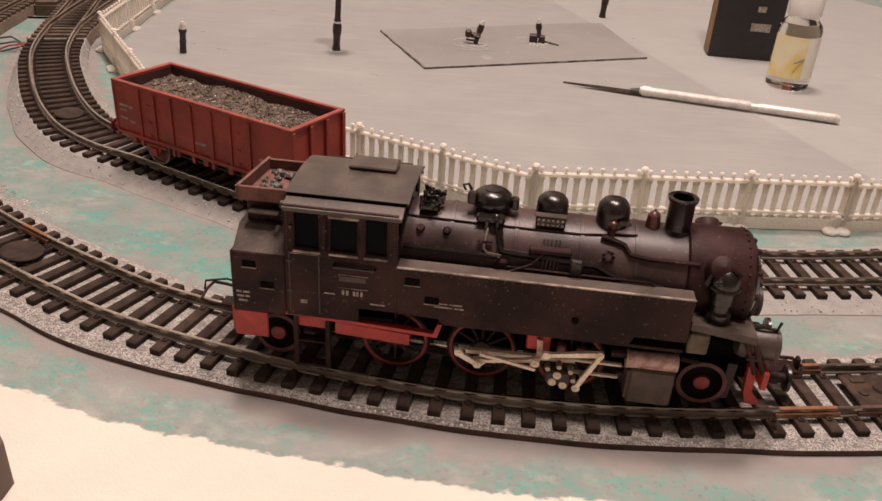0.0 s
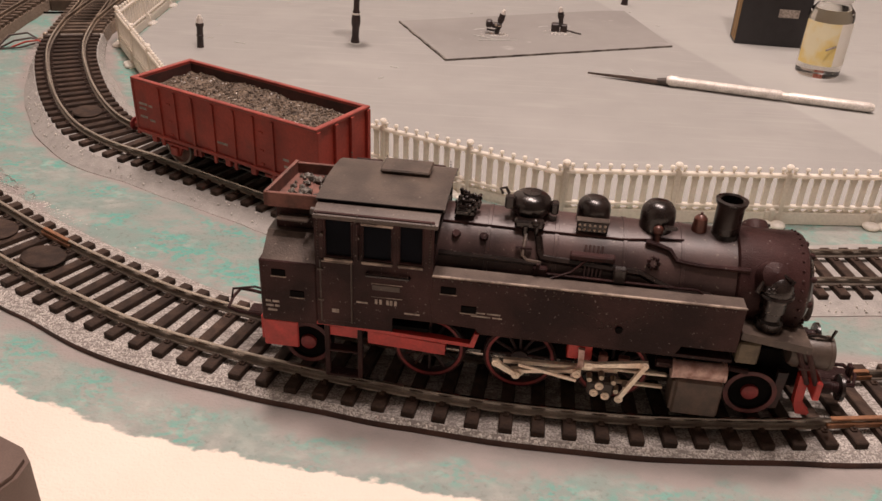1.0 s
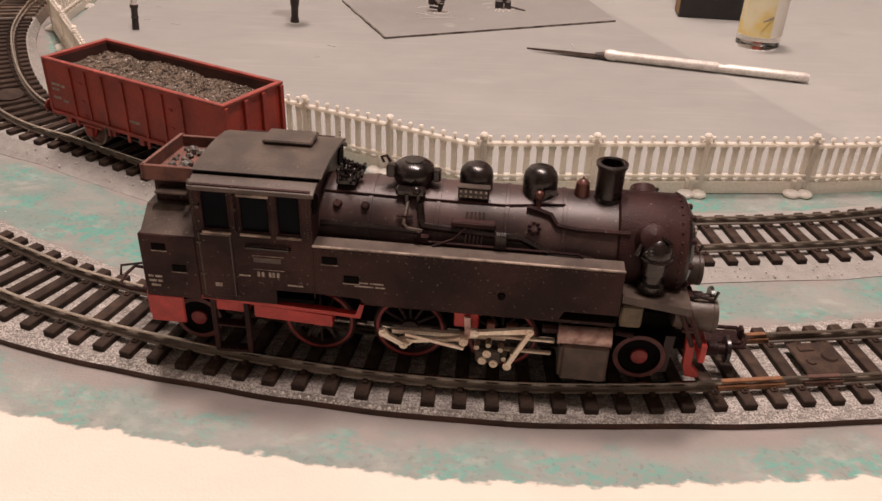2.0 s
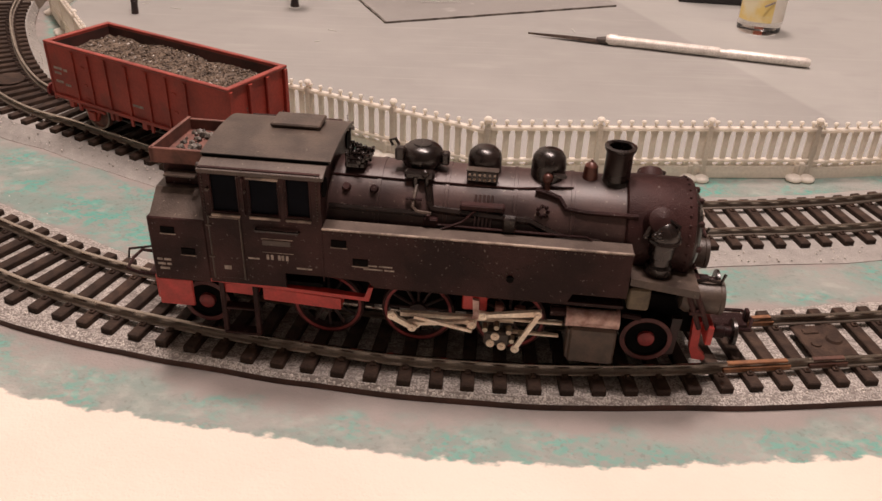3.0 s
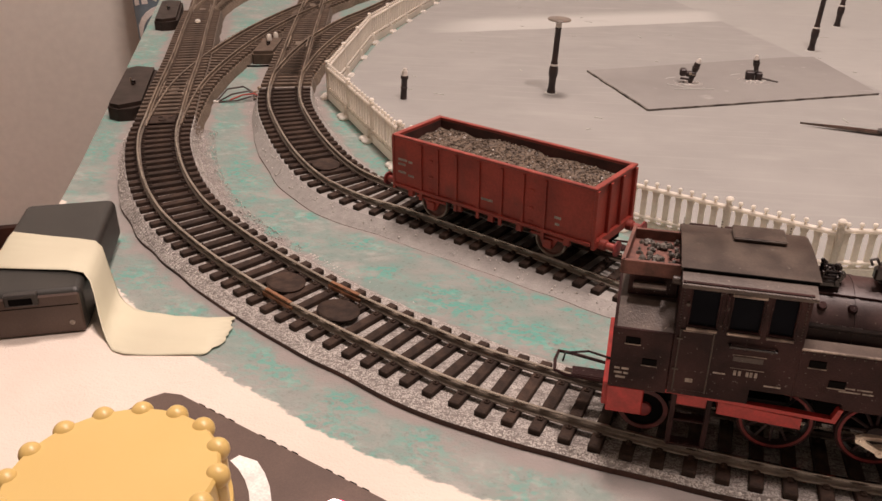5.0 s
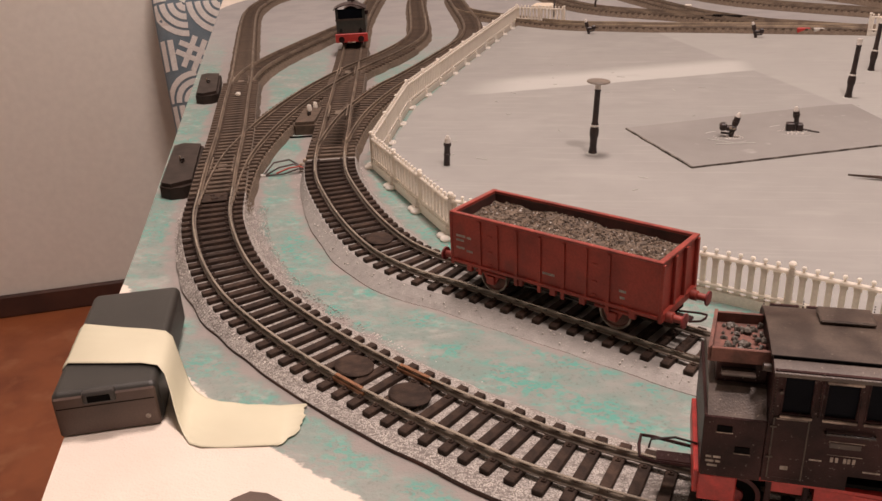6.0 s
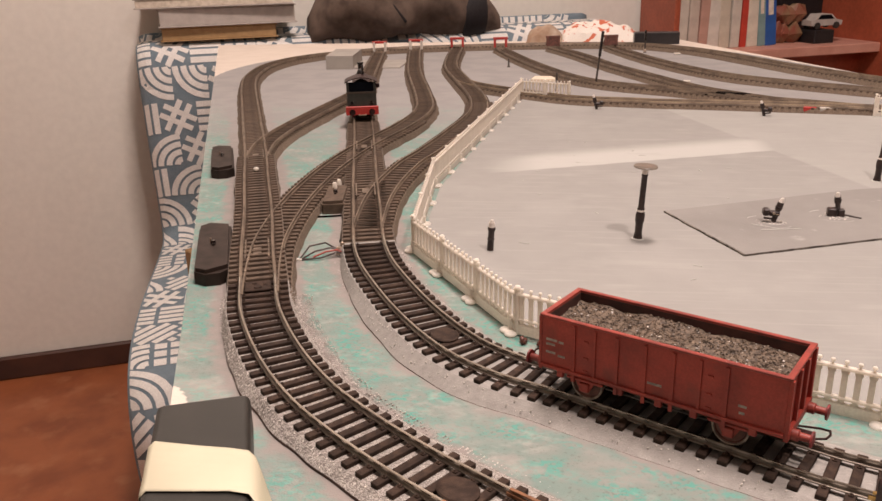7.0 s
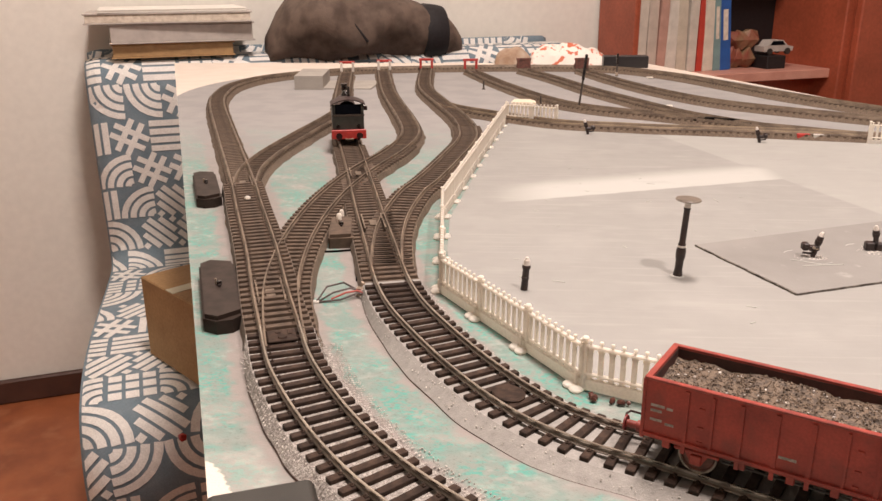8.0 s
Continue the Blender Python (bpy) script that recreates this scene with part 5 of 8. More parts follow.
        part("door_edge", Acc().box(22.4, 22.7, min(side * 16.5, side * 16.9), max(side * 16.5, side * 16.9), 17, 33.2, 0.1).box(29.4, 29.7, min(side * 16.5, side * 16.9), max(side * 16.5, side * 16.9), 17, 33.2, 0.1).box(22.4, 29.7, min(side * 16.5, side * 16.9), max(side * 16.5, side * 16.9), 32.9, 33.2, 0.1), ROOF, c, "worn door edge")
        part("seam", Acc().box(47.4, 47.7, min(side * 16.4, side * 16.62), max(side * 16.4, side * 16.62), 18.4, 31.8, 0.05), BLACK, c)
        for x0, x1, z, h, o in ((30.6, 33.2, 22.7, 0.4, 16.52), (41.5, 45, 21.0, 0.4, 16.52), (25, 26.6, 19.6, 1.0, 16.8)):
            part("lettering_bar", Acc().box(x0, x1, side * o - 0.03, side * o + 0.03, z, z + h), FADED, c, "faded lettering bar")
        part("cab_upright_rail", Acc().tube([(31.1, side * 16.6, 34), (31.1, side * 17.2, 34.6), (31.1, side * 17.2, 42.4), (31.1, side * 16.6, 43)], 0.25, 5), BLACK, c)
    wall_f = Acc().prism([(-16.2, 31.8), (16.2, 31.8), (16.2, 42.0), (12, 44.4), (0, 45.9), (-10, 45.4), (-16.2, 44.3)], 46.6, 47.4, "x")
    part("cab_front", wall_f, BLACK, L)
    part("cab_back", Acc().prism([(-16.2, 16), (16.2, 16), (16.2, 42.0), (12, 44.4), (0, 45.9), (-10, 45.4), (-16.2, 44.3)], 21.3, 22.1, "x"), BLACK, L)
    # cab floor and backhead near-black, with the shade put into their colour
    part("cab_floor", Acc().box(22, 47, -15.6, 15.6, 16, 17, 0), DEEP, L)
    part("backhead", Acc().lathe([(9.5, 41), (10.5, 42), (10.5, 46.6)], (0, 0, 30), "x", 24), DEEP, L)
    for side in (-1, 1):
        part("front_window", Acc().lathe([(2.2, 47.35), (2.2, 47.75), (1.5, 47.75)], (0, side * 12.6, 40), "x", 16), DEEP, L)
    arch = [(-17.0, 44.9), (-14.0, 45.8), (-9.0, 46.4), (-4.0, 46.75), (0, 46.8), (4.0, 46.7), (9.0, 46.2), (12.0, 45.3), (15.0, 43.9), (17.0, 42.6)]
    arch = [(y, z - 0.7 - 0.02 * max(0, y)) for y, z in arch]
    r = part("roof", Acc().prism(arch + [(y, z - 0.8) for y, z in reversed(arch)], 21.4, 48.4, "x"), DUSTLIT, L, "dusty brown arched cab roof, lightened as if lit")
    sheet = [(-12.6, arch[1][1] + 0.95)] + [(y, z + 0.75) for y, z in arch[2:8]]
    part("roof_sheet", Acc().prism(sheet + [(y, z - 0.65) for y, z in reversed(sheet)], 21.0, 49.2, "x"), ROOF, r, "dark grey upper roof sheet")
    # dark strip painted in as the shadow under the roof sheet
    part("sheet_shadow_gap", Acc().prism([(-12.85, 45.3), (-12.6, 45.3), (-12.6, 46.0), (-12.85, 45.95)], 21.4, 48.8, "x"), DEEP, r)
    part("roof_hatch", Acc().box(32.3, 43.8, 1.2, 8.4, 47.0, 47.9, 0.3).box(32.7, 43.4, 1.6, 8.0, 45.9, 47.1, 0.1), ROOF, r, "sliding roof hatch")
    seam = Acc()
    for k in range(38):
        seam.ball((21.8 + k * 0.7, -17.0, 44.25), 0.18, 4)
    tagged(part("rivet_line", seam, ROOF, r), kind="stuff")
    # bunker
    b = part("bunker", Acc().box(8.3, 21.4, -16.5, 16.5, 15.2, 31.5, 0.3), BLACK, L, "black rear water tank and bunker")
    for side in (-1, 1):
        for s, z in ((11.2, 27.6), (15.3, 22.4)):
            # flush near-black plate, its colour doing the shade of a hollow
            part("step_recess", Acc().box(s, s + 3.2, side * 16.5 - 0.2, side * 16.5 + 0.2, z, z + 1.7, 0.1), DEEP, b, "near-black plate painting the shade of a step recess")
            part("recess_lip", Acc().box(s - 0.2, s + 3.4, min(side * 16.45, side * 16.75), max(side * 16.45, side * 16.75), z - 0.25, z, 0.05), WORNGLINT, b)
        for x0, x1, z in ((9.4, 10.6, 20.4), (11, 12.6, 20.4), (9.4, 11.2, 19.2), (11.5, 12.6, 19.2), (9.8, 12.0, 18.0)):
            part("lettering_bar", Acc().box(x0, x1, side * 16.53 - 0.03, side * 16.53 + 0.03, z, z + 0.55), FADED, b, "faded lettering bar")
    part("bunker_slope", Acc().prism([(-16.3, 31.4), (16.3, 31.4), (10.6, 36), (-10.6, 36)], 9.0, 21.2, "x"), DUSTLIT, b, "dusty sloping bunker top, lightened as if lit")
    part("coal_box", Acc().box(10.4, 21.2, -8.8, 8.8, 35.5, 41.4, 0.2), BLACK, L)
    part("lamp_step", Acc().box(11.4, 18.6, -11.6, -8.6, 39.0, 39.5, 0.12), ROOF, L)
    part("lamp_socket", Acc().cyl((19.6, -12.2, 42.6), (21.6, -12.2, 42.4), 0.9, 1.0, 12), ROOF, L, "pale worn lamp socket")
    rim = Acc()
    rim.box(8.4, 21.3, -9.8, -9.0, 41.6, 44.9, 0.15).box(10.4, 21.3, 7.8, 8.6, 41.6, 44.6, 0.15)
    rim.prism([(8.2, -9.8), (9.0, -9.8), (11.0, 8.6), (10.2, 8.6)], 41.6, 44.9)
    rim.prism([(8.6, -9.4), (21.2, -9.4), (21.2, 8.2), (10.6, 8.2)], 41.2, 42.0)
    part("bunker_rim", rim, RUST, L, "rusty brown bunker rim")
    coal = Acc()
    rnd = random.Random(5)
    for k in range(70):
        x = rnd.uniform(12.0, 20.8)
        coal.lump((x, rnd.uniform(-8.0, 6.8), 42.0 + rnd.uniform(0, 0.14) * (x - 10)), rnd.uniform(0.35, 1.1), k)
    tagged(part("coal", coal, COAL, L, "heap of broken coal", sharp=0), kind="stuff")
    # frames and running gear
    # frame near-black, so that its colour holds the shade below the tanks
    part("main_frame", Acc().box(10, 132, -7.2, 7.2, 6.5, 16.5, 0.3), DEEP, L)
    part("footplate", Acc().box(58, 114, -15.8, 15.8, 17.2, 18.1, 0.1), BLACK, L)
    for side in (-1, 1):
        part("rear_frame_plate", Acc().box(8.3, 16.6, min(side * 15.6, side * 16.3), max(side * 15.6, side * 16.3), 8.0, 15.4, 0.3), RED, L, "red rear frame plate")
        part("running_board", Acc().prism([(16.6, 15.4), (22.5, 15.6), (57.6, 13.8), (58.6, 17.6), (57.6, 17.6), (56.6, 14.8), (22.5, 16.5), (16.6, 16.2)], side * 14.8, side * 16.4, "y"), RED, L, "red edge of the running board")
        part("ash_pan", Acc().prism([(24, 14.8), (31.5, 14.6), (31.5, 12.2), (24, 12.4)], side * 12.5, side * 15.6, "y").prism([(33, 14.6), (51, 13.4), (51, 10.4), (33, 11.4)], side * 12.2, side * 15.8, "y"), RED, L, "red plastic frame part")
        st = part("cab_steps", Acc().box(22.8, 24.0, min(side * 15, side * 16.2), max(side * 15, side * 16.2), 1.2, 15.6, 0.15).box(30.6, 31.8, min(side * 15, side * 16.2), max(side * 15, side * 16.2), 1.2, 15.4, 0.15), BLACK, L, "black ladder steps below the cab")
        part("step_tread", Acc().box(23, 31.6, min(side * 13.5, side * 16.4), max(side * 13.5, side * 16.4), 1.0, 1.7, 0.15).box(23, 31.6, min(side * 13.5, side * 16.2), max(side * 13.5, side * 16.2), 8.0, 8.6, 0.15), BLACK, st)
        for s in (46.8, 68.2, 89.6):
            spoked_wheel(L, s, side, 8.7, 8.4, s < 50)
        disc_wheel(L, 121.3, side, 6.2, 6.1)
        disc_wheel(L, 17.2, side, 6.0, 5.9)
        y = side * 13.2
        yy = lambda w: (min(y, y + side * w), max(y, y + side * w))
        lo, hi = yy(1.1)
        part("coupling_rod", Acc().prism([(64.5, 9.1), (90.5, 9.8), (90.5, 10.8), (64.5, 10.1)], lo - 0.8 * (side > 0) + 0, hi - 0.8 * (side > 0), "y"), PALE, L, "pale metal coupling rod")
        part("connecting_rod", Acc().prism([(66.4, 7.7), (68.9, 7.7), (69.6, 8.5), (79.4, 9.95), (80.2, 9.6), (82.2, 9.8), (82.2, 11.2), (80.2, 11.2), (79.4, 10.75), (69.4, 9.3), (68.4, 9.5), (66.4, 9.2)], side * 15.4, side * 16.5, "y"), PALE, L, "pale metal connecting rod")
        part("eccentric_crank", Acc().prism([(62.0, 11.8), (63.2, 10.0), (67.0, 8.0), (68.2, 7.4), (68.9, 8.6), (67.6, 9.1), (64.4, 10.8), (63.4, 12.4)], side * 16.6, side * 17.5, "y"), PALE, L, "pale metal crank")
        part("radius_rod", Acc().prism([(82.6, 12.5), (85, 12.8), (94.6, 14.0), (96.4, 14.0), (96.4, 15.5), (94.6, 15.4), (85, 13.7), (82.6, 13.9)], side * 16.2, side * 17.2, "y"), PALE, L, "pale metal valve rod")
        part("combination_lever", Acc().prism([(90.7, 5.2), (91.7, 4.9), (96.2, 14.4), (95.3, 14.9)], side * 16.9, side * 17.8, "y"), PALE, L, "pale slanting lever")
        bl = part("crosshead", Acc().box(84, 90, min(side * 14.5, side * 17.2), max(side * 14.5, side * 17.2), 5.0, 8.8, 0.5), GREYBLOCK, L, "metal crosshead with bolts")
        for s, z in ((81.2, 10.6), (67.6, 8.4), (63.0, 11.2), (83.6, 13.2), (95.6, 14.9), (85.6, 6.0), (88.2, 5.4), (91.3, 5.0), (86.6, 8.0)):
            part("pin", Acc().lathe([(0.1, 0), (0.95, 0), (1.0, side * 0.45), (0.75, side * 0.6), (0.45, side * 0.55), (0.4, side * 0.95), (0.1, side * 1.0)], (s, side * 17.2, z), "y", 12), PALE, bl)
        part("slide_bar", Acc().box(86, 101.5, min(side * 13.4, side * 14.6), max(side * 13.4, side * 14.6), 10.4, 11.1, 0.2).box(86, 101, min(side * 13.4, side * 14.6), max(side * 13.4, side * 14.6), 7.0, 7.6, 0.2), PALE, L, "pale slide bars")
        part("expansion_link", Acc().prism([(80.0, 8.6), (81.4, 8.4), (82.6, 12.0), (82.4, 16.2), (81.0, 16.4), (81.3, 12.2)], side * 15.0, side * 15.9, "y"), PINKWORN, L, "worn curved expansion link")
        part("return_rod", Acc().prism([(68.0, 11.2), (81.2, 8.6), (81.4, 9.3), (68.2, 11.9)], side * 17.3, side * 17.8, "y"), PALE, L, "thin pale return rod")
        for x_, z_ in ((84.2, 9.6), (86.8, 10.4), (89.6, 9.4), (92.4, 8.2), (90.4, 7.0)):
            part("pin", Acc().cyl((x_, side * 15.6, z_), (x_, side * 17.6, z_), 0.75, 0.6, 10), STEEL, L)
        part("link_bracket", Acc().box(78.6, 84.2, min(side * 11, side * 14.6), max(side * 11, side * 14.6), 12.6, 18.0, 0.3), RED, L, "red link bracket")
        part("gear_bits", Acc().box(86, 88, min(side * 12, side * 14), max(side * 12, side * 14), 11.4, 14, 0.3).box(90.5, 93, min(side * 12, side * 14), max(side * 12, side * 14), 11.6, 13.6, 0.3), RUST, L)
        part("cylinder_block", Acc().box(103.2, 113.6, min(side * 10, side * 16.8), max(side * 10, side * 16.8), 2.2, 11.8, 0.5).box(102.6, 103.4, min(side * 10.6, side * 16.2), max(side * 10.6, side * 16.2), 3, 11, 0.2), BLOCKB, L, "rusty brown cylinder block")
        part("valve_chest", Acc().cyl((102.2, side * 14.4, 13.3), (113.6, side * 14.4, 13.5), 2.0, n=16).cyl((102.0, side * 14.4, 13.3), (102.6, side * 14.4, 13.3), 2.3, n=16).cyl((113.2, side * 14.4, 13.5), (113.8, side * 14.4, 13.5), 2.3, n=16).box(102.6, 113.4, min(side * 12, side * 16.0), max(side * 12, side * 16.0), 11.6, 13.0, 0.2), PINKWORN, L, "pale worn valve cylinder")
        part("piston_rod", Acc().cyl((98.5, side * 14, 14.2), (102.4, side * 14, 14.2), 1.2, n=10).cyl((114.5, side * 14, 14.6), (118.5, side * 14, 14.2), 0.7, n=8), BLACK, L)
        part("front_platform", Acc().prism([(114.4, 24.4), (129.2, 22.4), (129.2, 24.2), (114.4, 26.2)], side * 6.5, side * 17.0, "y"), ROOF, L, "dusty front platform")
        part("frame_cover", Acc().box(114.8, 119.5, min(side * 11, side * 15.4), max(side * 11, side * 15.4), 17, 22.6, 0.4), OLIVE, L, "dusty brown frame cover")
        pump = part("air_pump", Acc().lathe([(2.6, 25.4), (2.9, 26), (2.9, 27.6), (2.2, 28.2), (2.2, 29.8), (2.7, 30.2), (2.7, 33.6), (2.1, 34.2), (2.1, 35.4), (0.2, 36)], (120.4, side * 12.6, 0), "z", 18), GLOSS, L, "black air pump on the platform")
        pb = Acc()
        for k in range(8):
            pb.ball((120.4 + 2.2 * math.cos(k), side * 12.6 + 2 * math.sin(k * 1.3), 35.2 + 0.4 * (k % 3)), 0.75, 5)
        pb.tube([(121.6, side * 13.4, 35), (123, side * 13, 37.4), (121, side * 12, 38.2), (117.6, side * 12.2, 37.0), (116.4, side * 12.8, 34)], 0.6)
        tagged(part("pump_fitting", pb, GLOSS, pump), kind="stuff")
        lamp = part("headlamp", Acc().lathe([(0.2, 126.6), (3.1, 127.0), (3.8, 128.2), (3.8, 135), (3.95, 135.2), (3.95, 136.0), (3.5, 136.2), (3.1, 136.2), (3.0, 135.0), (0.2, 134.8)], (0, side * 9.8, 18.6), "x", 24), ROOF, L, "large round headlamp housing")
        part("lens", Acc().lathe([(0.1, 135.9), (1.8, 135.6), (2.9, 135.1)], (0, side * 9.8, 18.6), "x", 20), DULLRED, lamp, "dull red lens")
        part("lamp_bracket", Acc().tube([(128, side * 10, 22.2), (132, side * 10.4, 23.4), (135, side * 10.4, 22.8), (135.6, side * 10.4, 25)], 0.4), GLOSS, lamp)
        part("guard_iron", Acc().prism([(131.2, 12), (133.2, 12), (133.4, 4.6), (135.6, 2.0), (135.2, 1.2), (132.6, 1.4), (131.6, 4)], side * 8.4, side * 10.4, "y"), RED, L, "red guard iron")
        part("inner_guard", Acc().prism([(126.4, 12.4), (128.6, 12.4), (128.0, 2.4), (126.2, 2.0)], side * 9.2, side * 10.6, "y"), WHEELDARK, L)
        part("platform_strut", Acc().cyl((127.2, side * 14.6, 22.6), (131.6, side * 13.8, 12.6), 0.6, n=8).cyl((129.2, side * 14.8, 22.4), (133.4, side * 14, 12.8), 0.6, n=8).box(128.6, 132, min(side * 13.6, side * 14.8), max(side * 13.6, side * 14.8), 16.6, 17.4, 0.1), BLACK, L)
        bf = part("buffer", Acc().lathe([(2.4, 134.6), (2.4, 135.4), (1.7, 135.6), (1.7, 138), (1.3, 138.2), (1.3, 140.0)], (0, side * 10.4, 10.0), "x", 16), BLACK, L)
        part("buffer_head", Acc().lathe([(0.2, 139.6), (3.1, 139.8), (3.2, 140.5), (2.2, 140.9), (0.2, 141.0)], (0, side * 10.4, 10.0), "x", 20), GLOSS, bf)
    part("front_beam", Acc().box(133.4, 134.8, -14.8, 14.8, 8.8, 13.6, 0.2), RED, L, "bright red buffer beam")
    part("rear_beam", Acc().box(7.2, 8.5, -14.8, 14.8, 8.6, 15.0, 0.2), RED, L, "bright red buffer beam")
    part("front_deck", Acc().box(128, 134.4, -8, 8, 13.8, 14.8, 0.2), BLACK, L)
    part("front_coupling", Acc().box(134, 146, -2.6, 2.6, 5.6, 6.6, 0.2).tube([(140, -4, 6.2), (146, -4, 6.4), (147.5, 0, 6.6), (146, 4, 6.4), (140, 4, 6.2)], 0.5).box(145.4, 146.4, -1, 1, 4, 9.4, 0.2), BLACK, L, "black loop coupling")
    part("rear_coupling", Acc().tube([(8, -4, 7.4), (-2, -5, 8.4), (-5, -4.4, 9.0), (-5.4, 0, 9.2), (-5, 4.4, 9.0), (-2, 5, 8.4), (8, 4, 7.4)], 0.45).box(-1, 8, -2, 2, 5.6, 6.8, 0.2), BLACK, L, "black loop coupling")
    part("rear_hose", Acc().tube([(8.2, -5, 15.2), (3, -6, 17), (-2.5, -6.4, 16), (-3, -6.4, 13.4)], 0.3, 5), BLACK, L)
    return L


build_loco()


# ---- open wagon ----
# Wagon red darkened to paint in the shade on the inner faces
INNERRED = mat("shaded_red_brown", (0.075, 0.024, 0.019), (0.04, 0.016, 0.013), 0.7, scale=120)
def build_wagon():
    W = thing("open_goods_wagon", (-0.0572, 0.3205, 0.0098), -29.0, "oxide red open wagon loaded with coal on the inner track", "goods wagon")
    hx, hy, z0, z1 = 42.3, 13.9, 10.2, 30.0
    for side in (-1, 1):
        w = part("side_wall", Acc().box(-hx, hx, min(side * hy, side * (hy - 1.2)), max(side * hy, side * (hy - 1.2)), z0, z1, 0.1), WAGON, W, "weathered red planked side")
        for k, x in enumerate((-29.5, -21.5, -13.2, -3.2, 6.5, 15.5, 24.0)):
            wide = 1.3 if k in (0, 2, 3, 4, 6) else 0.9
            part("stanchion", Acc().prism([(x - wide / 2, z1 - 1.4), (x + wide / 2, z1 - 1.4), (x + wide / 2, 7.2 if wide > 1 else z0), (x - wide / 2, 7.2 if wide > 1 else z0)], side * hy, side * (hy + 0.55), "y"), WAGON, w)
        for x in (-24.8, 18.8):
            part("door_hinge", Acc().box(x - 0.9, x + 0.9, min(side * hy, side * (hy + 0.35)), max(side * hy, side * (hy + 0.35)), 17, 17.8, 0.1).box(x - 0.9, x + 0.9, min(side * hy, side * (hy + 0.35)), max(side * hy, side * (hy + 0.35)), 23.4, 24.2, 0.1).box(x - 0.9, x + 0.9, min(side * hy, side * (hy + 0.35)), max(side * hy, side * (hy + 0.35)), 12, 12.8, 0.1), WAGON, w)
        part("sole_bar", Acc().box(-hx, hx, min(side * (hy - 0.2), side * (hy + 0.9)), max(side * (hy - 0.2), side * (hy + 0.9)), 9.9, 11.2, 0.15), WAGON, w)
        part("rim", Acc().box(-hx - 0.7, hx + 0.7, min(side * (hy - 1.25), side * (hy + 0.5)), max(side * (hy - 1.25), side * (hy + 0.5)), z1 - 0.5, z1 + 0.45, 0.2), WAGONRIM, w, "brighter red rim")
        if side < 0:
            for x0, x1, z in ((-40.6, -36.2, 20.6), (-35.6, -33.6, 20.4), (-40.6, -37.0, 18.8), (-40.6, -36.8, 15.6), (-35.8, -33.0, 15.0), (-2.0, 3.0, 14.8), (28.0, 30.6, 16.0), (28.4, 30.2, 13.6)):
                part("lettering_bar", Acc().box(x0, x1, side * hy - 0.05, side * hy + 0.02, z, z + 0.9), FADED, w, "faded white lettering bar")
        # axle guards and wheels
        for x in (-25.5, 25.5):
            part("axle_guard", Acc().prism([(x - 5, 10), (x + 5, 10), (x + 1.6, 3.6), (x - 1.6, 3.6)], side * 11.6, side * 12.6, "y").box(x - 1.8, x + 1.8, min(side * 12, side * 13.6), max(side * 12, side * 13.6), 3.8, 7.2, 0.3).box(x - 7, x + 7, min(side * 12.4, side * 13.2), max(side * 12.4, side * 13.2), 7.4, 8.6, 0.3), WAGON, W, "red axle guard")
            y = side * 9.6
            wh = part("wheel", Acc().lathe([(0.2, -0.9), (5.9, -0.9), (6.1, 0), (5.9, 1.0), (5.2, 1.0), (4.9, 0.5), (1.6, 0.5), (1.2, 0.9), (0.2, 0.9)] if side > 0 else [(0.2, 0.9), (5.9, 0.9), (6.1, 0), (5.9, -1.0), (5.2, -1.0), (4.9, -0.5), (1.6, -0.5), (1.2, -0.9), (0.2, -0.9)], (x, y, 5.9), "y", 28), RUST, W, "dusty red-brown wheel")
            part("tyre", Acc().lathe([(5.45, 0), (6.05, 0), (6.05, side * 0.5), (5.45, side * 0.5)], (x, y + side * 0.9, 5.9), "y", 28, ring=True), WORNGLINT, wh, "worn metal tyre")
        for x in (-35, -12, 2, 14, 33):
            part("bracket", Acc().box(x - 1.2, x + 1.2, min(side * 12.2, side * 13.8), max(side * 12.2, side * 13.8), 7.0, 9.8, 0.2), WAGON, W)
        part("brake_rod", Acc().cyl((-18, side * 11, 6.4), (18, side * 11, 6.4), 0.4, n=6), GREYBLOCK, W)
    for side in (-1, 1):
        w = part("end_wall", Acc().box(min(side * hx, side * (hx - 1.2)), max(side * hx, side * (hx - 1.2)), -hy + 1.2, hy - 1.2, z0, z1, 0.1), WAGON, W, "weathered red end wall")
        for y in (-hy + 0.6, -4.2, 4.2, hy - 0.6):
            part("stanchion", Acc().box(min(side * hx, side * (hx + 1.2)), max(side * hx, side * (hx + 1.2)), y - 0.8, y + 0.8, 8.6, z1 - 0.6, 0.15), WAGON, w)
        part("rim", Acc().box(min(side * (hx - 1.25), side * (hx + 0.8)), max(side * (hx - 1.25), side * (hx + 0.8)), -hy - 0.5, hy + 0.5, z1 - 0.45, z1 + 0.5, 0.2), WAGONRIM, w, "brighter red rim")
        part("end_beam", Acc().box(min(side * hx, side * (hx + 1.4)), max(side * hx, side * (hx + 1.4)), -hy, hy, 8.6, 11.6, 0.2), WAGON, w)
        for s in (-1, 1):
            b = part("buffer", Acc().lathe([(1.9, 0), (1.9, side * 2.2), (1.3, side * 2.6), (1.3, side * 5.8)], (side * (hx + 1.2), s * 9.6, 9.6), "x", 14), WAGONRIM, W, "red buffer")
            part("buffer_head", Acc().lathe([(0.2, side * 5.6), (2.6, side * 5.8), (2.7, side * 6.4), (0.2, side * 6.9)], (side * (hx + 1.2), s * 9.6, 9.6), "x", 16), DULLRED, b)
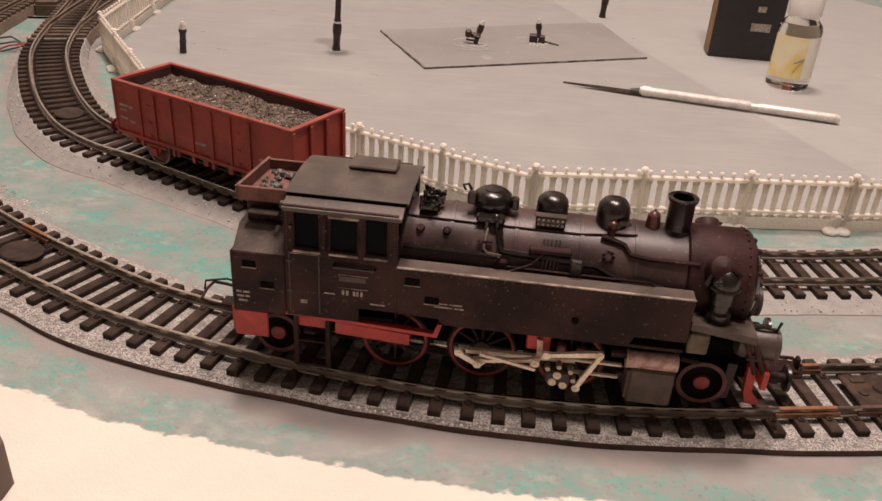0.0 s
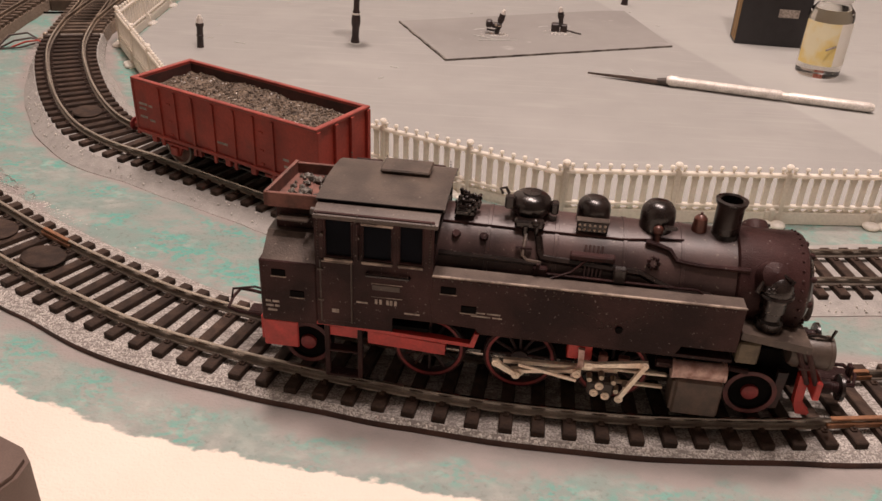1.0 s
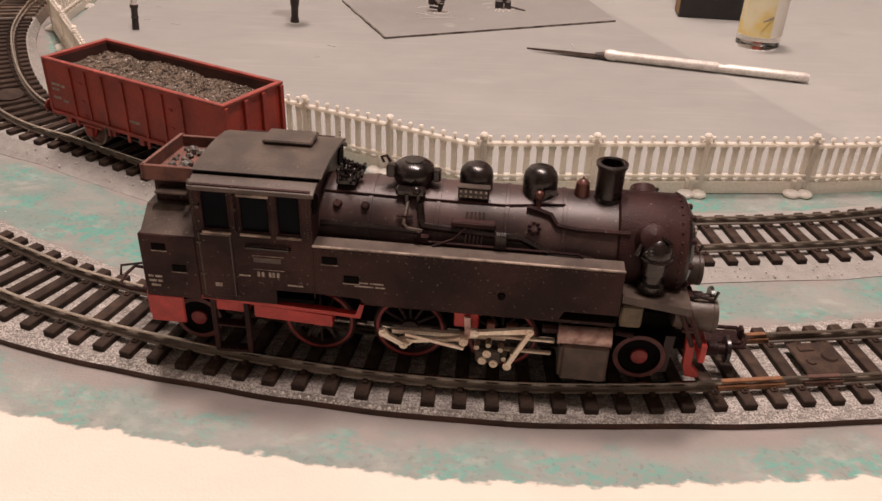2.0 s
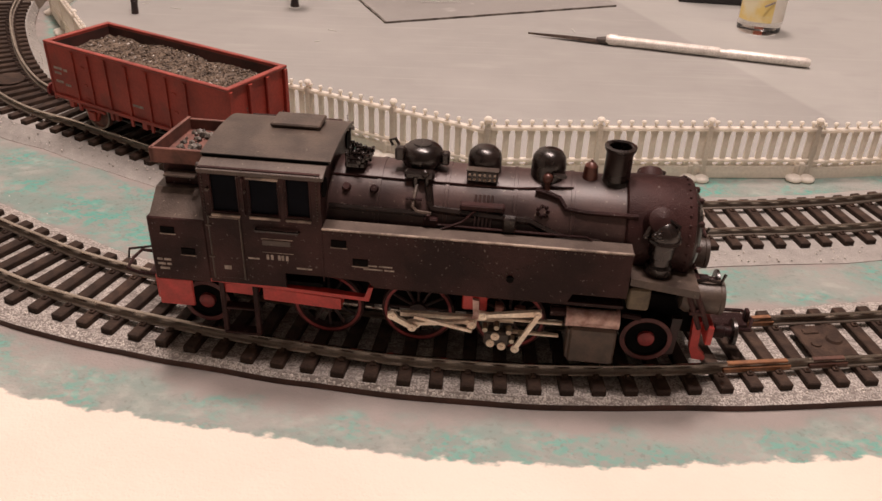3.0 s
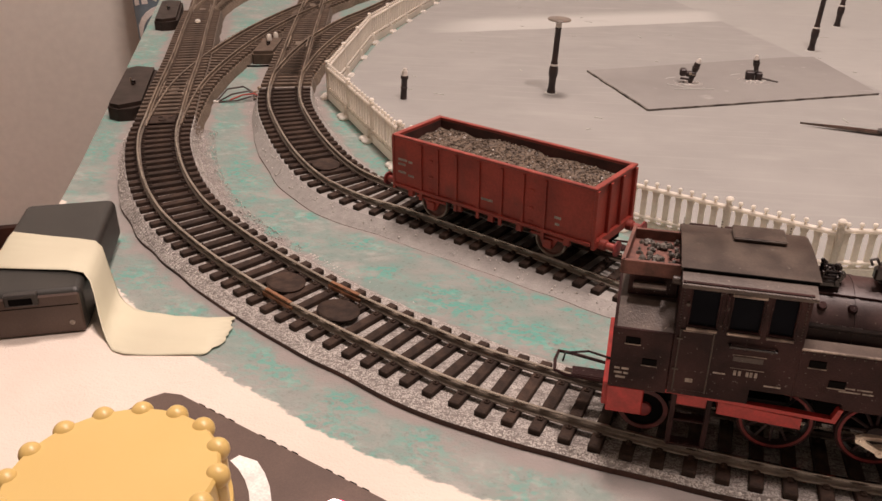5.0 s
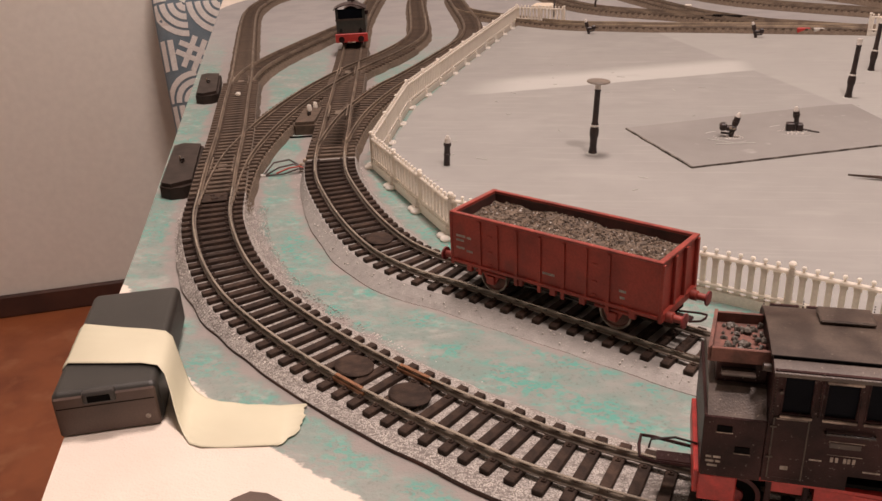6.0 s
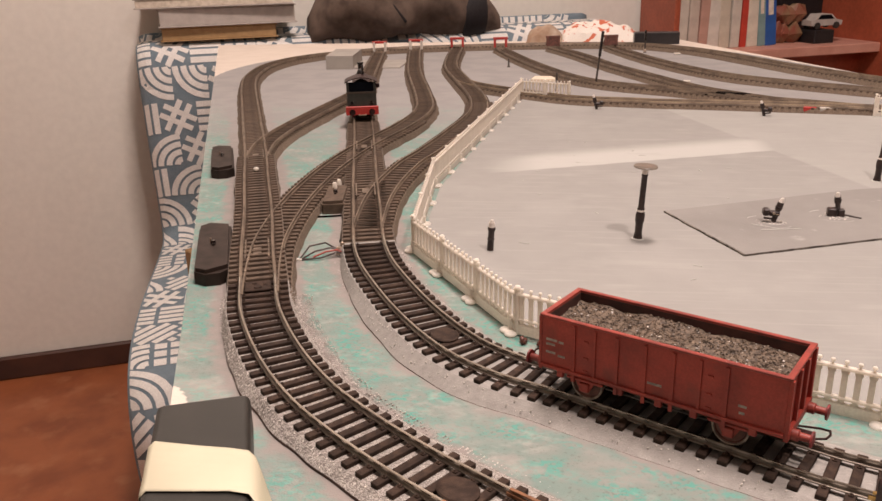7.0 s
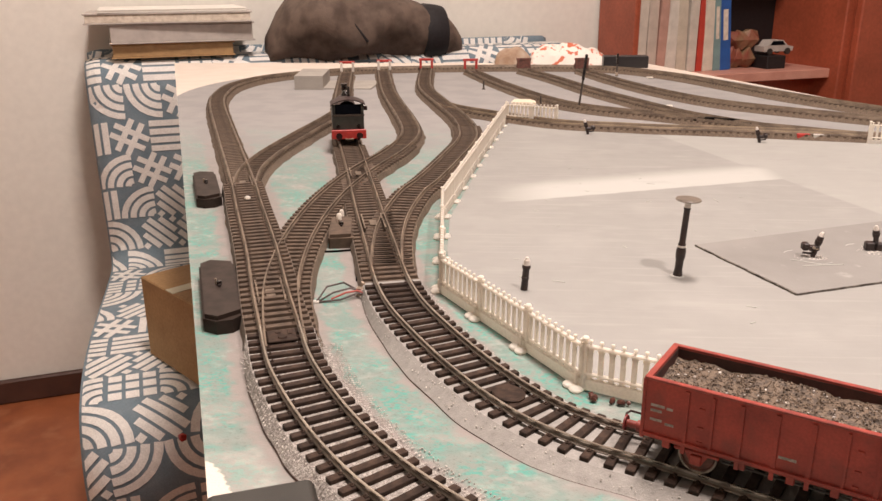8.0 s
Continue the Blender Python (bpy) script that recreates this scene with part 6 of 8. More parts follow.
        part("coupling", Acc().tube([(side * hx, -3, 5.6), (side * (hx + 7), -3.6, 6.6), (side * (hx + 10), -2.6, 7.2), (side * (hx + 10.6), 0, 7.3), (side * (hx + 10), 2.6, 7.2), (side * (hx + 7), 3.6, 6.6), (side * hx, 3, 5.6)], 0.4).box(min(side * (hx - 6), side * (hx + 6)), max(side * (hx - 6), side * (hx + 6)), -1.6, 1.6, 4.8, 6.0, 0.2), BLACK, W, "black loop coupling")
    # thin dark sheets added inside the walls to carry their shade
    shade_lining = Acc()
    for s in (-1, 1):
        shade_lining.box(-hx + 1.3, hx - 1.3, min(s * (hy - 1.22), s * (hy - 1.42)), max(s * (hy - 1.22), s * (hy - 1.42)), 22, z1 - 0.6).box(min(s * (hx - 1.22), s * (hx - 1.42)), max(s * (hx - 1.22), s * (hx - 1.42)), -hy + 1.45, hy - 1.45, 22, z1 - 0.6)
    part("shade_lining", shade_lining, INNERRED, W, "red-brown inner faces painted dark as if in shade")
    # floor and underframe near-black, with shade put into the colour
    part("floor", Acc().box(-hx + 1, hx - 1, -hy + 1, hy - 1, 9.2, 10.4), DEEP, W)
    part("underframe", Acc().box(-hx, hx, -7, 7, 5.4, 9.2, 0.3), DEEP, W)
    for x in (-25.5, 25.5):
        part("axle", Acc().cyl((x, -11, 5.9), (x, 11, 5.9), 0.9, n=10), DEEP, W)
    # load: a low heap of coal
    bed = Acc()
    nx, ny = 40, 14
    for i in range(nx + 1):
        for j in range(ny + 1):
            x, y = -hx + 1.3 + (2 * hx - 2.6) * i / nx, -hy + 1.3 + (2 * hy - 2.6) * j / ny
            bed.v.append((x, y, 26.3 + 1.6 * noise.noise(Vector((x * 0.09, y * 0.13, 2))) + 0.9 * noise.noise(Vector((x * 0.5, y * 0.5, 5)))))
    for i in range(nx):
        for j in range(ny):
            a = i * (ny + 1) + j
            bed.f.append((a, a + ny + 1, a + ny + 2, a + 1))
    ld = part("coal_bed", bed, COALW, W, "rough coal load", sharp=0)
    lumps = Acc()
    rnd = random.Random(3)
    for k in range(5200):
        x, y = rnd.uniform(-hx + 1.8, hx - 1.8), rnd.uniform(-hy + 1.8, hy - 1.8)
        z = 26.3 + 1.6 * noise.noise(Vector((x * 0.09, y * 0.13, 2))) + 0.9 * noise.noise(Vector((x * 0.5, y * 0.5, 5)))
        lumps.lump((x, y, z + rnd.uniform(-0.1, 0.22)), rnd.choice((0.14, 0.16, 0.2, 0.24, 0.28, 0.34, 0.5)), k)
    tagged(part("coal_load", lumps, COALW, W, "", sharp=0), kind="stuff")
    # pale lumps that paint the glints of the coal
    flecks = Acc()
    for k in range(130):
        x, y = rnd.uniform(-hx + 2.2, hx - 2.2), rnd.uniform(-hy + 2.2, hy - 2.2)
        z = 26.3 + 1.6 * noise.noise(Vector((x * 0.09, y * 0.13, 2))) + 0.9 * noise.noise(Vector((x * 0.5, y * 0.5, 5)))
        flecks.lump((x, y, z + 0.3), rnd.choice((0.16, 0.22, 0.3, 0.45)), k + 400)
    tagged(part("glint_flecks", flecks, GRAIN, W, "pale bits set in as glints on the coal", sharp=0), kind="stuff")
    return W


build_wagon()


# ---- second engine on the siding ----
def build_small_engine():
    q, h = min(INNER, key=lambda qh: (qh[0] - Vector((-0.287, 0.848, 0))).length)
    turn = math.degrees(math.atan2(h.y, h.x))
    E = thing("small_tank_engine", (q.x, q.y, 0.0098), turn, "small dark green tank engine with red buffer beam on siding", "locomotive")
    part("cab", Acc().box(2, 22, -14.5, 14.5, 11, 26, 0.6).box(2, 4, -14.5, -12, 26, 36, 0.2).box(2, 4, 12, 14.5, 26, 36, 0.2).box(2, 22, -14.5, -13, 26, 36, 0.2).box(2, 22, 13, 14.5, 26, 36, 0.2), LEAFGREEN, E, "dark green-grey cab with an open rear window")
    part("cab_window", Acc().box(3.2, 3.8, -12, 12, 26, 36, 0.1), WINDOW, E, "dark rear window")
    part("sill", Acc().box(1.2, 3, -15, 15, 25.2, 26.8, 0.2), ROOF, E)
    ys = [-16 + 2 * k for k in range(17)]
    part("roof", Acc().prism([(y, 41 - 4.6 * (abs(y) / 16) ** 2) for y in ys] + [(y, 40.2 - 4.6 * (abs(y) / 16) ** 2) for y in reversed(ys)], -1, 25, "x"), BLACK, E, "arched dark roof")
    part("rear_beam", Acc().box(-2, 1, -16, 16, 4.6, 13.0, 0.4), RED, E, "bright red buffer beam")
    for y in (-9.5, 9.5):
        b = part("buffer", Acc().cyl((-8, y, 8.6), (-2, y, 8.6), 1.6, n=12), BLACK, E)
        part("buffer_head", Acc().cyl((-8.6, y, 8.6), (-7.8, y, 8.6), 3, n=16), BLACK, b)
        part("tail_lamp", Acc().cyl((-0.6, y, 16), (2, y, 16), 1.7, n=14), GLOSS, E)
    part("coupling", Acc().tube([(0, -3, 5), (-8, -3.4, 5.6), (-9, 0, 5.8), (-8, 3.4, 5.6), (0, 3, 5)], 0.6), STEEL, E, "steel loop coupling")
    part("tank_body", Acc().box(22, 70, -14, 14, 10, 26, 0.8), LEAFGREEN, E)
    part("boiler", Acc().cyl((22, 0, 27), (74, 0, 27), 9.5, n=24), BLACK, E)
    part("chimney", Acc().lathe([(3.4, 35), (2.8, 37), (2.8, 46), (3.5, 47), (3.4, 48), (0.2, 48)], (64, 0, 0), "z", 18), GLOSS, E)
    part("dome", Acc().lathe([(4, 35), (4, 40), (2.6, 43), (0.2, 44)], (44, 0, 0), "z", 18), GLOSS, E)
    part("whistle", Acc().cyl((22, -2, 40), (22, -2, 50), 1.2, n=8), GLOSS, E)
    part("frame", Acc().box(0, 74, -7, 7, 3, 10, 0.3), DEEP, E)
    part("mirror", Acc().box(4, 5, -18, -14.5, 30, 34, 0.3), BLACK, E)
    for x in (14, 36, 58):
        for y in (-9.6, 9.6):
            part("wheel", Acc().lathe([(0.2, -1), (6.8, -1), (7, 0), (6.8, 1), (0.2, 1)], (x, y, 6.9), "y", 20), DULLRED, E)


build_small_engine()


# ---- buffer stops ----
def buffer_stop(x, y, turn, white, label):
    e = thing("buffer_stop", (x, y, 0.0078), turn, label, "buffer stop", "buffer stops")
    body = WHITEPL if white else (RUST if "yard" in label else RED)
    for s in (-9.6, 9.6):
        part("post", Acc().box(s - 2, s + 2, -3.0, 1.6, 0, 15.5, 0.5), body, e, "white post" if white else "")
        part("brace", Acc().prism([(0, 1), (11, 1), (11, 3), (0, 14)], s - 1.2, s + 1.2, "x"), RUST, e)
    part("beam", Acc().box(-12.5, 12.5, -2.2, 2.2, 13.2, 17.2, 0.5), body if "yard" in label else RED, e, "cross beam")
    if "yard" in label:
        part("filling", Acc().box(-7.8, 7.8, -1.6, 1.2, 0, 13.4, 0.3), RUST, e)


for x, y, t, white, label in ((-0.3995, 1.4687, 5, True, "white buffer stop with a red beam"), (-0.341, 1.495, 5, True, "white buffer stop with a red beam"),
                              (-0.272, 1.52, 5, False, "red buffer stop at a siding's end"), (-0.196, 1.512, 8, False, "red buffer stop at a siding's end"),
                              (-0.106, 1.525, 12, False, "red buffer stop at a yard track's end"), (-0.008, 1.526, 12, False, "red buffer stop at a yard track's end")):
    buffer_stop(x, y, t, white, label)


# ---- turnout motors ----
def motor_box(x, y, turn, length, width, label, high=9.0, plastic=MOTORBOX):
    c = width * 0.3 if plastic is MOTORBOX else 1.2
    e = thing("turnout_motor", (x, y, height_at(y)), turn, label, "turnout motor", "turnout motors")
    l, w = length / 2, width / 2
    part("housing", Acc().prism([(-l + c, -w), (l - c, -w), (l, -w + c), (l, w - c), (l - c, w), (-l + c, w), (-l, w - c), (-l, -w + c)], 0, high * 0.75)
         .prism([(-l + c + 1, -w + 1.4), (l - c - 1, -w + 1.4), (l - 1, w * 0.3), (l - c, w - 1), (-l + c, w - 1), (-l + 1, w * 0.3)], high * 0.75, high), plastic, e, "grey-brown plastic housing")
    part("lever", Acc().cyl((0, 0, high), (0, 0, high + 2.2), 1.3, n=10).box(-3.4, 3.4, -0.7, 0.7, high, high + 1.2, 0.2), GLOSS, e)
    part("pin", Acc().cyl((2, 1.5, high), (2, 1.5, high + 3), 0.5, n=8), STEEL, e)


motor_box(-0.3715, 0.6950, 112, 86, 18, "long grey-brown turnout motor beside the outer track")
motor_box(-0.2900, 0.4800, 111, 86, 19, "long grey-brown turnout motor beside the outer track")
motor_box(-0.2468, 0.589, 99, 42, 15.5, "short brown turnout motor between the tracks", 8.8, SLEEPERB)


for x, y in ((-0.2503, 0.6004), (-0.2523, 0.6193)):
    o = tagged(new("white_peg", mesh_of("white_peg", Acc().lathe([(1.7, 0), (1.7, 3.4), (1.2, 4.2), (0.2, 4.4)], n=12), WHITEPL)), "small white peg on the turnout motor", "peg", "white pegs")
    o.location = (x, y, 0.0088 if y < 0.61 else 0.0)
    o.scale.z = 1.0 if y < 0.61 else 2.4
seam = Acc()
for (ax, ay), (bx, by) in (((-0.2604, 0.5584), (-0.2445, 0.5613)), ((-0.2445, 0.5613), (-0.2331, 0.5650)), ((-0.2331, 0.5650), (-0.2286, 0.5366)), ((-0.2286, 0.5366), (-0.2245, 0.5120))):
    seam.box(0, math.hypot(bx - ax, by - ay), -0.0005, 0.0005, -0.0002, 0.0011, 0, Matrix.Translation((ax, ay, 0)) @ Matrix.Rotation(math.atan2(by - ay, bx - ax), 4, "Z"))
solid("card_seam", seam, DEEP, "dark gap round a card cut-out between the tracks", "seam", sharp=0)
solid("cream_block", Acc().prism([(-0.132, 1.160), (-0.100, 1.157), (-0.101, 1.186), (-0.127, 1.190)], 0.0, 0.0035), CREAM, "small cream card block beside a signal", "block", sharp=30)


def turnout_details():
    """Frog and check rails at the crossings."""
    for line_a, line_b, x, y in ((INNER, LOOPED, -0.2145, 0.60), (INNER, CROSSING, -0.262, 0.735), (OUTER, BRANCH, -0.345, 0.70), (OUTER, CROSSING, -0.262, 0.474)):
        q, h = min(line_a, key=lambda qh: (qh[0] - Vector((x, y, 0))).length)
        a = Acc()
        for s in (-6.4, 6.4):
            a.box(-16, 16, s - 0.5, s + 0.5, -2.4, -0.1, 0.15)
        a.box(-5, 5, -2.4, 2.4, -2.4, -1.4, 0.3)
        ob = tagged(new("check_rail", mesh_of("check_rail", a, RAILDULL)), "dull check rails inside a turnout", "check rail", "check rails")
        ob.matrix_basis = Matrix.Translation((q.x, q.y, 0.0098)) @ Matrix.Rotation(math.atan2(h.y, h.x), 4, "Z")


turnout_details()
tagged(new("white_bead", mesh_of("white_bead", Acc().ball((0, 0, 0), 2.2, 10, 0.7), WHITEPL)), "small white bead lying between the rails", "bead").location = (-0.325, 0.648, 0.010)


# ---- wires beside the inner track ----
def build_wires():
    e = thing("wire_tangle", (-0.228, 0.485, 0.0), 0, "tangle of dark and red wires by the inner track", "wires")
    for k, (m, pts) in enumerate(((WIRE, [(-11, -4, 0.6), (-4, 0, 4), (4, 4, 5), (10, 5, 3), (17, 4, 2)]), (WIRE, [(-11, -5, 0.6), (0, -3, 1.2), (8, 2, 3), (17, 2, 2)]),
                                  (REDWIRE, [(-5, -2, 1), (2, 1, 3.5), (8, 3, 4), (16, 1, 1.6)]), (WIRE, [(-12, -5, 0.6), (-8, 3, 6), (0, 8, 6.5), (8, 6, 3), (15, 5, 2)]))):
        part("wire", Acc().tube(pts, 0.55, 6), m, e)
    part("terminal", Acc().box(7, 13, 4, 7, 0, 5, 0.4).ball((10, 8, 6), 1.4, 6), STEEL, e, "small bright terminal")
    part("bare_end", Acc().box(-15, -10.5, -6, -3.5, 0, 1.2, 0.4), WHITEPL, e, "white plastic wire end")


build_wires()
dirt = Acc()
for k in range(7):
    rnd = random.Random(k)
    dirt.lump((rnd.uniform(-9, 9), rnd.uniform(-2, 2), 1.6), rnd.uniform(1.0, 2.0), k + 50)
tagged(new("debris", mesh_of("debris", dirt, BRASS, sharp=0)), "small brown bits of debris at the fence foot", "debris", kind="stuff").matrix_basis = Matrix.Translation((-0.105, 0.383, 0.0)) @ Matrix.Rotation(-0.45, 4, "Z")


# ---- plaza posts and brackets ----
NECK = mat("bright_bare_metal", (0.80, 0.75, 0.70), (0.62, 0.57, 0.52), 0.4, 0.2, scale=300)
POSTM = mat("red_brown_black_post", (0.016, 0.0085, 0.0075), (0.035, 0.019, 0.016), 0.42, scale=250, bump=0.0001, bump_scale=900)


def lamp_post(x, y, high, lean_x, lean_y, disc, label):
    e = thing("lamp_post", Matrix.Translation((x, y, 0.0012)) @ Matrix.Rotation(radians(lean_y), 4, "Y") @ Matrix.Rotation(radians(lean_x), 4, "X"), 0, label, "lamp post", "plaza posts")
    part("pole", Acc().lathe([(2.7, -0.3), (2.6, 1.0), (2.1, high * 0.10), (2.2, high * 0.22), (2.65, high * 0.27), (2.7, high * 0.36), (2.2, high * 0.39), (2.1, high * 0.44), (1.75, high * 0.47), (1.7, high * 0.90), (1.9, high * 0.91), (1.8, high * 0.93), (0.2, high * 0.94)], n=16), POSTM, e)
    part("ring", Acc().lathe([(2.1, high * 0.395), (2.35, high * 0.40), (2.3, high * 0.42), (2.1, high * 0.425)], n=16, ring=True), SILVER, e, "thin bright ring")
    part("neck", Acc().cyl((0, 0, high * 0.93), (0, 0, high + 1.2), 1.75, n=12), NECK, e, "bright metal neck")
    if disc:
        part("shade", Acc().lathe([(0.2, high + 1.0), (6.6, high + 1.0), (6.9, high + 1.4), (6.4, high + 2.0), (0.2, high + 2.3)], n=26), DISCTAN, e, "brown-grey disc shade")
    part("collar", Acc().lathe([(3.6, -0.2), (3.9, 0.1), (3.2, 0.5)], n=16), CONCRETEL, e)


lamp_post(-0.0488, 0.5265, 42, 0, 3, True, "dark leaning lamp post with a disc shade")
lamp_post(0.1294, 0.6625, 40, 0, 3, False, "dark leaning post without its shade")
lamp_post(0.1690, 0.7510, 40, 0, 3, False, "dark leaning post without its shade")


def short_post(x, y):
    e = thing("short_post", Matrix.Translation((x, y, 0.0012)) @ Matrix.Rotation(radians(4), 4, "Y"), 0, "short dark post with a bright screw on top", "post", "plaza posts")
    part("stub", Acc().lathe([(1.9, -0.3), (1.95, 1), (1.8, 6.0), (2.05, 6.3), (2.05, 7.0), (1.8, 7.3), (1.8, 11.5), (2.3, 12.2), (2.3, 13.2), (2.0, 13.8), (0.2, 13.8)], n=14), POSTM, e)
    part("screw", Acc().cyl((0, 0, 13.6), (0, 0, 16.6), 1.8, 1.6, 12).cyl((0, 0, 16.4), (0, 0, 18.0), 1.3, 0.9, 10), NECK, e, "bright screw end")


short_post(-0.1335, 0.5015)


def plaza_bracket(x, y, turn, cubes=False, scraped=True):
    """A stub with a clamped block: on one the block sits half-way up, on the other two cubes stand at its foot."""
    label = "black clamp with two cubes at its foot and a cable" if cubes else "black clamp with a side block and a bright tip"
    e = thing("plaza_bracket", Matrix.Translation((x, y, 0.0020 if scraped else 0.0012)) @ Matrix.Rotation(radians(turn), 4, "Z") @ Matrix.Scale(0.95, 4), 0, label, "clamp", "plaza clamps")
    if cubes:
        part("stem", Acc().cyl((0.4, 0, 4.6), (-0.2, 0, 9.6), 1.5, 1.6, 12).cyl((-0.2, 0, 9.2), (-0.7, 0, 13.2), 2.1, 2.0, 12).cyl((-0.3, 0, 10.8), (-0.35, 0, 11.3), 2.4, n=12), POSTM, e)
        part("clamp", Acc().box(-6.0, -0.4, -2.6, 2.4, 0.3, 5.7, 0.7).box(0.2, 4.6, -2.2, 2.6, -0.2, 5.2, 0.7).box(-1.2, 1.4, -1.6, 1.6, 3.6, 6.4, 0.4), POSTM, e)
        part("tip", Acc().cyl((-0.7, 0, 13.0), (-0.9, 0, 15.2), 1.6, 1.3, 10).ball((-0.9, 0, 15.4), 1.1, 8), NECK, e, "bright metal tip")
        part("cable", Acc().tube([(4.2, 0.4, 1.2), (7.5, -0.6, 0.9), (11.0, -2.6, 0.6), (14.0, -4.6, 0.5)], 0.65, 6), GREYBLOCK, e, "grey-brown cable end")
    else:
        part("stem", Acc().cyl((0, 0, -0.2), (0.5, 0, 2.4), 1.5, n=10).cyl((0.4, 0, 2.2), (2.2, 0, 8.4), 1.7, 1.6, 12).cyl((2.1, 0, 8.2), (3.5, 0, 13.2), 2.1, 2.0, 12).cyl((2.55, 0, 9.9), (2.7, 0, 10.5), 2.4, n=12), POSTM, e)
        part("clamp", Acc().box(-7.2, -3.0, -2.5, 2.5, 4.6, 9.4, 0.9).box(-3.2, 3.2, -2.0, 2.0, 4.4, 7.6, 0.6).cyl((-6.4, -1, 3.2), (0.4, -1, 2.4), 0.7, n=8), POSTM, e)
        part("screw", Acc().cyl((-0.6, -2.5, 6.6), (-0.6, -1.9, 6.6), 0.9, n=10).box(0.6, 2.6, -2.3, -1.9, 5.4, 6.0, 0.1), STEEL, e, "small bright screw")
        part("tip", Acc().cyl((3.5, 0, 13.0), (4.1, 0, 15.0), 1.6, 1.3, 10).ball((4.2, 0, 15.2), 1.1, 8), NECK, e, "bright metal tip")
    if not scraped:
        return
    rnd = random.Random(int(abs(x) * 9000))
    crumbs = Acc()
    for k in range(70):
        a, r = rnd.uniform(0, 6.28), rnd.uniform(1.2, 6.5) if k % 4 else rnd.uniform(5, 11)
        crumbs.lump((r * math.cos(a), r * 0.8 * math.sin(a) - 0.8, 0.15), rnd.uniform(0.25, 0.8), k)
    tagged(part("paint_crumb", crumbs, NECK, e, "pale crumbs of scraped paint", sharp=0), kind="stuff")
    scrape = Acc()
    for cx, cy, r, a0, a1 in ((0, -4, 11, 3.7, 5.6), (0.4, -1.5, 5.6, 2.6, 6.6), (-4, 3, 12, 1.9, 2.7)):
        scrape.tube([(cx + (r + 0.7 * noise.noise(Vector((a0 + k * 0.9, r, x * 50)))) * math.cos(a0 + (a1 - a0) * k / 11), cy + r * 0.8 * math.sin(a0 + (a1 - a0) * k / 11), 0.0) for k in range(12)], 0.42, 5)
    part("scrape", scrape, CONCRETEL, e, "pale scrape in the paint", sharp=0)


plaza_bracket(0.0350, 0.5600, 0)
plaza_bracket(0.0757, 0.5740, -4, cubes=True)
plaza_bracket(-0.0550, 0.9500, 185, scraped=False)
plaza_bracket(0.1078, 0.9110, 175, scraped=False)

# ---- scalpel, bottle and carton on the plaza ----
def build_scalpel():
    a, b = Vector((0.0844, 0.4873, 0)), Vector((0.2226, 0.4496, 0))
    turn = math.degrees(math.atan2(b.y - a.y, b.x - a.x))
    e = thing("hobby_knife", (a.x, a.y, 0.0016), turn, "slim silver hobby knife lying on the plaza", "knife")
    part("blade", Acc().prism([(0, 0), (38, -1.8), (40, 0.4), (38, 2.4), (20, 2.0)], 0.6, 1.6), BLADE, e, "dark pointed blade")
    part("collar", Acc().cyl((37, 0, 1.6), (44, 0, 2.0), 1.5, 2.4, 12), GREYBLOCK, e)
    part("grip", Acc().lathe([(2.2, 42), (2.9, 44), (2.9, 47), (2.5, 48), (2.5, 99), (2.0, 100)], (0, 0, 2.6), "x", 16), SILVER, e, "bright ribbed grip")
    part("tail", Acc().lathe([(2.0, 100), (1.8, 103), (2.4, 105), (2.4, 142), (1.6, 144), (0.2, 144)], (0, 0, 2.4), "x", 14), SILVER, e)


build_scalpel()


def build_bottle():
    e = thing("glue_bottle", (0.2175, 0.5140, 0.0012), 20, "small clear bottle with a yellow label and white cap", "bottle")
    g = part("glass", Acc().lathe([(0.2, 0.3), (10.8, 0.3), (11.8, 1.4), (12.0, 3.5), (12.0, 33), (11.3, 36), (8.0, 40), (7.4, 41.5), (7.4, 45), (0.2, 45)], n=32), GLASS, e, "clear glass body")
    g.visible_shadow = False
    for name, a0, a1, material, words in (("label_white", -100, 60, LABEL, "white part of the label"), ("label_yellow", -200, -100, LABELY, "yellow part of the label")):
        band = Acc()
        for k in range(17):
            t = radians(a0 + (a1 - a0) * k / 16)
            for r in (12.1, 12.25):
                for z in (7.5, 30.8):
                    band.v.append((r * math.cos(t), r * math.sin(t), z))
        for k in range(16):
            o = 4 * k
            band.f += [(o, o + 4, o + 5, o + 1), (o + 2, o + 3, o + 7, o + 6), (o, o + 2, o + 6, o + 4), (o + 1, o + 5, o + 7, o + 3)]
        band.f += [(0, 1, 3, 2), (64, 66, 67, 65)]
        part(name, band, material, e, words)
    part("label_bars", Acc().box(-4, 2.6, -12.5, -12.0, 18.5, 19.6, 0.1, Matrix.Rotation(radians(-16), 4, "Y")), FADED, e, "dark lettering bar")
    part("cap", Acc().lathe([(8.8, 41), (9.2, 41.6), (9.2, 55), (8.6, 56), (0.2, 56)], n=30), CAP, e, "white screw cap")


build_bottle()


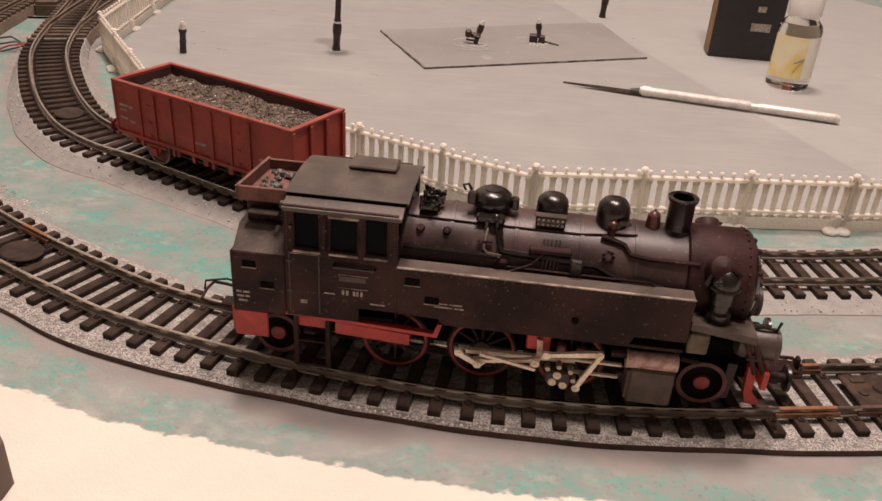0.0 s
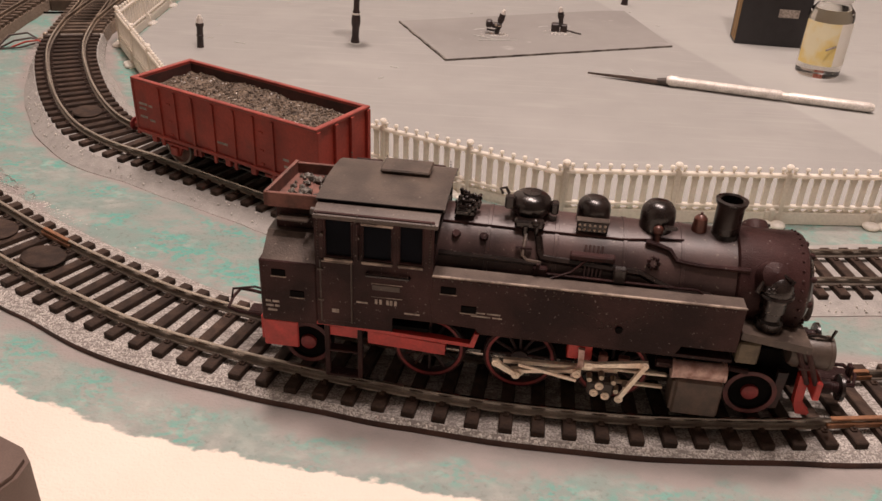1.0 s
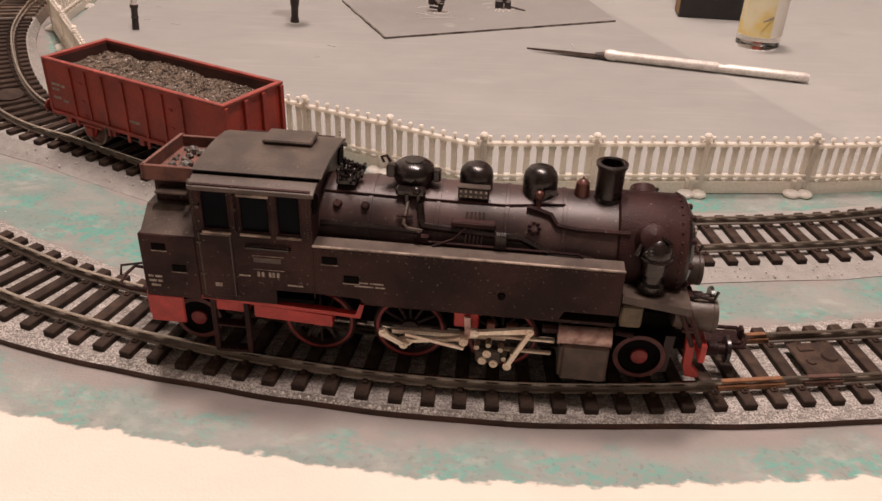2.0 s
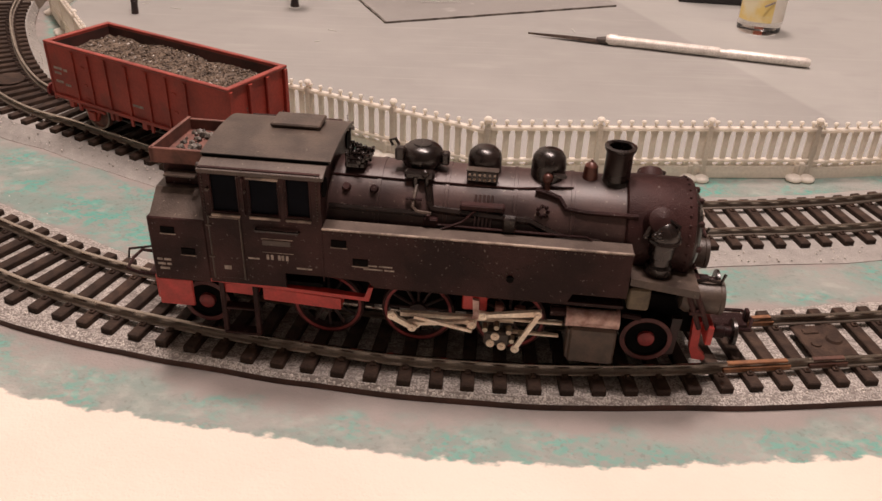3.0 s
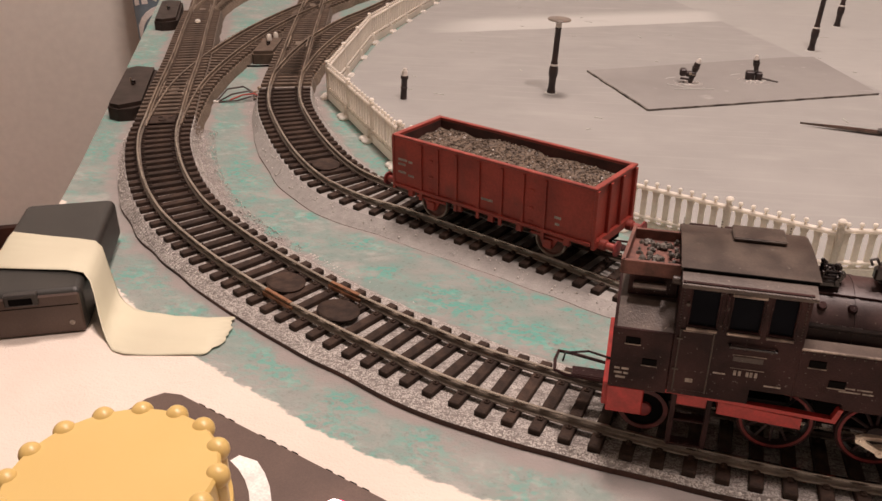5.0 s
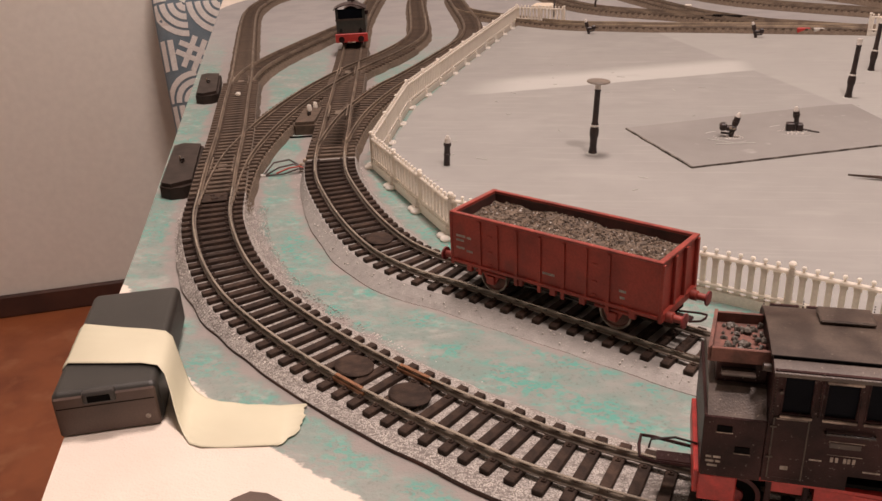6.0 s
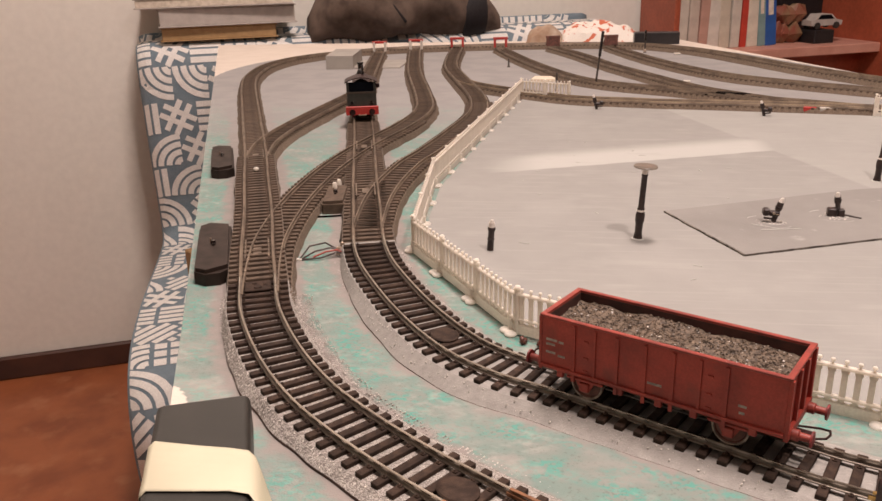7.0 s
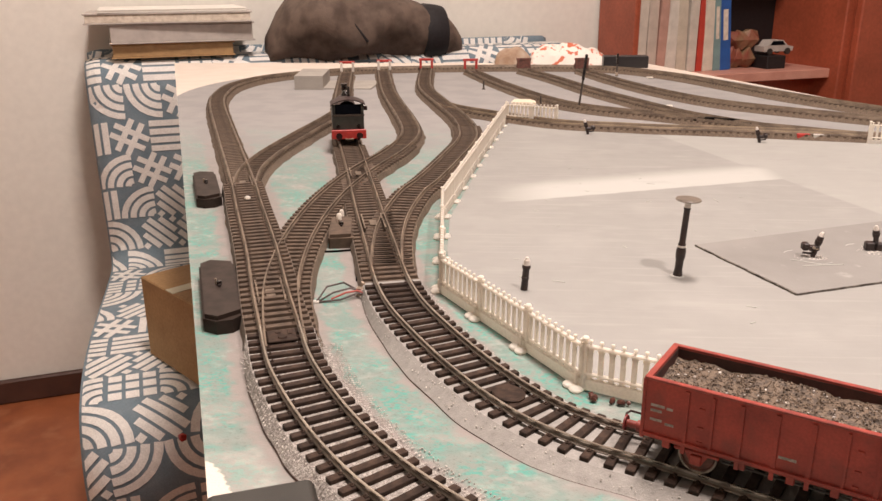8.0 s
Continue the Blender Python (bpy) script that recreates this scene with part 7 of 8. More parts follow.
def build_carton():
    e = thing("black_carton", (0.2075, 0.5785, 0.0012), -6, "small black carton with pale print standing on the plaza", "carton")
    part("carton_body", Acc().box(-21, 21, -9, 9, 0, 88, 0.6), BOXBLACK, e)
    part("side_stripes", Acc().box(-21.3, -20.9, -8.6, -6.4, 2, 86).box(-21.3, -20.9, -4.2, 0.6, 2, 86).box(-21.3, -20.9, 2.6, 4.4, 2, 86), KRAFT, e, "tan stripes on the side")
    for x0, x1, z0, z1 in ((2, 14, 18, 23), (4, 9, 30, 33.5), (-6, 14, 60, 66)):
        part("lettering_bar", Acc().box(x0, x1, -9.2, -8.9, z0, z1), FADED, e, "pale lettering bar")


build_carton()


# ---- masking-taped power adapter and controller ----
def soft_edges(ob, width, segments=4):
    """Rounds the corners of a moulded case."""
    bv = ob.modifiers.new("round", "BEVEL")
    bv.width, bv.segments, bv.limit_method, bv.harden_normals = width, segments, "ANGLE", True


def build_adapter():
    # long axis runs from the far end to the near end
    e = thing("power_adapter", (-0.2039, 0.2630, height_at(0.25)), -69.4, "black plastic power adapter held down at the board's edge", "power adapter")
    hl, hw = 34.6, 15.6
    b = part("case", Acc().box(-hl, hl, -hw, hw, 0, 15.1), ADAPTER, e, "grained black case")
    soft_edges(b, 0.0026)
    part("case_foot", Acc().box(hl - 0.6, hl + 0.5, -hw + 0.8, hw - 0.8, 0.6, 14.0, 0.5), BROWNPL, b, "brown-black end plate")
    part("socket", Acc().box(hl - 1.2, hl + 1.4, -6.0, 3.4, 11.4, 15.3, 0.4), BLACKPL, b, "raised socket frame")
    part("socket_hole", Acc().box(hl + 1.2, hl + 1.6, -4.6, 2.0, 12.0, 14.2, 0.2), DEEP, b)
    part("case_seam", Acc().box(hl + 0.45, hl + 0.56, -hw + 1.4, hw - 1.4, 10.2, 10.5), DEEP, b, "thin moulding seam")
    part("screw_dot", Acc().cyl((hl + 0.4, 11.4, 4.2), (hl + 0.8, 11.4, 4.2), 0.8, n=10), FADED, b)
    t = Acc()
    # tape over the case, down its side and out over the board
    path = [(-hw - 0.4, 2.6), (-hw - 0.5, 7.8), (-hw - 0.3, 13.2), (-hw + 2.0, 15.6), (0, 15.7), (hw - 6, 15.9), (hw - 0.6, 15.8), (hw + 1.4, 14.2), (hw + 2.6, 11.0), (hw + 3.8, 7.0), (hw + 4.8, 3.4), (hw + 6.2, 1.2), (hw + 8.4, 0.75), (hw + 12, 0.6), (hw + 16, 0.55), (hw + 20, 0.5), (hw + 25, 0.5), (hw + 30, 0.55), (hw + 35, 0.6), (hw + 38.4, 0.9)]
    near_edge = ((-16, 16), (13.7, 24), (17.5, 29.4), (20.5, 40), (24, 48), (27, 50.6), (37, 52.8), (54, 56.2))
    far_edge = ((-16, -10.8), (12.7, 2.4), (17, 5), (21, 14), (25, 22), (31, 27.4), (44.8, 32.6), (54, 36.3))

    def edge(table, y):
        y = min(table[-1][0], max(table[0][0], y))
        for (y0, x0), (y1, x1) in zip(table, table[1:]):
            if y <= y1:
                return x0 + (x1 - x0) * (y - y0) / (y1 - y0)

    across = 18
    torn = (4.9, 4.4, 4.0, 4.3, 4.2, 3.6, 3.0, 2.6, 2.2, 0.6, -1.2, -3.0, -4.8)
    for k, (y, z) in enumerate(path):
        lo, hi = edge(far_edge, y), edge(near_edge, y)
        for j in range(across + 1):
            x = lo + (hi - lo) * j / across
            rag = torn[j * 12 // across] + 0.5 * math.sin(j * 2.3) if k == len(path) - 1 else 0
            on_case = -hw - 1 < y < hw
            crease = noise.noise(Vector((x * 0.16, y * 0.16, 3.1))) * (0.25 if on_case else 0.55) + noise.noise(Vector((x * 0.5, y * 0.35, 8.2))) * 0.16
            nx = crease * 1.6 if hw < y < hw + 6 else 0.0
            t.v.append((x + nx, y + rag, z + max(-0.25, crease)))
    for k in range(len(path) - 1):
        for j in range(across):
            q = k * (across + 1) + j
            t.f.append((q, q + 1, q + across + 2, q + across + 1))
    tape = solid("masking_tape", t, TAPE, "cream masking tape strip stuck over the adapter onto the board", "tape", MM, sharp=60)
    tape.matrix_basis = e.matrix_basis.copy()
    sm = tape.modifiers.new("thick", "SOLIDIFY")
    sm.thickness = 0.00015


build_adapter()


def build_controller():
    # far corner of the case and the heading of its far edge
    e = thing("train_controller", (-0.1320, 0.1985, height_at(0.15)), -25.0, "brown-black train controller with a yellow knob and lit lamp", "controller")
    w, d, h = 80.0, 95.0, 12.5
    r = 6.0
    outline = [(r, 0), (w - r, 0), (w - r * 0.3, -r * 0.3), (w, -r), (w, -d + r), (w - r * 0.3, -d + r * 0.3), (w - r, -d), (r, -d), (r * 0.3, -d + r * 0.3), (0, -d + r), (0, -r), (r * 0.3, -r * 0.3)]
    part("case", Acc().prism(outline, 0, h - 1.0).prism([(x * 0.985 + w * 0.0075, y * 0.985 - d * 0.0075) for x, y in outline], h - 1.0, h), BROWNPL, e, "brown-black plastic case")
    vents = Acc()
    for k in range(16):
        if k % 6 in (4, 5):
            continue
        vents.box(12 + k * 3.4, 14.4 + k * 3.4, -1.4, 0.25, h - 3.5, h - 0.3, 0.5)
    tagged(part("vent_row", vents, DEEP, e, "row of small vent slots"), kind="stuff")
    kx, ky = 30.0, -35.2
    kn = part("knob", Acc().lathe([(22, h + 0.3), (22, h + 3), (20.6, h + 4), (20.6, h + 12.0), (20.0, h + 12.7), (6, h + 12.6), (0.2, h + 12.6)], (kx, ky, 0), "z", 48), YELLOW, e, "yellow scalloped knob")
    balls = Acc()
    for k in range(16):
        t = 2 * math.pi * k / 16 + radians(13.9)
        balls.ball((kx + 20.3 * math.cos(t), ky + 20.3 * math.sin(t), h + 11.4), 2.5, 14)
        balls.cyl((kx + 20.0 * math.cos(t), ky + 20.0 * math.sin(t), h + 1.0), (kx + 19.8 * math.cos(t), ky + 19.8 * math.sin(t), h + 11.4), 1.9, 2.2, 12)
    part("knob_rim", balls, YELLOW, kn)
    part("knob_mark", Acc().box(39.0, 42.4, -49, -40.6, h + 12.0, h + 13.5, 0.6), YELLOW, kn)
    ring = Acc()
    for k in range(25):
        t = radians(-130 + k * 8.75)
        c, s = math.cos(t), math.sin(t)
        ring.v += [(kx + 25.0 * c, ky + 25.0 * s, h + 0.12), (kx + (29.4 if k < 24 else 27.4) * c, ky + (29.4 if k < 24 else 27.4) * s, h + 0.12)]
    ring.f = [(2 * k, 2 * k + 1, 2 * k + 3, 2 * k + 2) for k in range(24)]
    part("dial_ring", ring, WHITEPAINT, e, "white printed arc round the knob")
    # ring made to glow as the red halo round the lamp
    part("indicator_halo", Acc().lathe([(3.9, h), (3.7, h + 0.7), (2.8, h + 0.9)], (64.0, -9.9, 0), "z", 20), LED_RIM, e, "glowing red ring that paints the halo of the lamp")
    part("indicator_lamp", Acc().lathe([(2.6, h + 0.2), (2.6, h + 1.6), (1.6, h + 2.8), (0.2, h + 3.2)], (64.0, -9.9, 0), "z", 18), LED, e, "glowing indicator lamp")


LED = glow("lit_lamp", (1.0, 0.85, 0.85), 6.0)
# Emission here paints the halo; the ring itself is no lamp
LED_RIM = glow("red_halo_glow", (0.9, 0.02, 0.12), 0.9)
build_controller()


# ---- far end of the board ----
solid("grey_card_block", Acc().prism([(-0.4482, 1.300), (-0.4060, 1.300), (-0.415, 1.40), (-0.458, 1.40)], 0.0, 0.020), GREYPAPER, "grey painted card block beside the back track", "card block", sharp=30)
solid("ground_plate", Acc().box(-0.415, -0.335, 1.305, 1.40, -0.001, 0.002, 0.0006), GREYPAPER, "flat grey card sheet under the siding", "card sheet", sharp=30)


def signal_post(x, y, high, lean, label, arm=True):
    e = thing("signal_post", Matrix.Translation((x, y, 0)) @ Matrix.Rotation(radians(lean), 4, "Y"), 0, label, "signal post", "yard signals")
    part("post", Acc().lathe([(3, 0), (1.3, 2), (1.0, high), (0.2, high)], n=10), GREYBLOCK, e)
    if arm:
        part("signal_head", Acc().box(-1.7, 1.7, -1.6, 1.6, high * 0.55, high, 0.5), GLOSS, e, "black signal head")
        part("ladder_foot", Acc().box(-2, 2, -2, 2, 0, 6, 0.4), STEEL, e)


signal_post(-0.0500, 1.115, 68, 6, "leaning grey yard signal with a black head")
signal_post(0.045, 1.48, 36, 0, "small black yard signal")
signal_post(-0.098, 1.085, 22, 0, "short black yard signal", False)
signal_post(-0.170, 1.31, 12, 0, "short black yard signal", False)
solid("black_carton_bar", Acc().box(0.0376, 0.1165, 1.60, 1.625, 0.0, 0.021, 0.001), BOXBLACK, "long flat black box at the board's far edge", "box", sharp=30)
for x, y, s in ((0.0928, 1.4458, 5), (0.0658, 1.1450, 4), (-0.2472, 1.2474, 5)):
    o = tagged(new("paper_scrap", mesh_of("paper_scrap", Acc().box(-s, s, -s * 0.7, s * 0.7, 0, 1.8, 0.5), WHITEPL)), "small white scrap in the yard", "scrap", "white scraps")
    o.location = (x, y, 0.001)
solid("turnout_lever_frame", Acc().prism([(0.066, 1.012), (0.122, 0.990), (0.128, 1.004), (0.100, 1.020), (0.074, 1.026)], 0.0, 0.0070).prism([(0.078, 1.014), (0.112, 1.000), (0.114, 1.006), (0.082, 1.022)], 0.0069, 0.0085), DEEP, "long black turnout lever frame in the yard", "turnout lever", sharp=30)
solid("red_marker", Acc().box(0.150, 0.163, 0.930, 0.9335, 0.0, 0.0068, 0.0008), RED, "small red rail marker", "marker", sharp=30)
solid("white_marker", Acc().box(0.165, 0.182, 0.927, 0.9305, 0.0, 0.0068, 0.0008), WHITEPL, "small white rail marker", "marker", sharp=30)


def crumple(name, x0, x1, y0, y1, high, material, label, category, seed, skew):
    """A crumpled hollow sheet bulging up from the board."""
    a = Acc()
    nx, ny = 30, 14
    for i in range(nx + 1):
        for j in range(ny + 1):
            u, v = i / nx, j / ny
            x, y = x0 + (x1 - x0) * u, y0 + (y1 - y0) * v
            hump = max(0.0, math.sin(math.pi * u ** skew)) ** 0.4 * math.sin(math.pi * v) ** 0.5
            fold = 0.30 * noise.noise(Vector((x * 38, y * 45, seed))) + 0.16 * noise.noise(Vector((x * 95, y * 95, seed + 3)))
            a.v.append((x + 0.004 * noise.noise(Vector((x * 60, y * 60, seed + 7))), y, max(0.001, 0.002 + high * hump * (1 + fold))))
    for i in range(nx):
        for j in range(ny):
            k = i * (ny + 1) + j
            a.f.append((k, k + ny + 1, k + ny + 2, k + 1))
    return solid(name, a, material, label, category, sharp=25)


crumple("crumpled_paper_bag", -0.092, 0.056, 1.632, 1.70, 0.034, mat("printed_paper", (0.76, 0.71, 0.64), (0.55, 0.13, 0.06), 0.6, scale=70, mix=(0.56, 0.585)), "crumpled white paper bag with orange-red print", "paper bag", 1, 0.8)
crumple("crumpled_brown_wrapper", -0.156, -0.088, 1.632, 1.69, 0.028, mat("brown_wrapping", (0.42, 0.33, 0.25), (0.30, 0.19, 0.12), 0.7, scale=40), "crumpled pale brown wrapping paper", "wrapper", 9, 1.0)


# ---- room ----
ROOM = Matrix.Translation((-1.012, 1.78, 0)) @ Matrix.Rotation(radians(23.27), 4, "Z")   # local x along the back wall, y into it
FLOOR_Z, CEIL_Z = -0.85, 2.15


def setting(name, acc, material, label, category):
    ob = solid(name, acc, material, label, category, kind="structure", sharp=30)
    ob.matrix_basis = ROOM.copy()
    return ob


setting("floor", Acc().box(-2.3, 3.1, -3.3, 0.35, FLOOR_Z - 0.1, FLOOR_Z), FLOORM, "mottled terracotta floor", "floor")
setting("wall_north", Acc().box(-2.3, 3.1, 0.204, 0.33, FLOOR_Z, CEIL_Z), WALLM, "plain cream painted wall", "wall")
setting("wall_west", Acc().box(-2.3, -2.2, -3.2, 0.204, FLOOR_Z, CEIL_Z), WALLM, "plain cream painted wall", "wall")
# east, south and ceiling stay out of view and only shape the fill
setting("wall_east", Acc().box(3.0, 3.1, -3.2, 0.204, FLOOR_Z, CEIL_Z), BEIGEWALL, "unseen beige wall, toned to bounce light", "wall")
setting("wall_south", Acc().box(-2.3, 3.1, -3.3, -3.2, FLOOR_Z, CEIL_Z), SOUTHWALL, "unseen wall, darkened to cut bounced light", "wall")
setting("ceiling", Acc().box(-2.3, 3.1, -3.3, 0.33, CEIL_Z, CEIL_Z + 0.1), CEILM, "unseen ceiling, darkened to cut bounced light", "ceiling")
setting("baseboard", Acc().box(-2.2, 3.0, 0.186, 0.203, FLOOR_Z, FLOOR_Z + 0.062, 0.004), SKIRT, "dark brown wooden skirting board", "baseboard")


# ---- sofa ----
def sofa_profile():
    pts = [(-0.155, -0.80), (-0.155, -0.06), (-0.140, -0.022), (-0.10, -0.008), (-0.05, -0.006), (-0.01, -0.014), (0.016, -0.045), (0.022, -0.12), (0.012, -0.26), (-0.006, -0.38), (-0.004, -0.43),
           (0.03, -0.452), (0.12, -0.450), (0.30, -0.446), (0.50, -0.448), (0.640, -0.456), (0.705, -0.480), (0.738, -0.53), (0.742, -0.59), (0.725, -0.65), (0.70, -0.69), (0.695, -0.80)]
    out = []
    for i in range(len(pts) - 1):
        a, b, c, d = (Vector(pts[max(0, min(len(pts) - 1, i + k))]) for k in (-1, 0, 1, 2))
        for k in range(6):
            s = k / 6
            out.append(0.5 * (2 * b + (c - a) * s + (2 * a - 5 * b + 4 * c - d) * s * s + (3 * b - a - 3 * c + d) * s ** 3))
    out.append(Vector(pts[-1]))
    return out


PROFILE = sofa_profile()
ARCS = [0.0]
for a_, b_ in zip(PROFILE, PROFILE[1:]):
    ARCS.append(ARCS[-1] + (b_ - a_).length)


def flared(s, deep):
    """The seat cushion bulges out past the back at the open end."""
    k = min(1.0, max(0.0, deep / 0.6))
    return s - 0.031 * k * k * (3 - 2 * k) * max(0.0, 1 - s / 0.5)


def on_sofa(s, arc_at, lift):
    """A place on the sofa's cover: s along its length, arc_at along its profile."""
    k = int(np.searchsorted(ARCS, arc_at)) - 1
    k = max(0, min(len(PROFILE) - 2, k))
    f = (arc_at - ARCS[k]) / max(1e-9, ARCS[k + 1] - ARCS[k])
    p, d = PROFILE[k].lerp(PROFILE[k + 1], f), (PROFILE[k + 1] - PROFILE[k]).normalized()
    n = Vector((-d.y, d.x))
    q = p + n * lift
    edge = max(0.0, 0.03 - s) / 0.03
    return (flared(s, q.x), -(q.x - 0.02 * edge * edge), q.y - 0.008 * edge * edge)


def strip(acc, pts, width, lift=0.0012):
    """A printed stroke along points (s, arc) on the cover."""
    dense = []
    for (a, b), (c, d) in zip(pts, pts[1:]):
        n = max(1, int(math.hypot(c - a, d - b) / 0.010))
        dense += [(a + (c - a) * k / n, b + (d - b) * k / n) for k in range(n)]
    dense.append(pts[-1])
    o = len(acc.v)
    for i, (s, t) in enumerate(dense):
        p, q = dense[max(0, i - 1)], dense[min(len(dense) - 1, i + 1)]
        dx, dy = q[0] - p[0], q[1] - p[1]
        l = math.hypot(dx, dy) or 1
        nx, ny = -dy / l * width / 2, dx / l * width / 2
        acc.v += [on_sofa(max(0.004, s + nx), t + ny, lift), on_sofa(max(0.004, s - nx), t - ny, lift)]
    for i in range(len(dense) - 1):
        acc.f.append((o + 2 * i, o + 2 * i + 1, o + 2 * i + 3, o + 2 * i + 2))


def sofa_figures(lo_s, hi_s, lo_a, hi_a):
    """Blocks of broad stripes, quarter arcs, half rings and lattices that fill the cloth."""
    acc = Acc()
    rnd = random.Random(11)
    cell, size = 0.088, 0.86
    step = cell * size
    rows, cols = int((hi_a - lo_a) / step), int((hi_s - lo_s) / step) + 1
    w = 0.0150
    for r in range(rows):
        for c in range(cols):
            s0, a0 = lo_s + c * step - (step / 2 if r % 2 else 0), lo_a + r * step
            kind = rnd.choice((0, 1, 2, 2, 3, 4, 5, 6, 7))
            lo, hi = 0.002, cell - 0.006
            put = lambda pts, wide=w, lift=0.0012: strip(acc, [(s0 + p * size, a0 + q * size) for p, q in pts], wide * size, lift) if max(s0 + p * size for p, q in pts) > lo_s else None
            if kind == 0:
                for k in range(4):
                    put([(0.011 + k * 0.0212, lo), (0.011 + k * 0.0212, hi)])
            elif kind == 1:
                for k in range(4):
                    put([(lo, 0.011 + k * 0.0212), (hi, 0.011 + k * 0.0212)])
            elif kind in (2, 6):
                fx, fy = rnd.random() < 0.5, rnd.random() < 0.5
                for k in range(4):
                    rad = 0.014 + k * 0.0212
                    pts = [(rad * math.cos(t * math.pi / 14), rad * math.sin(t * math.pi / 14)) for t in range(8)]
                    put([(hi - p if fx else p, hi - q if fy else q) for p, q in pts])
            elif kind == 3:
                for k in range(3):
                    for j in range(3):
                        put([(0.003 + k * 0.0285, 0.012 + j * 0.0285), (0.025 + k * 0.0285, 0.012 + j * 0.0285)], 0.0205)
            elif kind in (4, 7):
                flip = kind == 7
                for k in range(6):
                    o = (k - 2.5) * 0.028
                    pts = [(max(lo, lo + o), max(lo, lo - o)), (min(hi, hi + o), min(hi, hi - o))]
                    put([(hi + lo - p if flip else p, q) for p, q in pts], w * 0.95)
            else:
                m = cell / 2 - 0.002
                for t in range(2):
                    for o in (-0.013, 0.013):
                        ca, sa = math.cos(0.5 + t * math.pi / 2), math.sin(0.5 + t * math.pi / 2)
                        put([(m - 0.044 * ca - o * sa, m - 0.044 * sa + o * ca), (m + 0.044 * ca - o * sa, m + 0.044 * sa + o * ca)], 0.014, 0.0012 + 0.0003 * t)
    return acc


def build_sofa():
    e = thing("sofa", ROOM, 0, "sofa in blue-grey cloth with white stripes and arcs", "sofa")
    acc = Acc()
    stations = [0.0, 0.006, 0.015, 0.03, 0.3, 0.7, 1.1, 1.13, 1.15]
    k = len(PROFILE)
    for s in stations:
        edge = max(0.0, 0.03 - min(s, 1.15 - s)) / 0.03
        for p in PROFILE:
            acc.v.append((flared(s, p.x), -(p.x - 0.02 * edge * edge), p.y - 0.008 * edge * edge))
    for i in range(len(stations) - 1):
        acc.f += [(i * k + j, i * k + (j + 1) % k, (i + 1) * k + (j + 1) % k, (i + 1) * k + j) for j in range(k)]
    acc.f += [tuple(range(k)), tuple(range((len(stations) - 1) * k, len(stations) * k))]
    c = part("sofa_cover", acc, FABRIC, e, "blue-grey cloth cover", 1.0, 50)
    part("printed_figure", sofa_figures(0.0, 0.60, 0.72, 2.40), FIGURE, c, "off-white printed stripes and arcs", 1.0, 0)
    part("printed_figure", sofa_figures(0.60, 1.12, 0.72, 1.05), FIGURE, c, "off-white printed stripes and arcs", 1.0, 0)
    for s in (0.06, 1.09):
        for d in (-0.1, 0.62):
            part("sofa_leg", Acc().lathe([(0.022, FLOOR_Z), (0.03, -0.79)], (s, -d, 0), "z", 12), SKIRT, e, "", 1.0)


build_sofa()


def in_room(ob, x, y, z, turn=0):
    ob.matrix_basis = ROOM @ Matrix.Translation((x, y, z)) @ Matrix.Rotation(radians(turn), 4, "Z")
    return ob


def book(w, d, h, cover, label, x, y, z, turn, pages=PAGE):
    e = thing("book", Matrix.Identity(4), 0, label, "book", "books on the sofa back")
    part("page_block", Acc().box(-w / 2 + 0.004, w / 2 - 0.004, -d / 2 + 0.003, d / 2, 0.003, h - 0.003, 0.001), pages, e, "worn page block", 1.0)
    part("cover", Acc().box(-w / 2, w / 2, -d / 2, d / 2, 0, 0.003, 0.0008).box(-w / 2, w / 2, -d / 2, d / 2, h - 0.003, h, 0.0008), cover, e, "", 1.0)
    in_room(e, x, y, z, turn)


# stack lying on the sofa back
book(0.255, 0.17, 0.030, TAN, "thick tan book at the bottom of the stack", 0.185, 0.085, -0.004, 0, TAN)
book(0.30, 0.19, 0.040, GREYBOOK, "thick pale grey book in the stack", 0.205, 0.085, 0.0265, 1, GREYBOOK)
book(0.34, 0.21, 0.022, GREYBOOK, "worn paperback with brown page edges", 0.185, 0.085, 0.067, -2)
book(0.30, 0.20, 0.007, WALLM, "thin white booklet on top of the stack", 0.19, 0.085, 0.0895, 1)


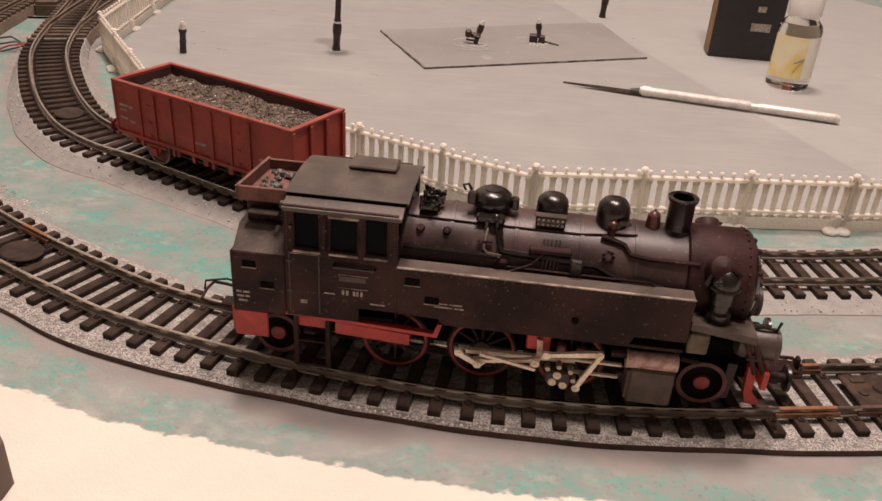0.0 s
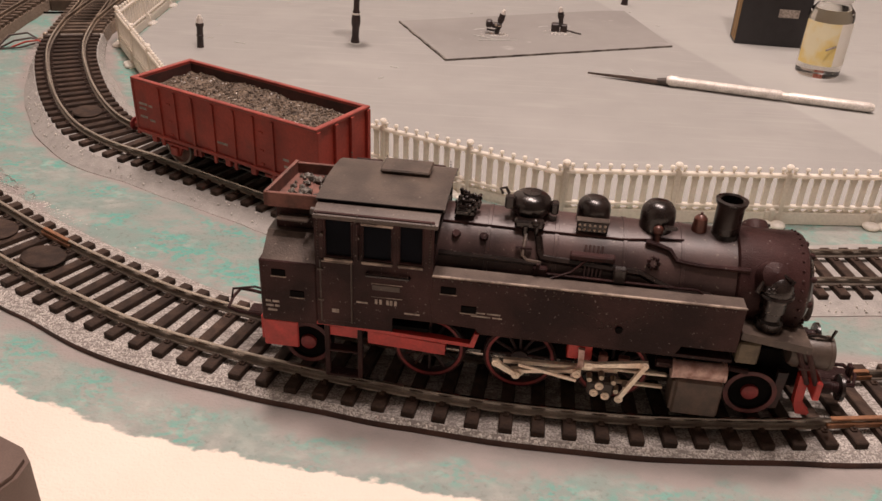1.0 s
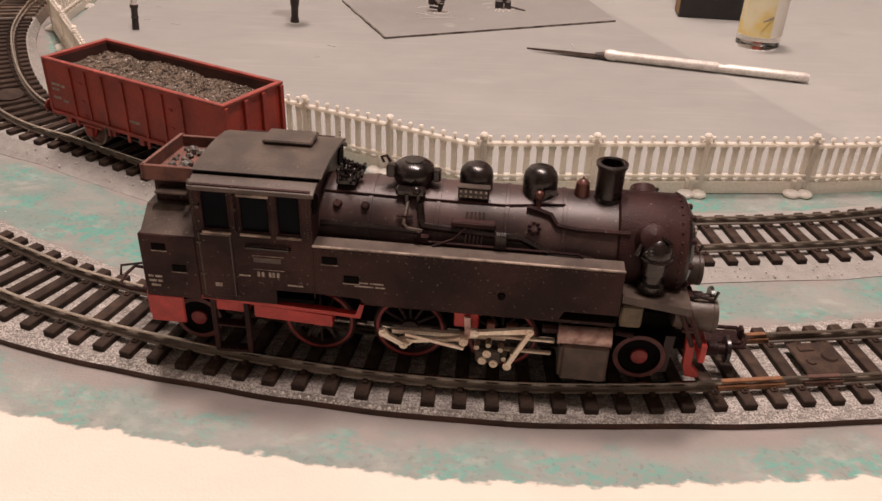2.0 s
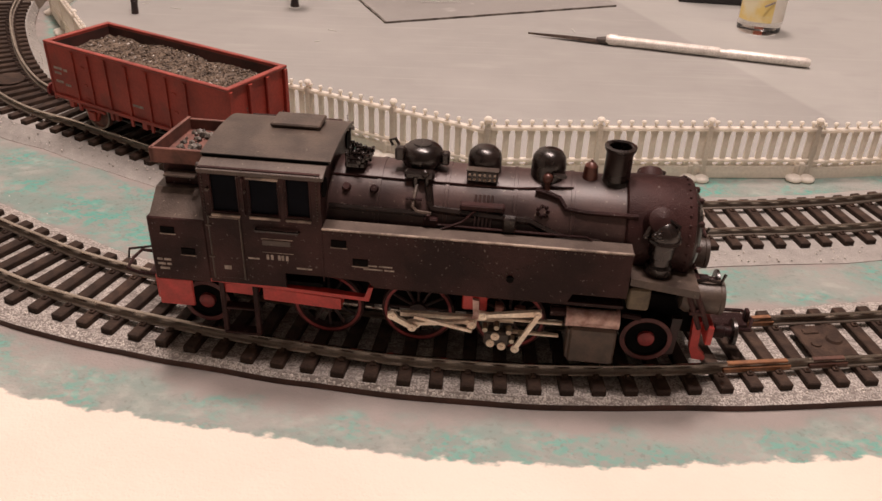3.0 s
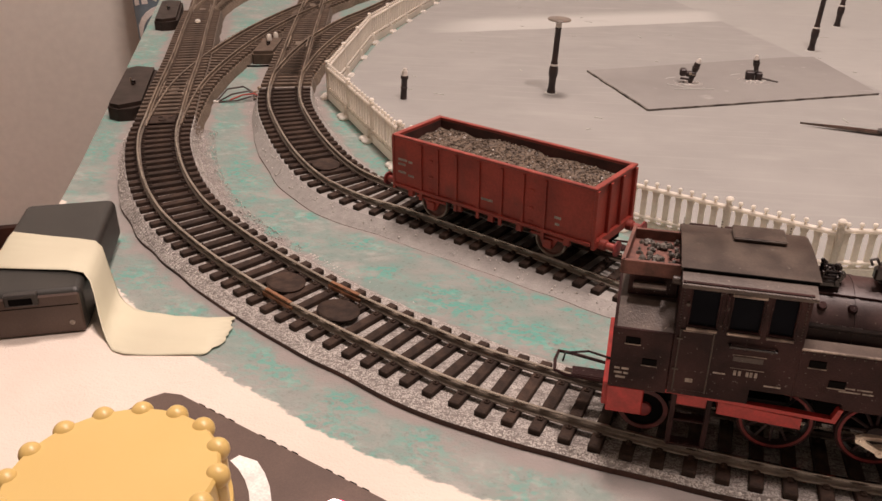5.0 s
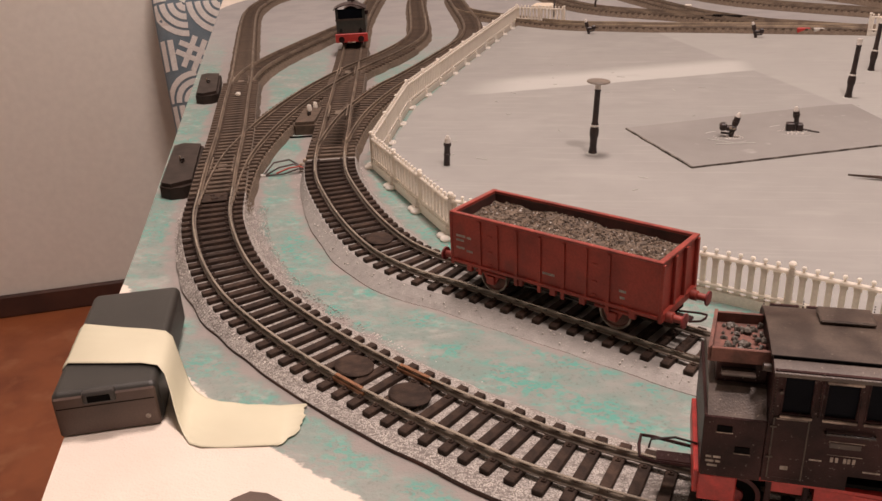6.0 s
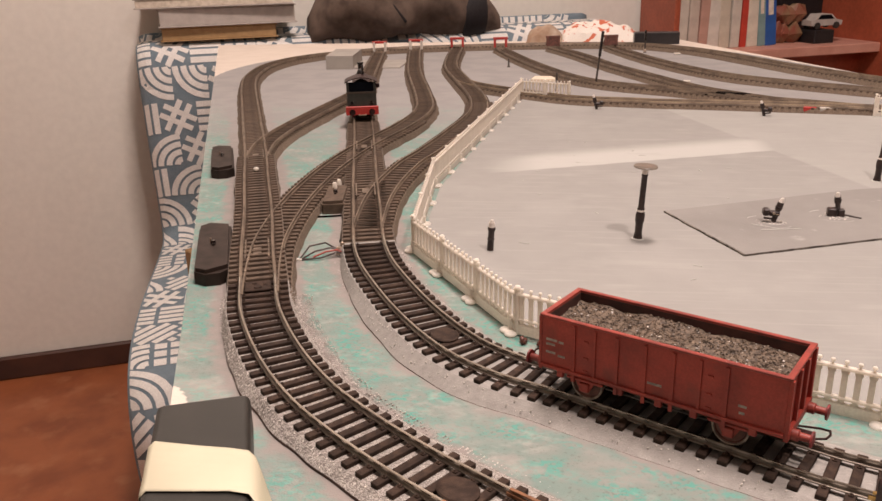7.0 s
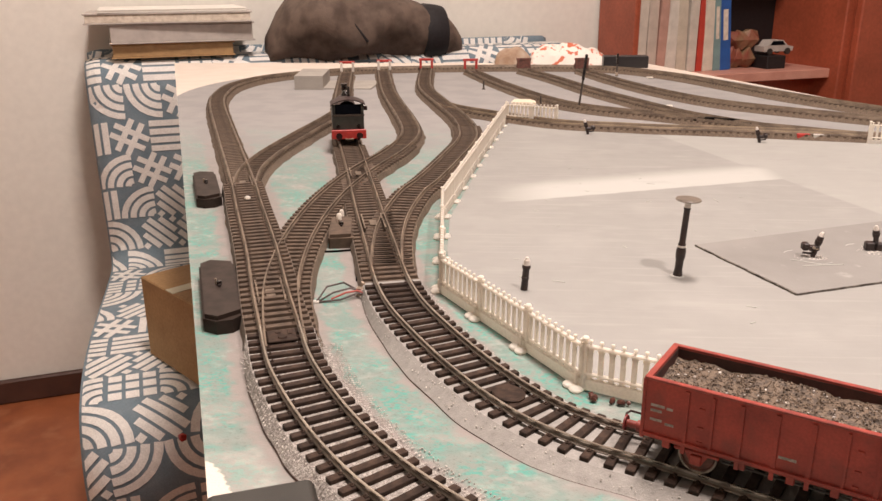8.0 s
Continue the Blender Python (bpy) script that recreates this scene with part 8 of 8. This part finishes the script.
def build_bag():
    e = thing("cloth_bag", Matrix.Identity(4), 0, "dark grey-brown cloth bag lying on the sofa back", "bag")
    a = Acc()
    n, k = 44, 26
    knots = ((0.0, 0.026), (0.05, 0.056), (0.15, 0.090), (0.27, 0.106), (0.45, 0.094), (0.65, 0.079), (0.80, 0.062), (0.92, 0.053), (0.97, 0.044), (1.0, 0.020))

    def outline(u):
        u = min(1.0, max(0.0, u))
        for (a0, r0), (a1, r1) in zip(knots, knots[1:]):
            if u <= a1:
                return r0 + (r1 - r0) * (u - a0) / (a1 - a0)

    for i in range(n + 1):
        u = i / n
        x = -0.275 + 0.462 * u
        r = sum(0.5 * (outline(u - d) + outline(u + d)) for d in (0.0, 0.02, 0.04)) / 3
        calm = 1 - math.exp(-((u - 0.87) / 0.09) ** 2)
        for j in range(k):
            t = 2 * math.pi * j / k
            mid = 0.004 + 0.92 * r
            y, z = r * 1.05 * math.cos(t), mid + r * 0.92 * math.sin(t)
            w = 1 + calm * (0.24 * noise.noise(Vector((x * 11, y * 12, z * 12))) + 0.10 * noise.noise(Vector((x * 34 + z * 20, y * 24, z * 24))))
            a.v.append((x, y * w, max(0.001, mid + (z - mid) * w)))
    for i in range(n):
        a.f += [(i * k + j, i * k + (j + 1) % k, (i + 1) * k + (j + 1) % k, (i + 1) * k + j) for j in range(k)]
    a.f += [tuple(range(k)), tuple(range(n * k, (n + 1) * k))]
    part("bag_body", a, BAGM, e, "creased grey-brown cloth", 1.0, 80)
    part("dark_end", Acc().lathe([(0.03, 0.084), (0.065, 0.086), (0.067, 0.10), (0.064, 0.125), (0.060, 0.142), (0.03, 0.144)], (0, 0, 0.060), "x", 26), BAGDARK, e, "black band round the bag", 1.0)
    part("seam", Acc().tube([(-0.13, -0.02, 0.166), (-0.12, -0.07, 0.135), (-0.10, -0.097, 0.09), (-0.07, -0.100, 0.05)], 0.003, 6), BAGDARK, e, "", 1.0)
    in_room(e, 0.66, 0.03, -0.030, 2)


build_bag()
box_e = thing("cardboard_box", Matrix.Identity(4), 0, "brown cardboard box standing on the sofa seat", "cardboard box")
part("box_body", Acc().box(-0.09, 0.09, -0.10, 0.10, 0, 0.14, 0.002), KRAFT, box_e, "", 1.0)
part("box_seam", Acc().box(-0.09, 0.09, -0.012, 0.012, 0.1398, 0.1408), TAPE, box_e, "strip of tape", 1.0)
in_room(box_e, 0.201, -0.585, -0.447, 25)

# picture edge on the wall
setting("wall_socket", Acc().box(0.80, 0.90, 0.192, 0.204, 0.165, 0.215, 0.003), GREYBOOK, "pale grey wall plate", "wall plate")


# ---- bookcase ----
def build_bookcase():
    e = thing("bookcase", ROOM, 0, "red-brown wooden bookcase with open shelf and a cupboard", "bookcase")
    fy, by = 0.0, 0.185
    part("side_panel", Acc().box(1.318, 1.334, fy, by, FLOOR_Z, 1.1, 0.003), WOOD, e, "red-brown side panel", 1.0)
    part("side_panel", Acc().box(1.905, 1.932, fy - 0.10, by, FLOOR_Z, 1.1, 0.003), WOOD, e, "red-brown side panel", 1.0)
    part("shelf", Acc().box(1.334, 1.905, fy - 0.07, by, -0.117, -0.092, 0.002), SHELFPINK, e, "pale pinkish shelf board", 1.0)
    part("shelf", Acc().box(1.334, 1.905, fy, by, 0.26, 0.285, 0.002), WOOD, e, "", 1.0)
    part("shelf", Acc().box(1.334, 1.905, fy, by, 1.075, 1.1, 0.002), WOOD, e, "", 1.0)
    part("back_panel", Acc().box(1.334, 1.905, by - 0.01, by, FLOOR_Z, 1.1), SHELFIN, e, "back panel painted near-black for the shade in the niche", 1.0)
    part("lower_front", Acc().box(1.334, 1.905, fy, fy + 0.02, FLOOR_Z, -0.117), WOOD, e, "", 1.0)
    d = part("cupboard_door", Acc().box(1.932, 2.46, fy - 0.125, fy - 0.102, FLOOR_Z + 0.06, 1.1, 0.003), WOOD, e, "plain red-brown cupboard door", 1.0)
    part("door_knob", Acc().ball((2.01, fy - 0.140, 0.35), 0.016, 10), STEEL, d, "", 1.0)
    part("cupboard", Acc().box(1.932, 2.47, fy - 0.10, by, FLOOR_Z, 1.1), WOOD, e, "", 1.0)


build_bookcase()


def shelf_book(x, w, h, colour, label, lean=0.0, y=0.0):
    m = mat("book_cover", colour, tuple(c * 0.8 for c in colour), 0.5, scale=30)
    e = thing("upright_book", Matrix.Identity(4), 0, label, "book", "books on the shelf")
    part("spine", Acc().box(-w / 2, w / 2, -0.003, 0.0, 0, h, 0.001), m, e, "", 1.0)
    part("boards", Acc().box(-w / 2, -w / 2 + 0.0025, 0, 0.15, 0, h).box(w / 2 - 0.0025, w / 2, 0, 0.15, 0, h), m, e, "", 1.0)
    part("page_block", Acc().box(-w / 2 + 0.0025, w / 2 - 0.0025, 0.001, 0.145, 0.003, h - 0.004), PAGE, e, "page block", 1.0)
    if w > 0.02:
        part("title_bar", Acc().box(-w * 0.22, w * 0.22, -0.0036, -0.0028, h * 0.35, h * 0.7), PAGE if sum(colour) < 0.9 else m, e, "plain lettering bar", 1.0)
    e.matrix_basis = ROOM @ Matrix.Translation((x + 0.078, y + 0.012, -0.092)) @ Matrix.Rotation(radians(lean), 4, "Y")


rows_ = ((1.268, 0.030, 0.30, (0.62, 0.56, 0.48), "tall cream book on the shelf", 1), (1.302, 0.028, 0.27, (0.55, 0.47, 0.40), "cream book on the shelf", 0), (1.331, 0.026, 0.28, (0.50, 0.30, 0.24), "faded pink-brown book on the shelf", 2),
         (1.362, 0.032, 0.26, (0.66, 0.62, 0.55), "off-white book on the shelf", 0), (1.396, 0.030, 0.27, (0.58, 0.52, 0.42), "cream book on the shelf", -2), (1.428, 0.026, 0.29, (0.60, 0.55, 0.48), "off-white book on the shelf", 0),
         (1.454, 0.018, 0.27, (0.50, 0.05, 0.03), "narrow red book on the shelf", 0), (1.482, 0.032, 0.25, (0.68, 0.62, 0.52), "white book on the shelf", -3), (1.512, 0.022, 0.24, (0.20, 0.32, 0.32), "grey-teal book on the shelf", -5),
         (1.540, 0.034, 0.23, (0.02, 0.10, 0.36), "bright blue book leaning on the shelf", -6))
for x, w, h, c, label, lean in rows_:
    shelf_book(x, w, h, c, label, lean)
junk = Acc()
for k in range(6):
    rnd = random.Random(k + 90)
    junk.lump((1.665 + 0.022 * (k % 3) + rnd.uniform(-0.01, 0.01), 0.05, -0.066 + 0.05 * (k // 3)), 0.036, k + 90)
tagged(solid("shelf_oddments", junk, mat("orange_oddments", (0.22, 0.06, 0.035), (0.24, 0.19, 0.10), 0.6, scale=18), "heap of orange and yellow odds and ends on the shelf", "oddments", kind="stuff", sharp=0)).matrix_basis = ROOM.copy()


def toy_car():
    e = thing("toy_car", ROOM @ Matrix.Translation((1.782, 0.02, -0.053)), 0, "white toy car on a dark stand in the bookcase", "toy car")
    part("car_body", Acc().prism([(-0.048, 0.006), (0.048, 0.006), (0.05, 0.018), (0.03, 0.022), (0.014, 0.036), (-0.024, 0.036), (-0.036, 0.022), (-0.05, 0.02)], -0.02, 0.02, "y"), GREYBOOK, e, "white car body", 1.0)
    part("car_window", Acc().prism([(-0.030, 0.023), (0.022, 0.023), (0.011, 0.034), (-0.021, 0.034)], -0.0206, 0.0206, "y"), WINDOW, e, "dark windows", 1.0)
    for x in (-0.03, 0.03):
        for y in (-0.02, 0.02):
            part("wheel", Acc().cyl((x, y - 0.003, 0.006), (x, y + 0.003, 0.006), 0.009, n=16), BLACKPL, e, "", 1.0)
    part("stand", Acc().box(-0.05, 0.012, -0.04, 0.05, -0.039, -0.004, 0.002), SHELFIN, e, "dark stand", 1.0)


toy_car()

tagged(new("orange_bit", mesh_of("orange_bit", Acc().lump((0, 0, 0), 9, 3), RED)), "small orange-red scrap lying on the sofa seat", "scrap").location = (-0.580, 1.067, -0.449)
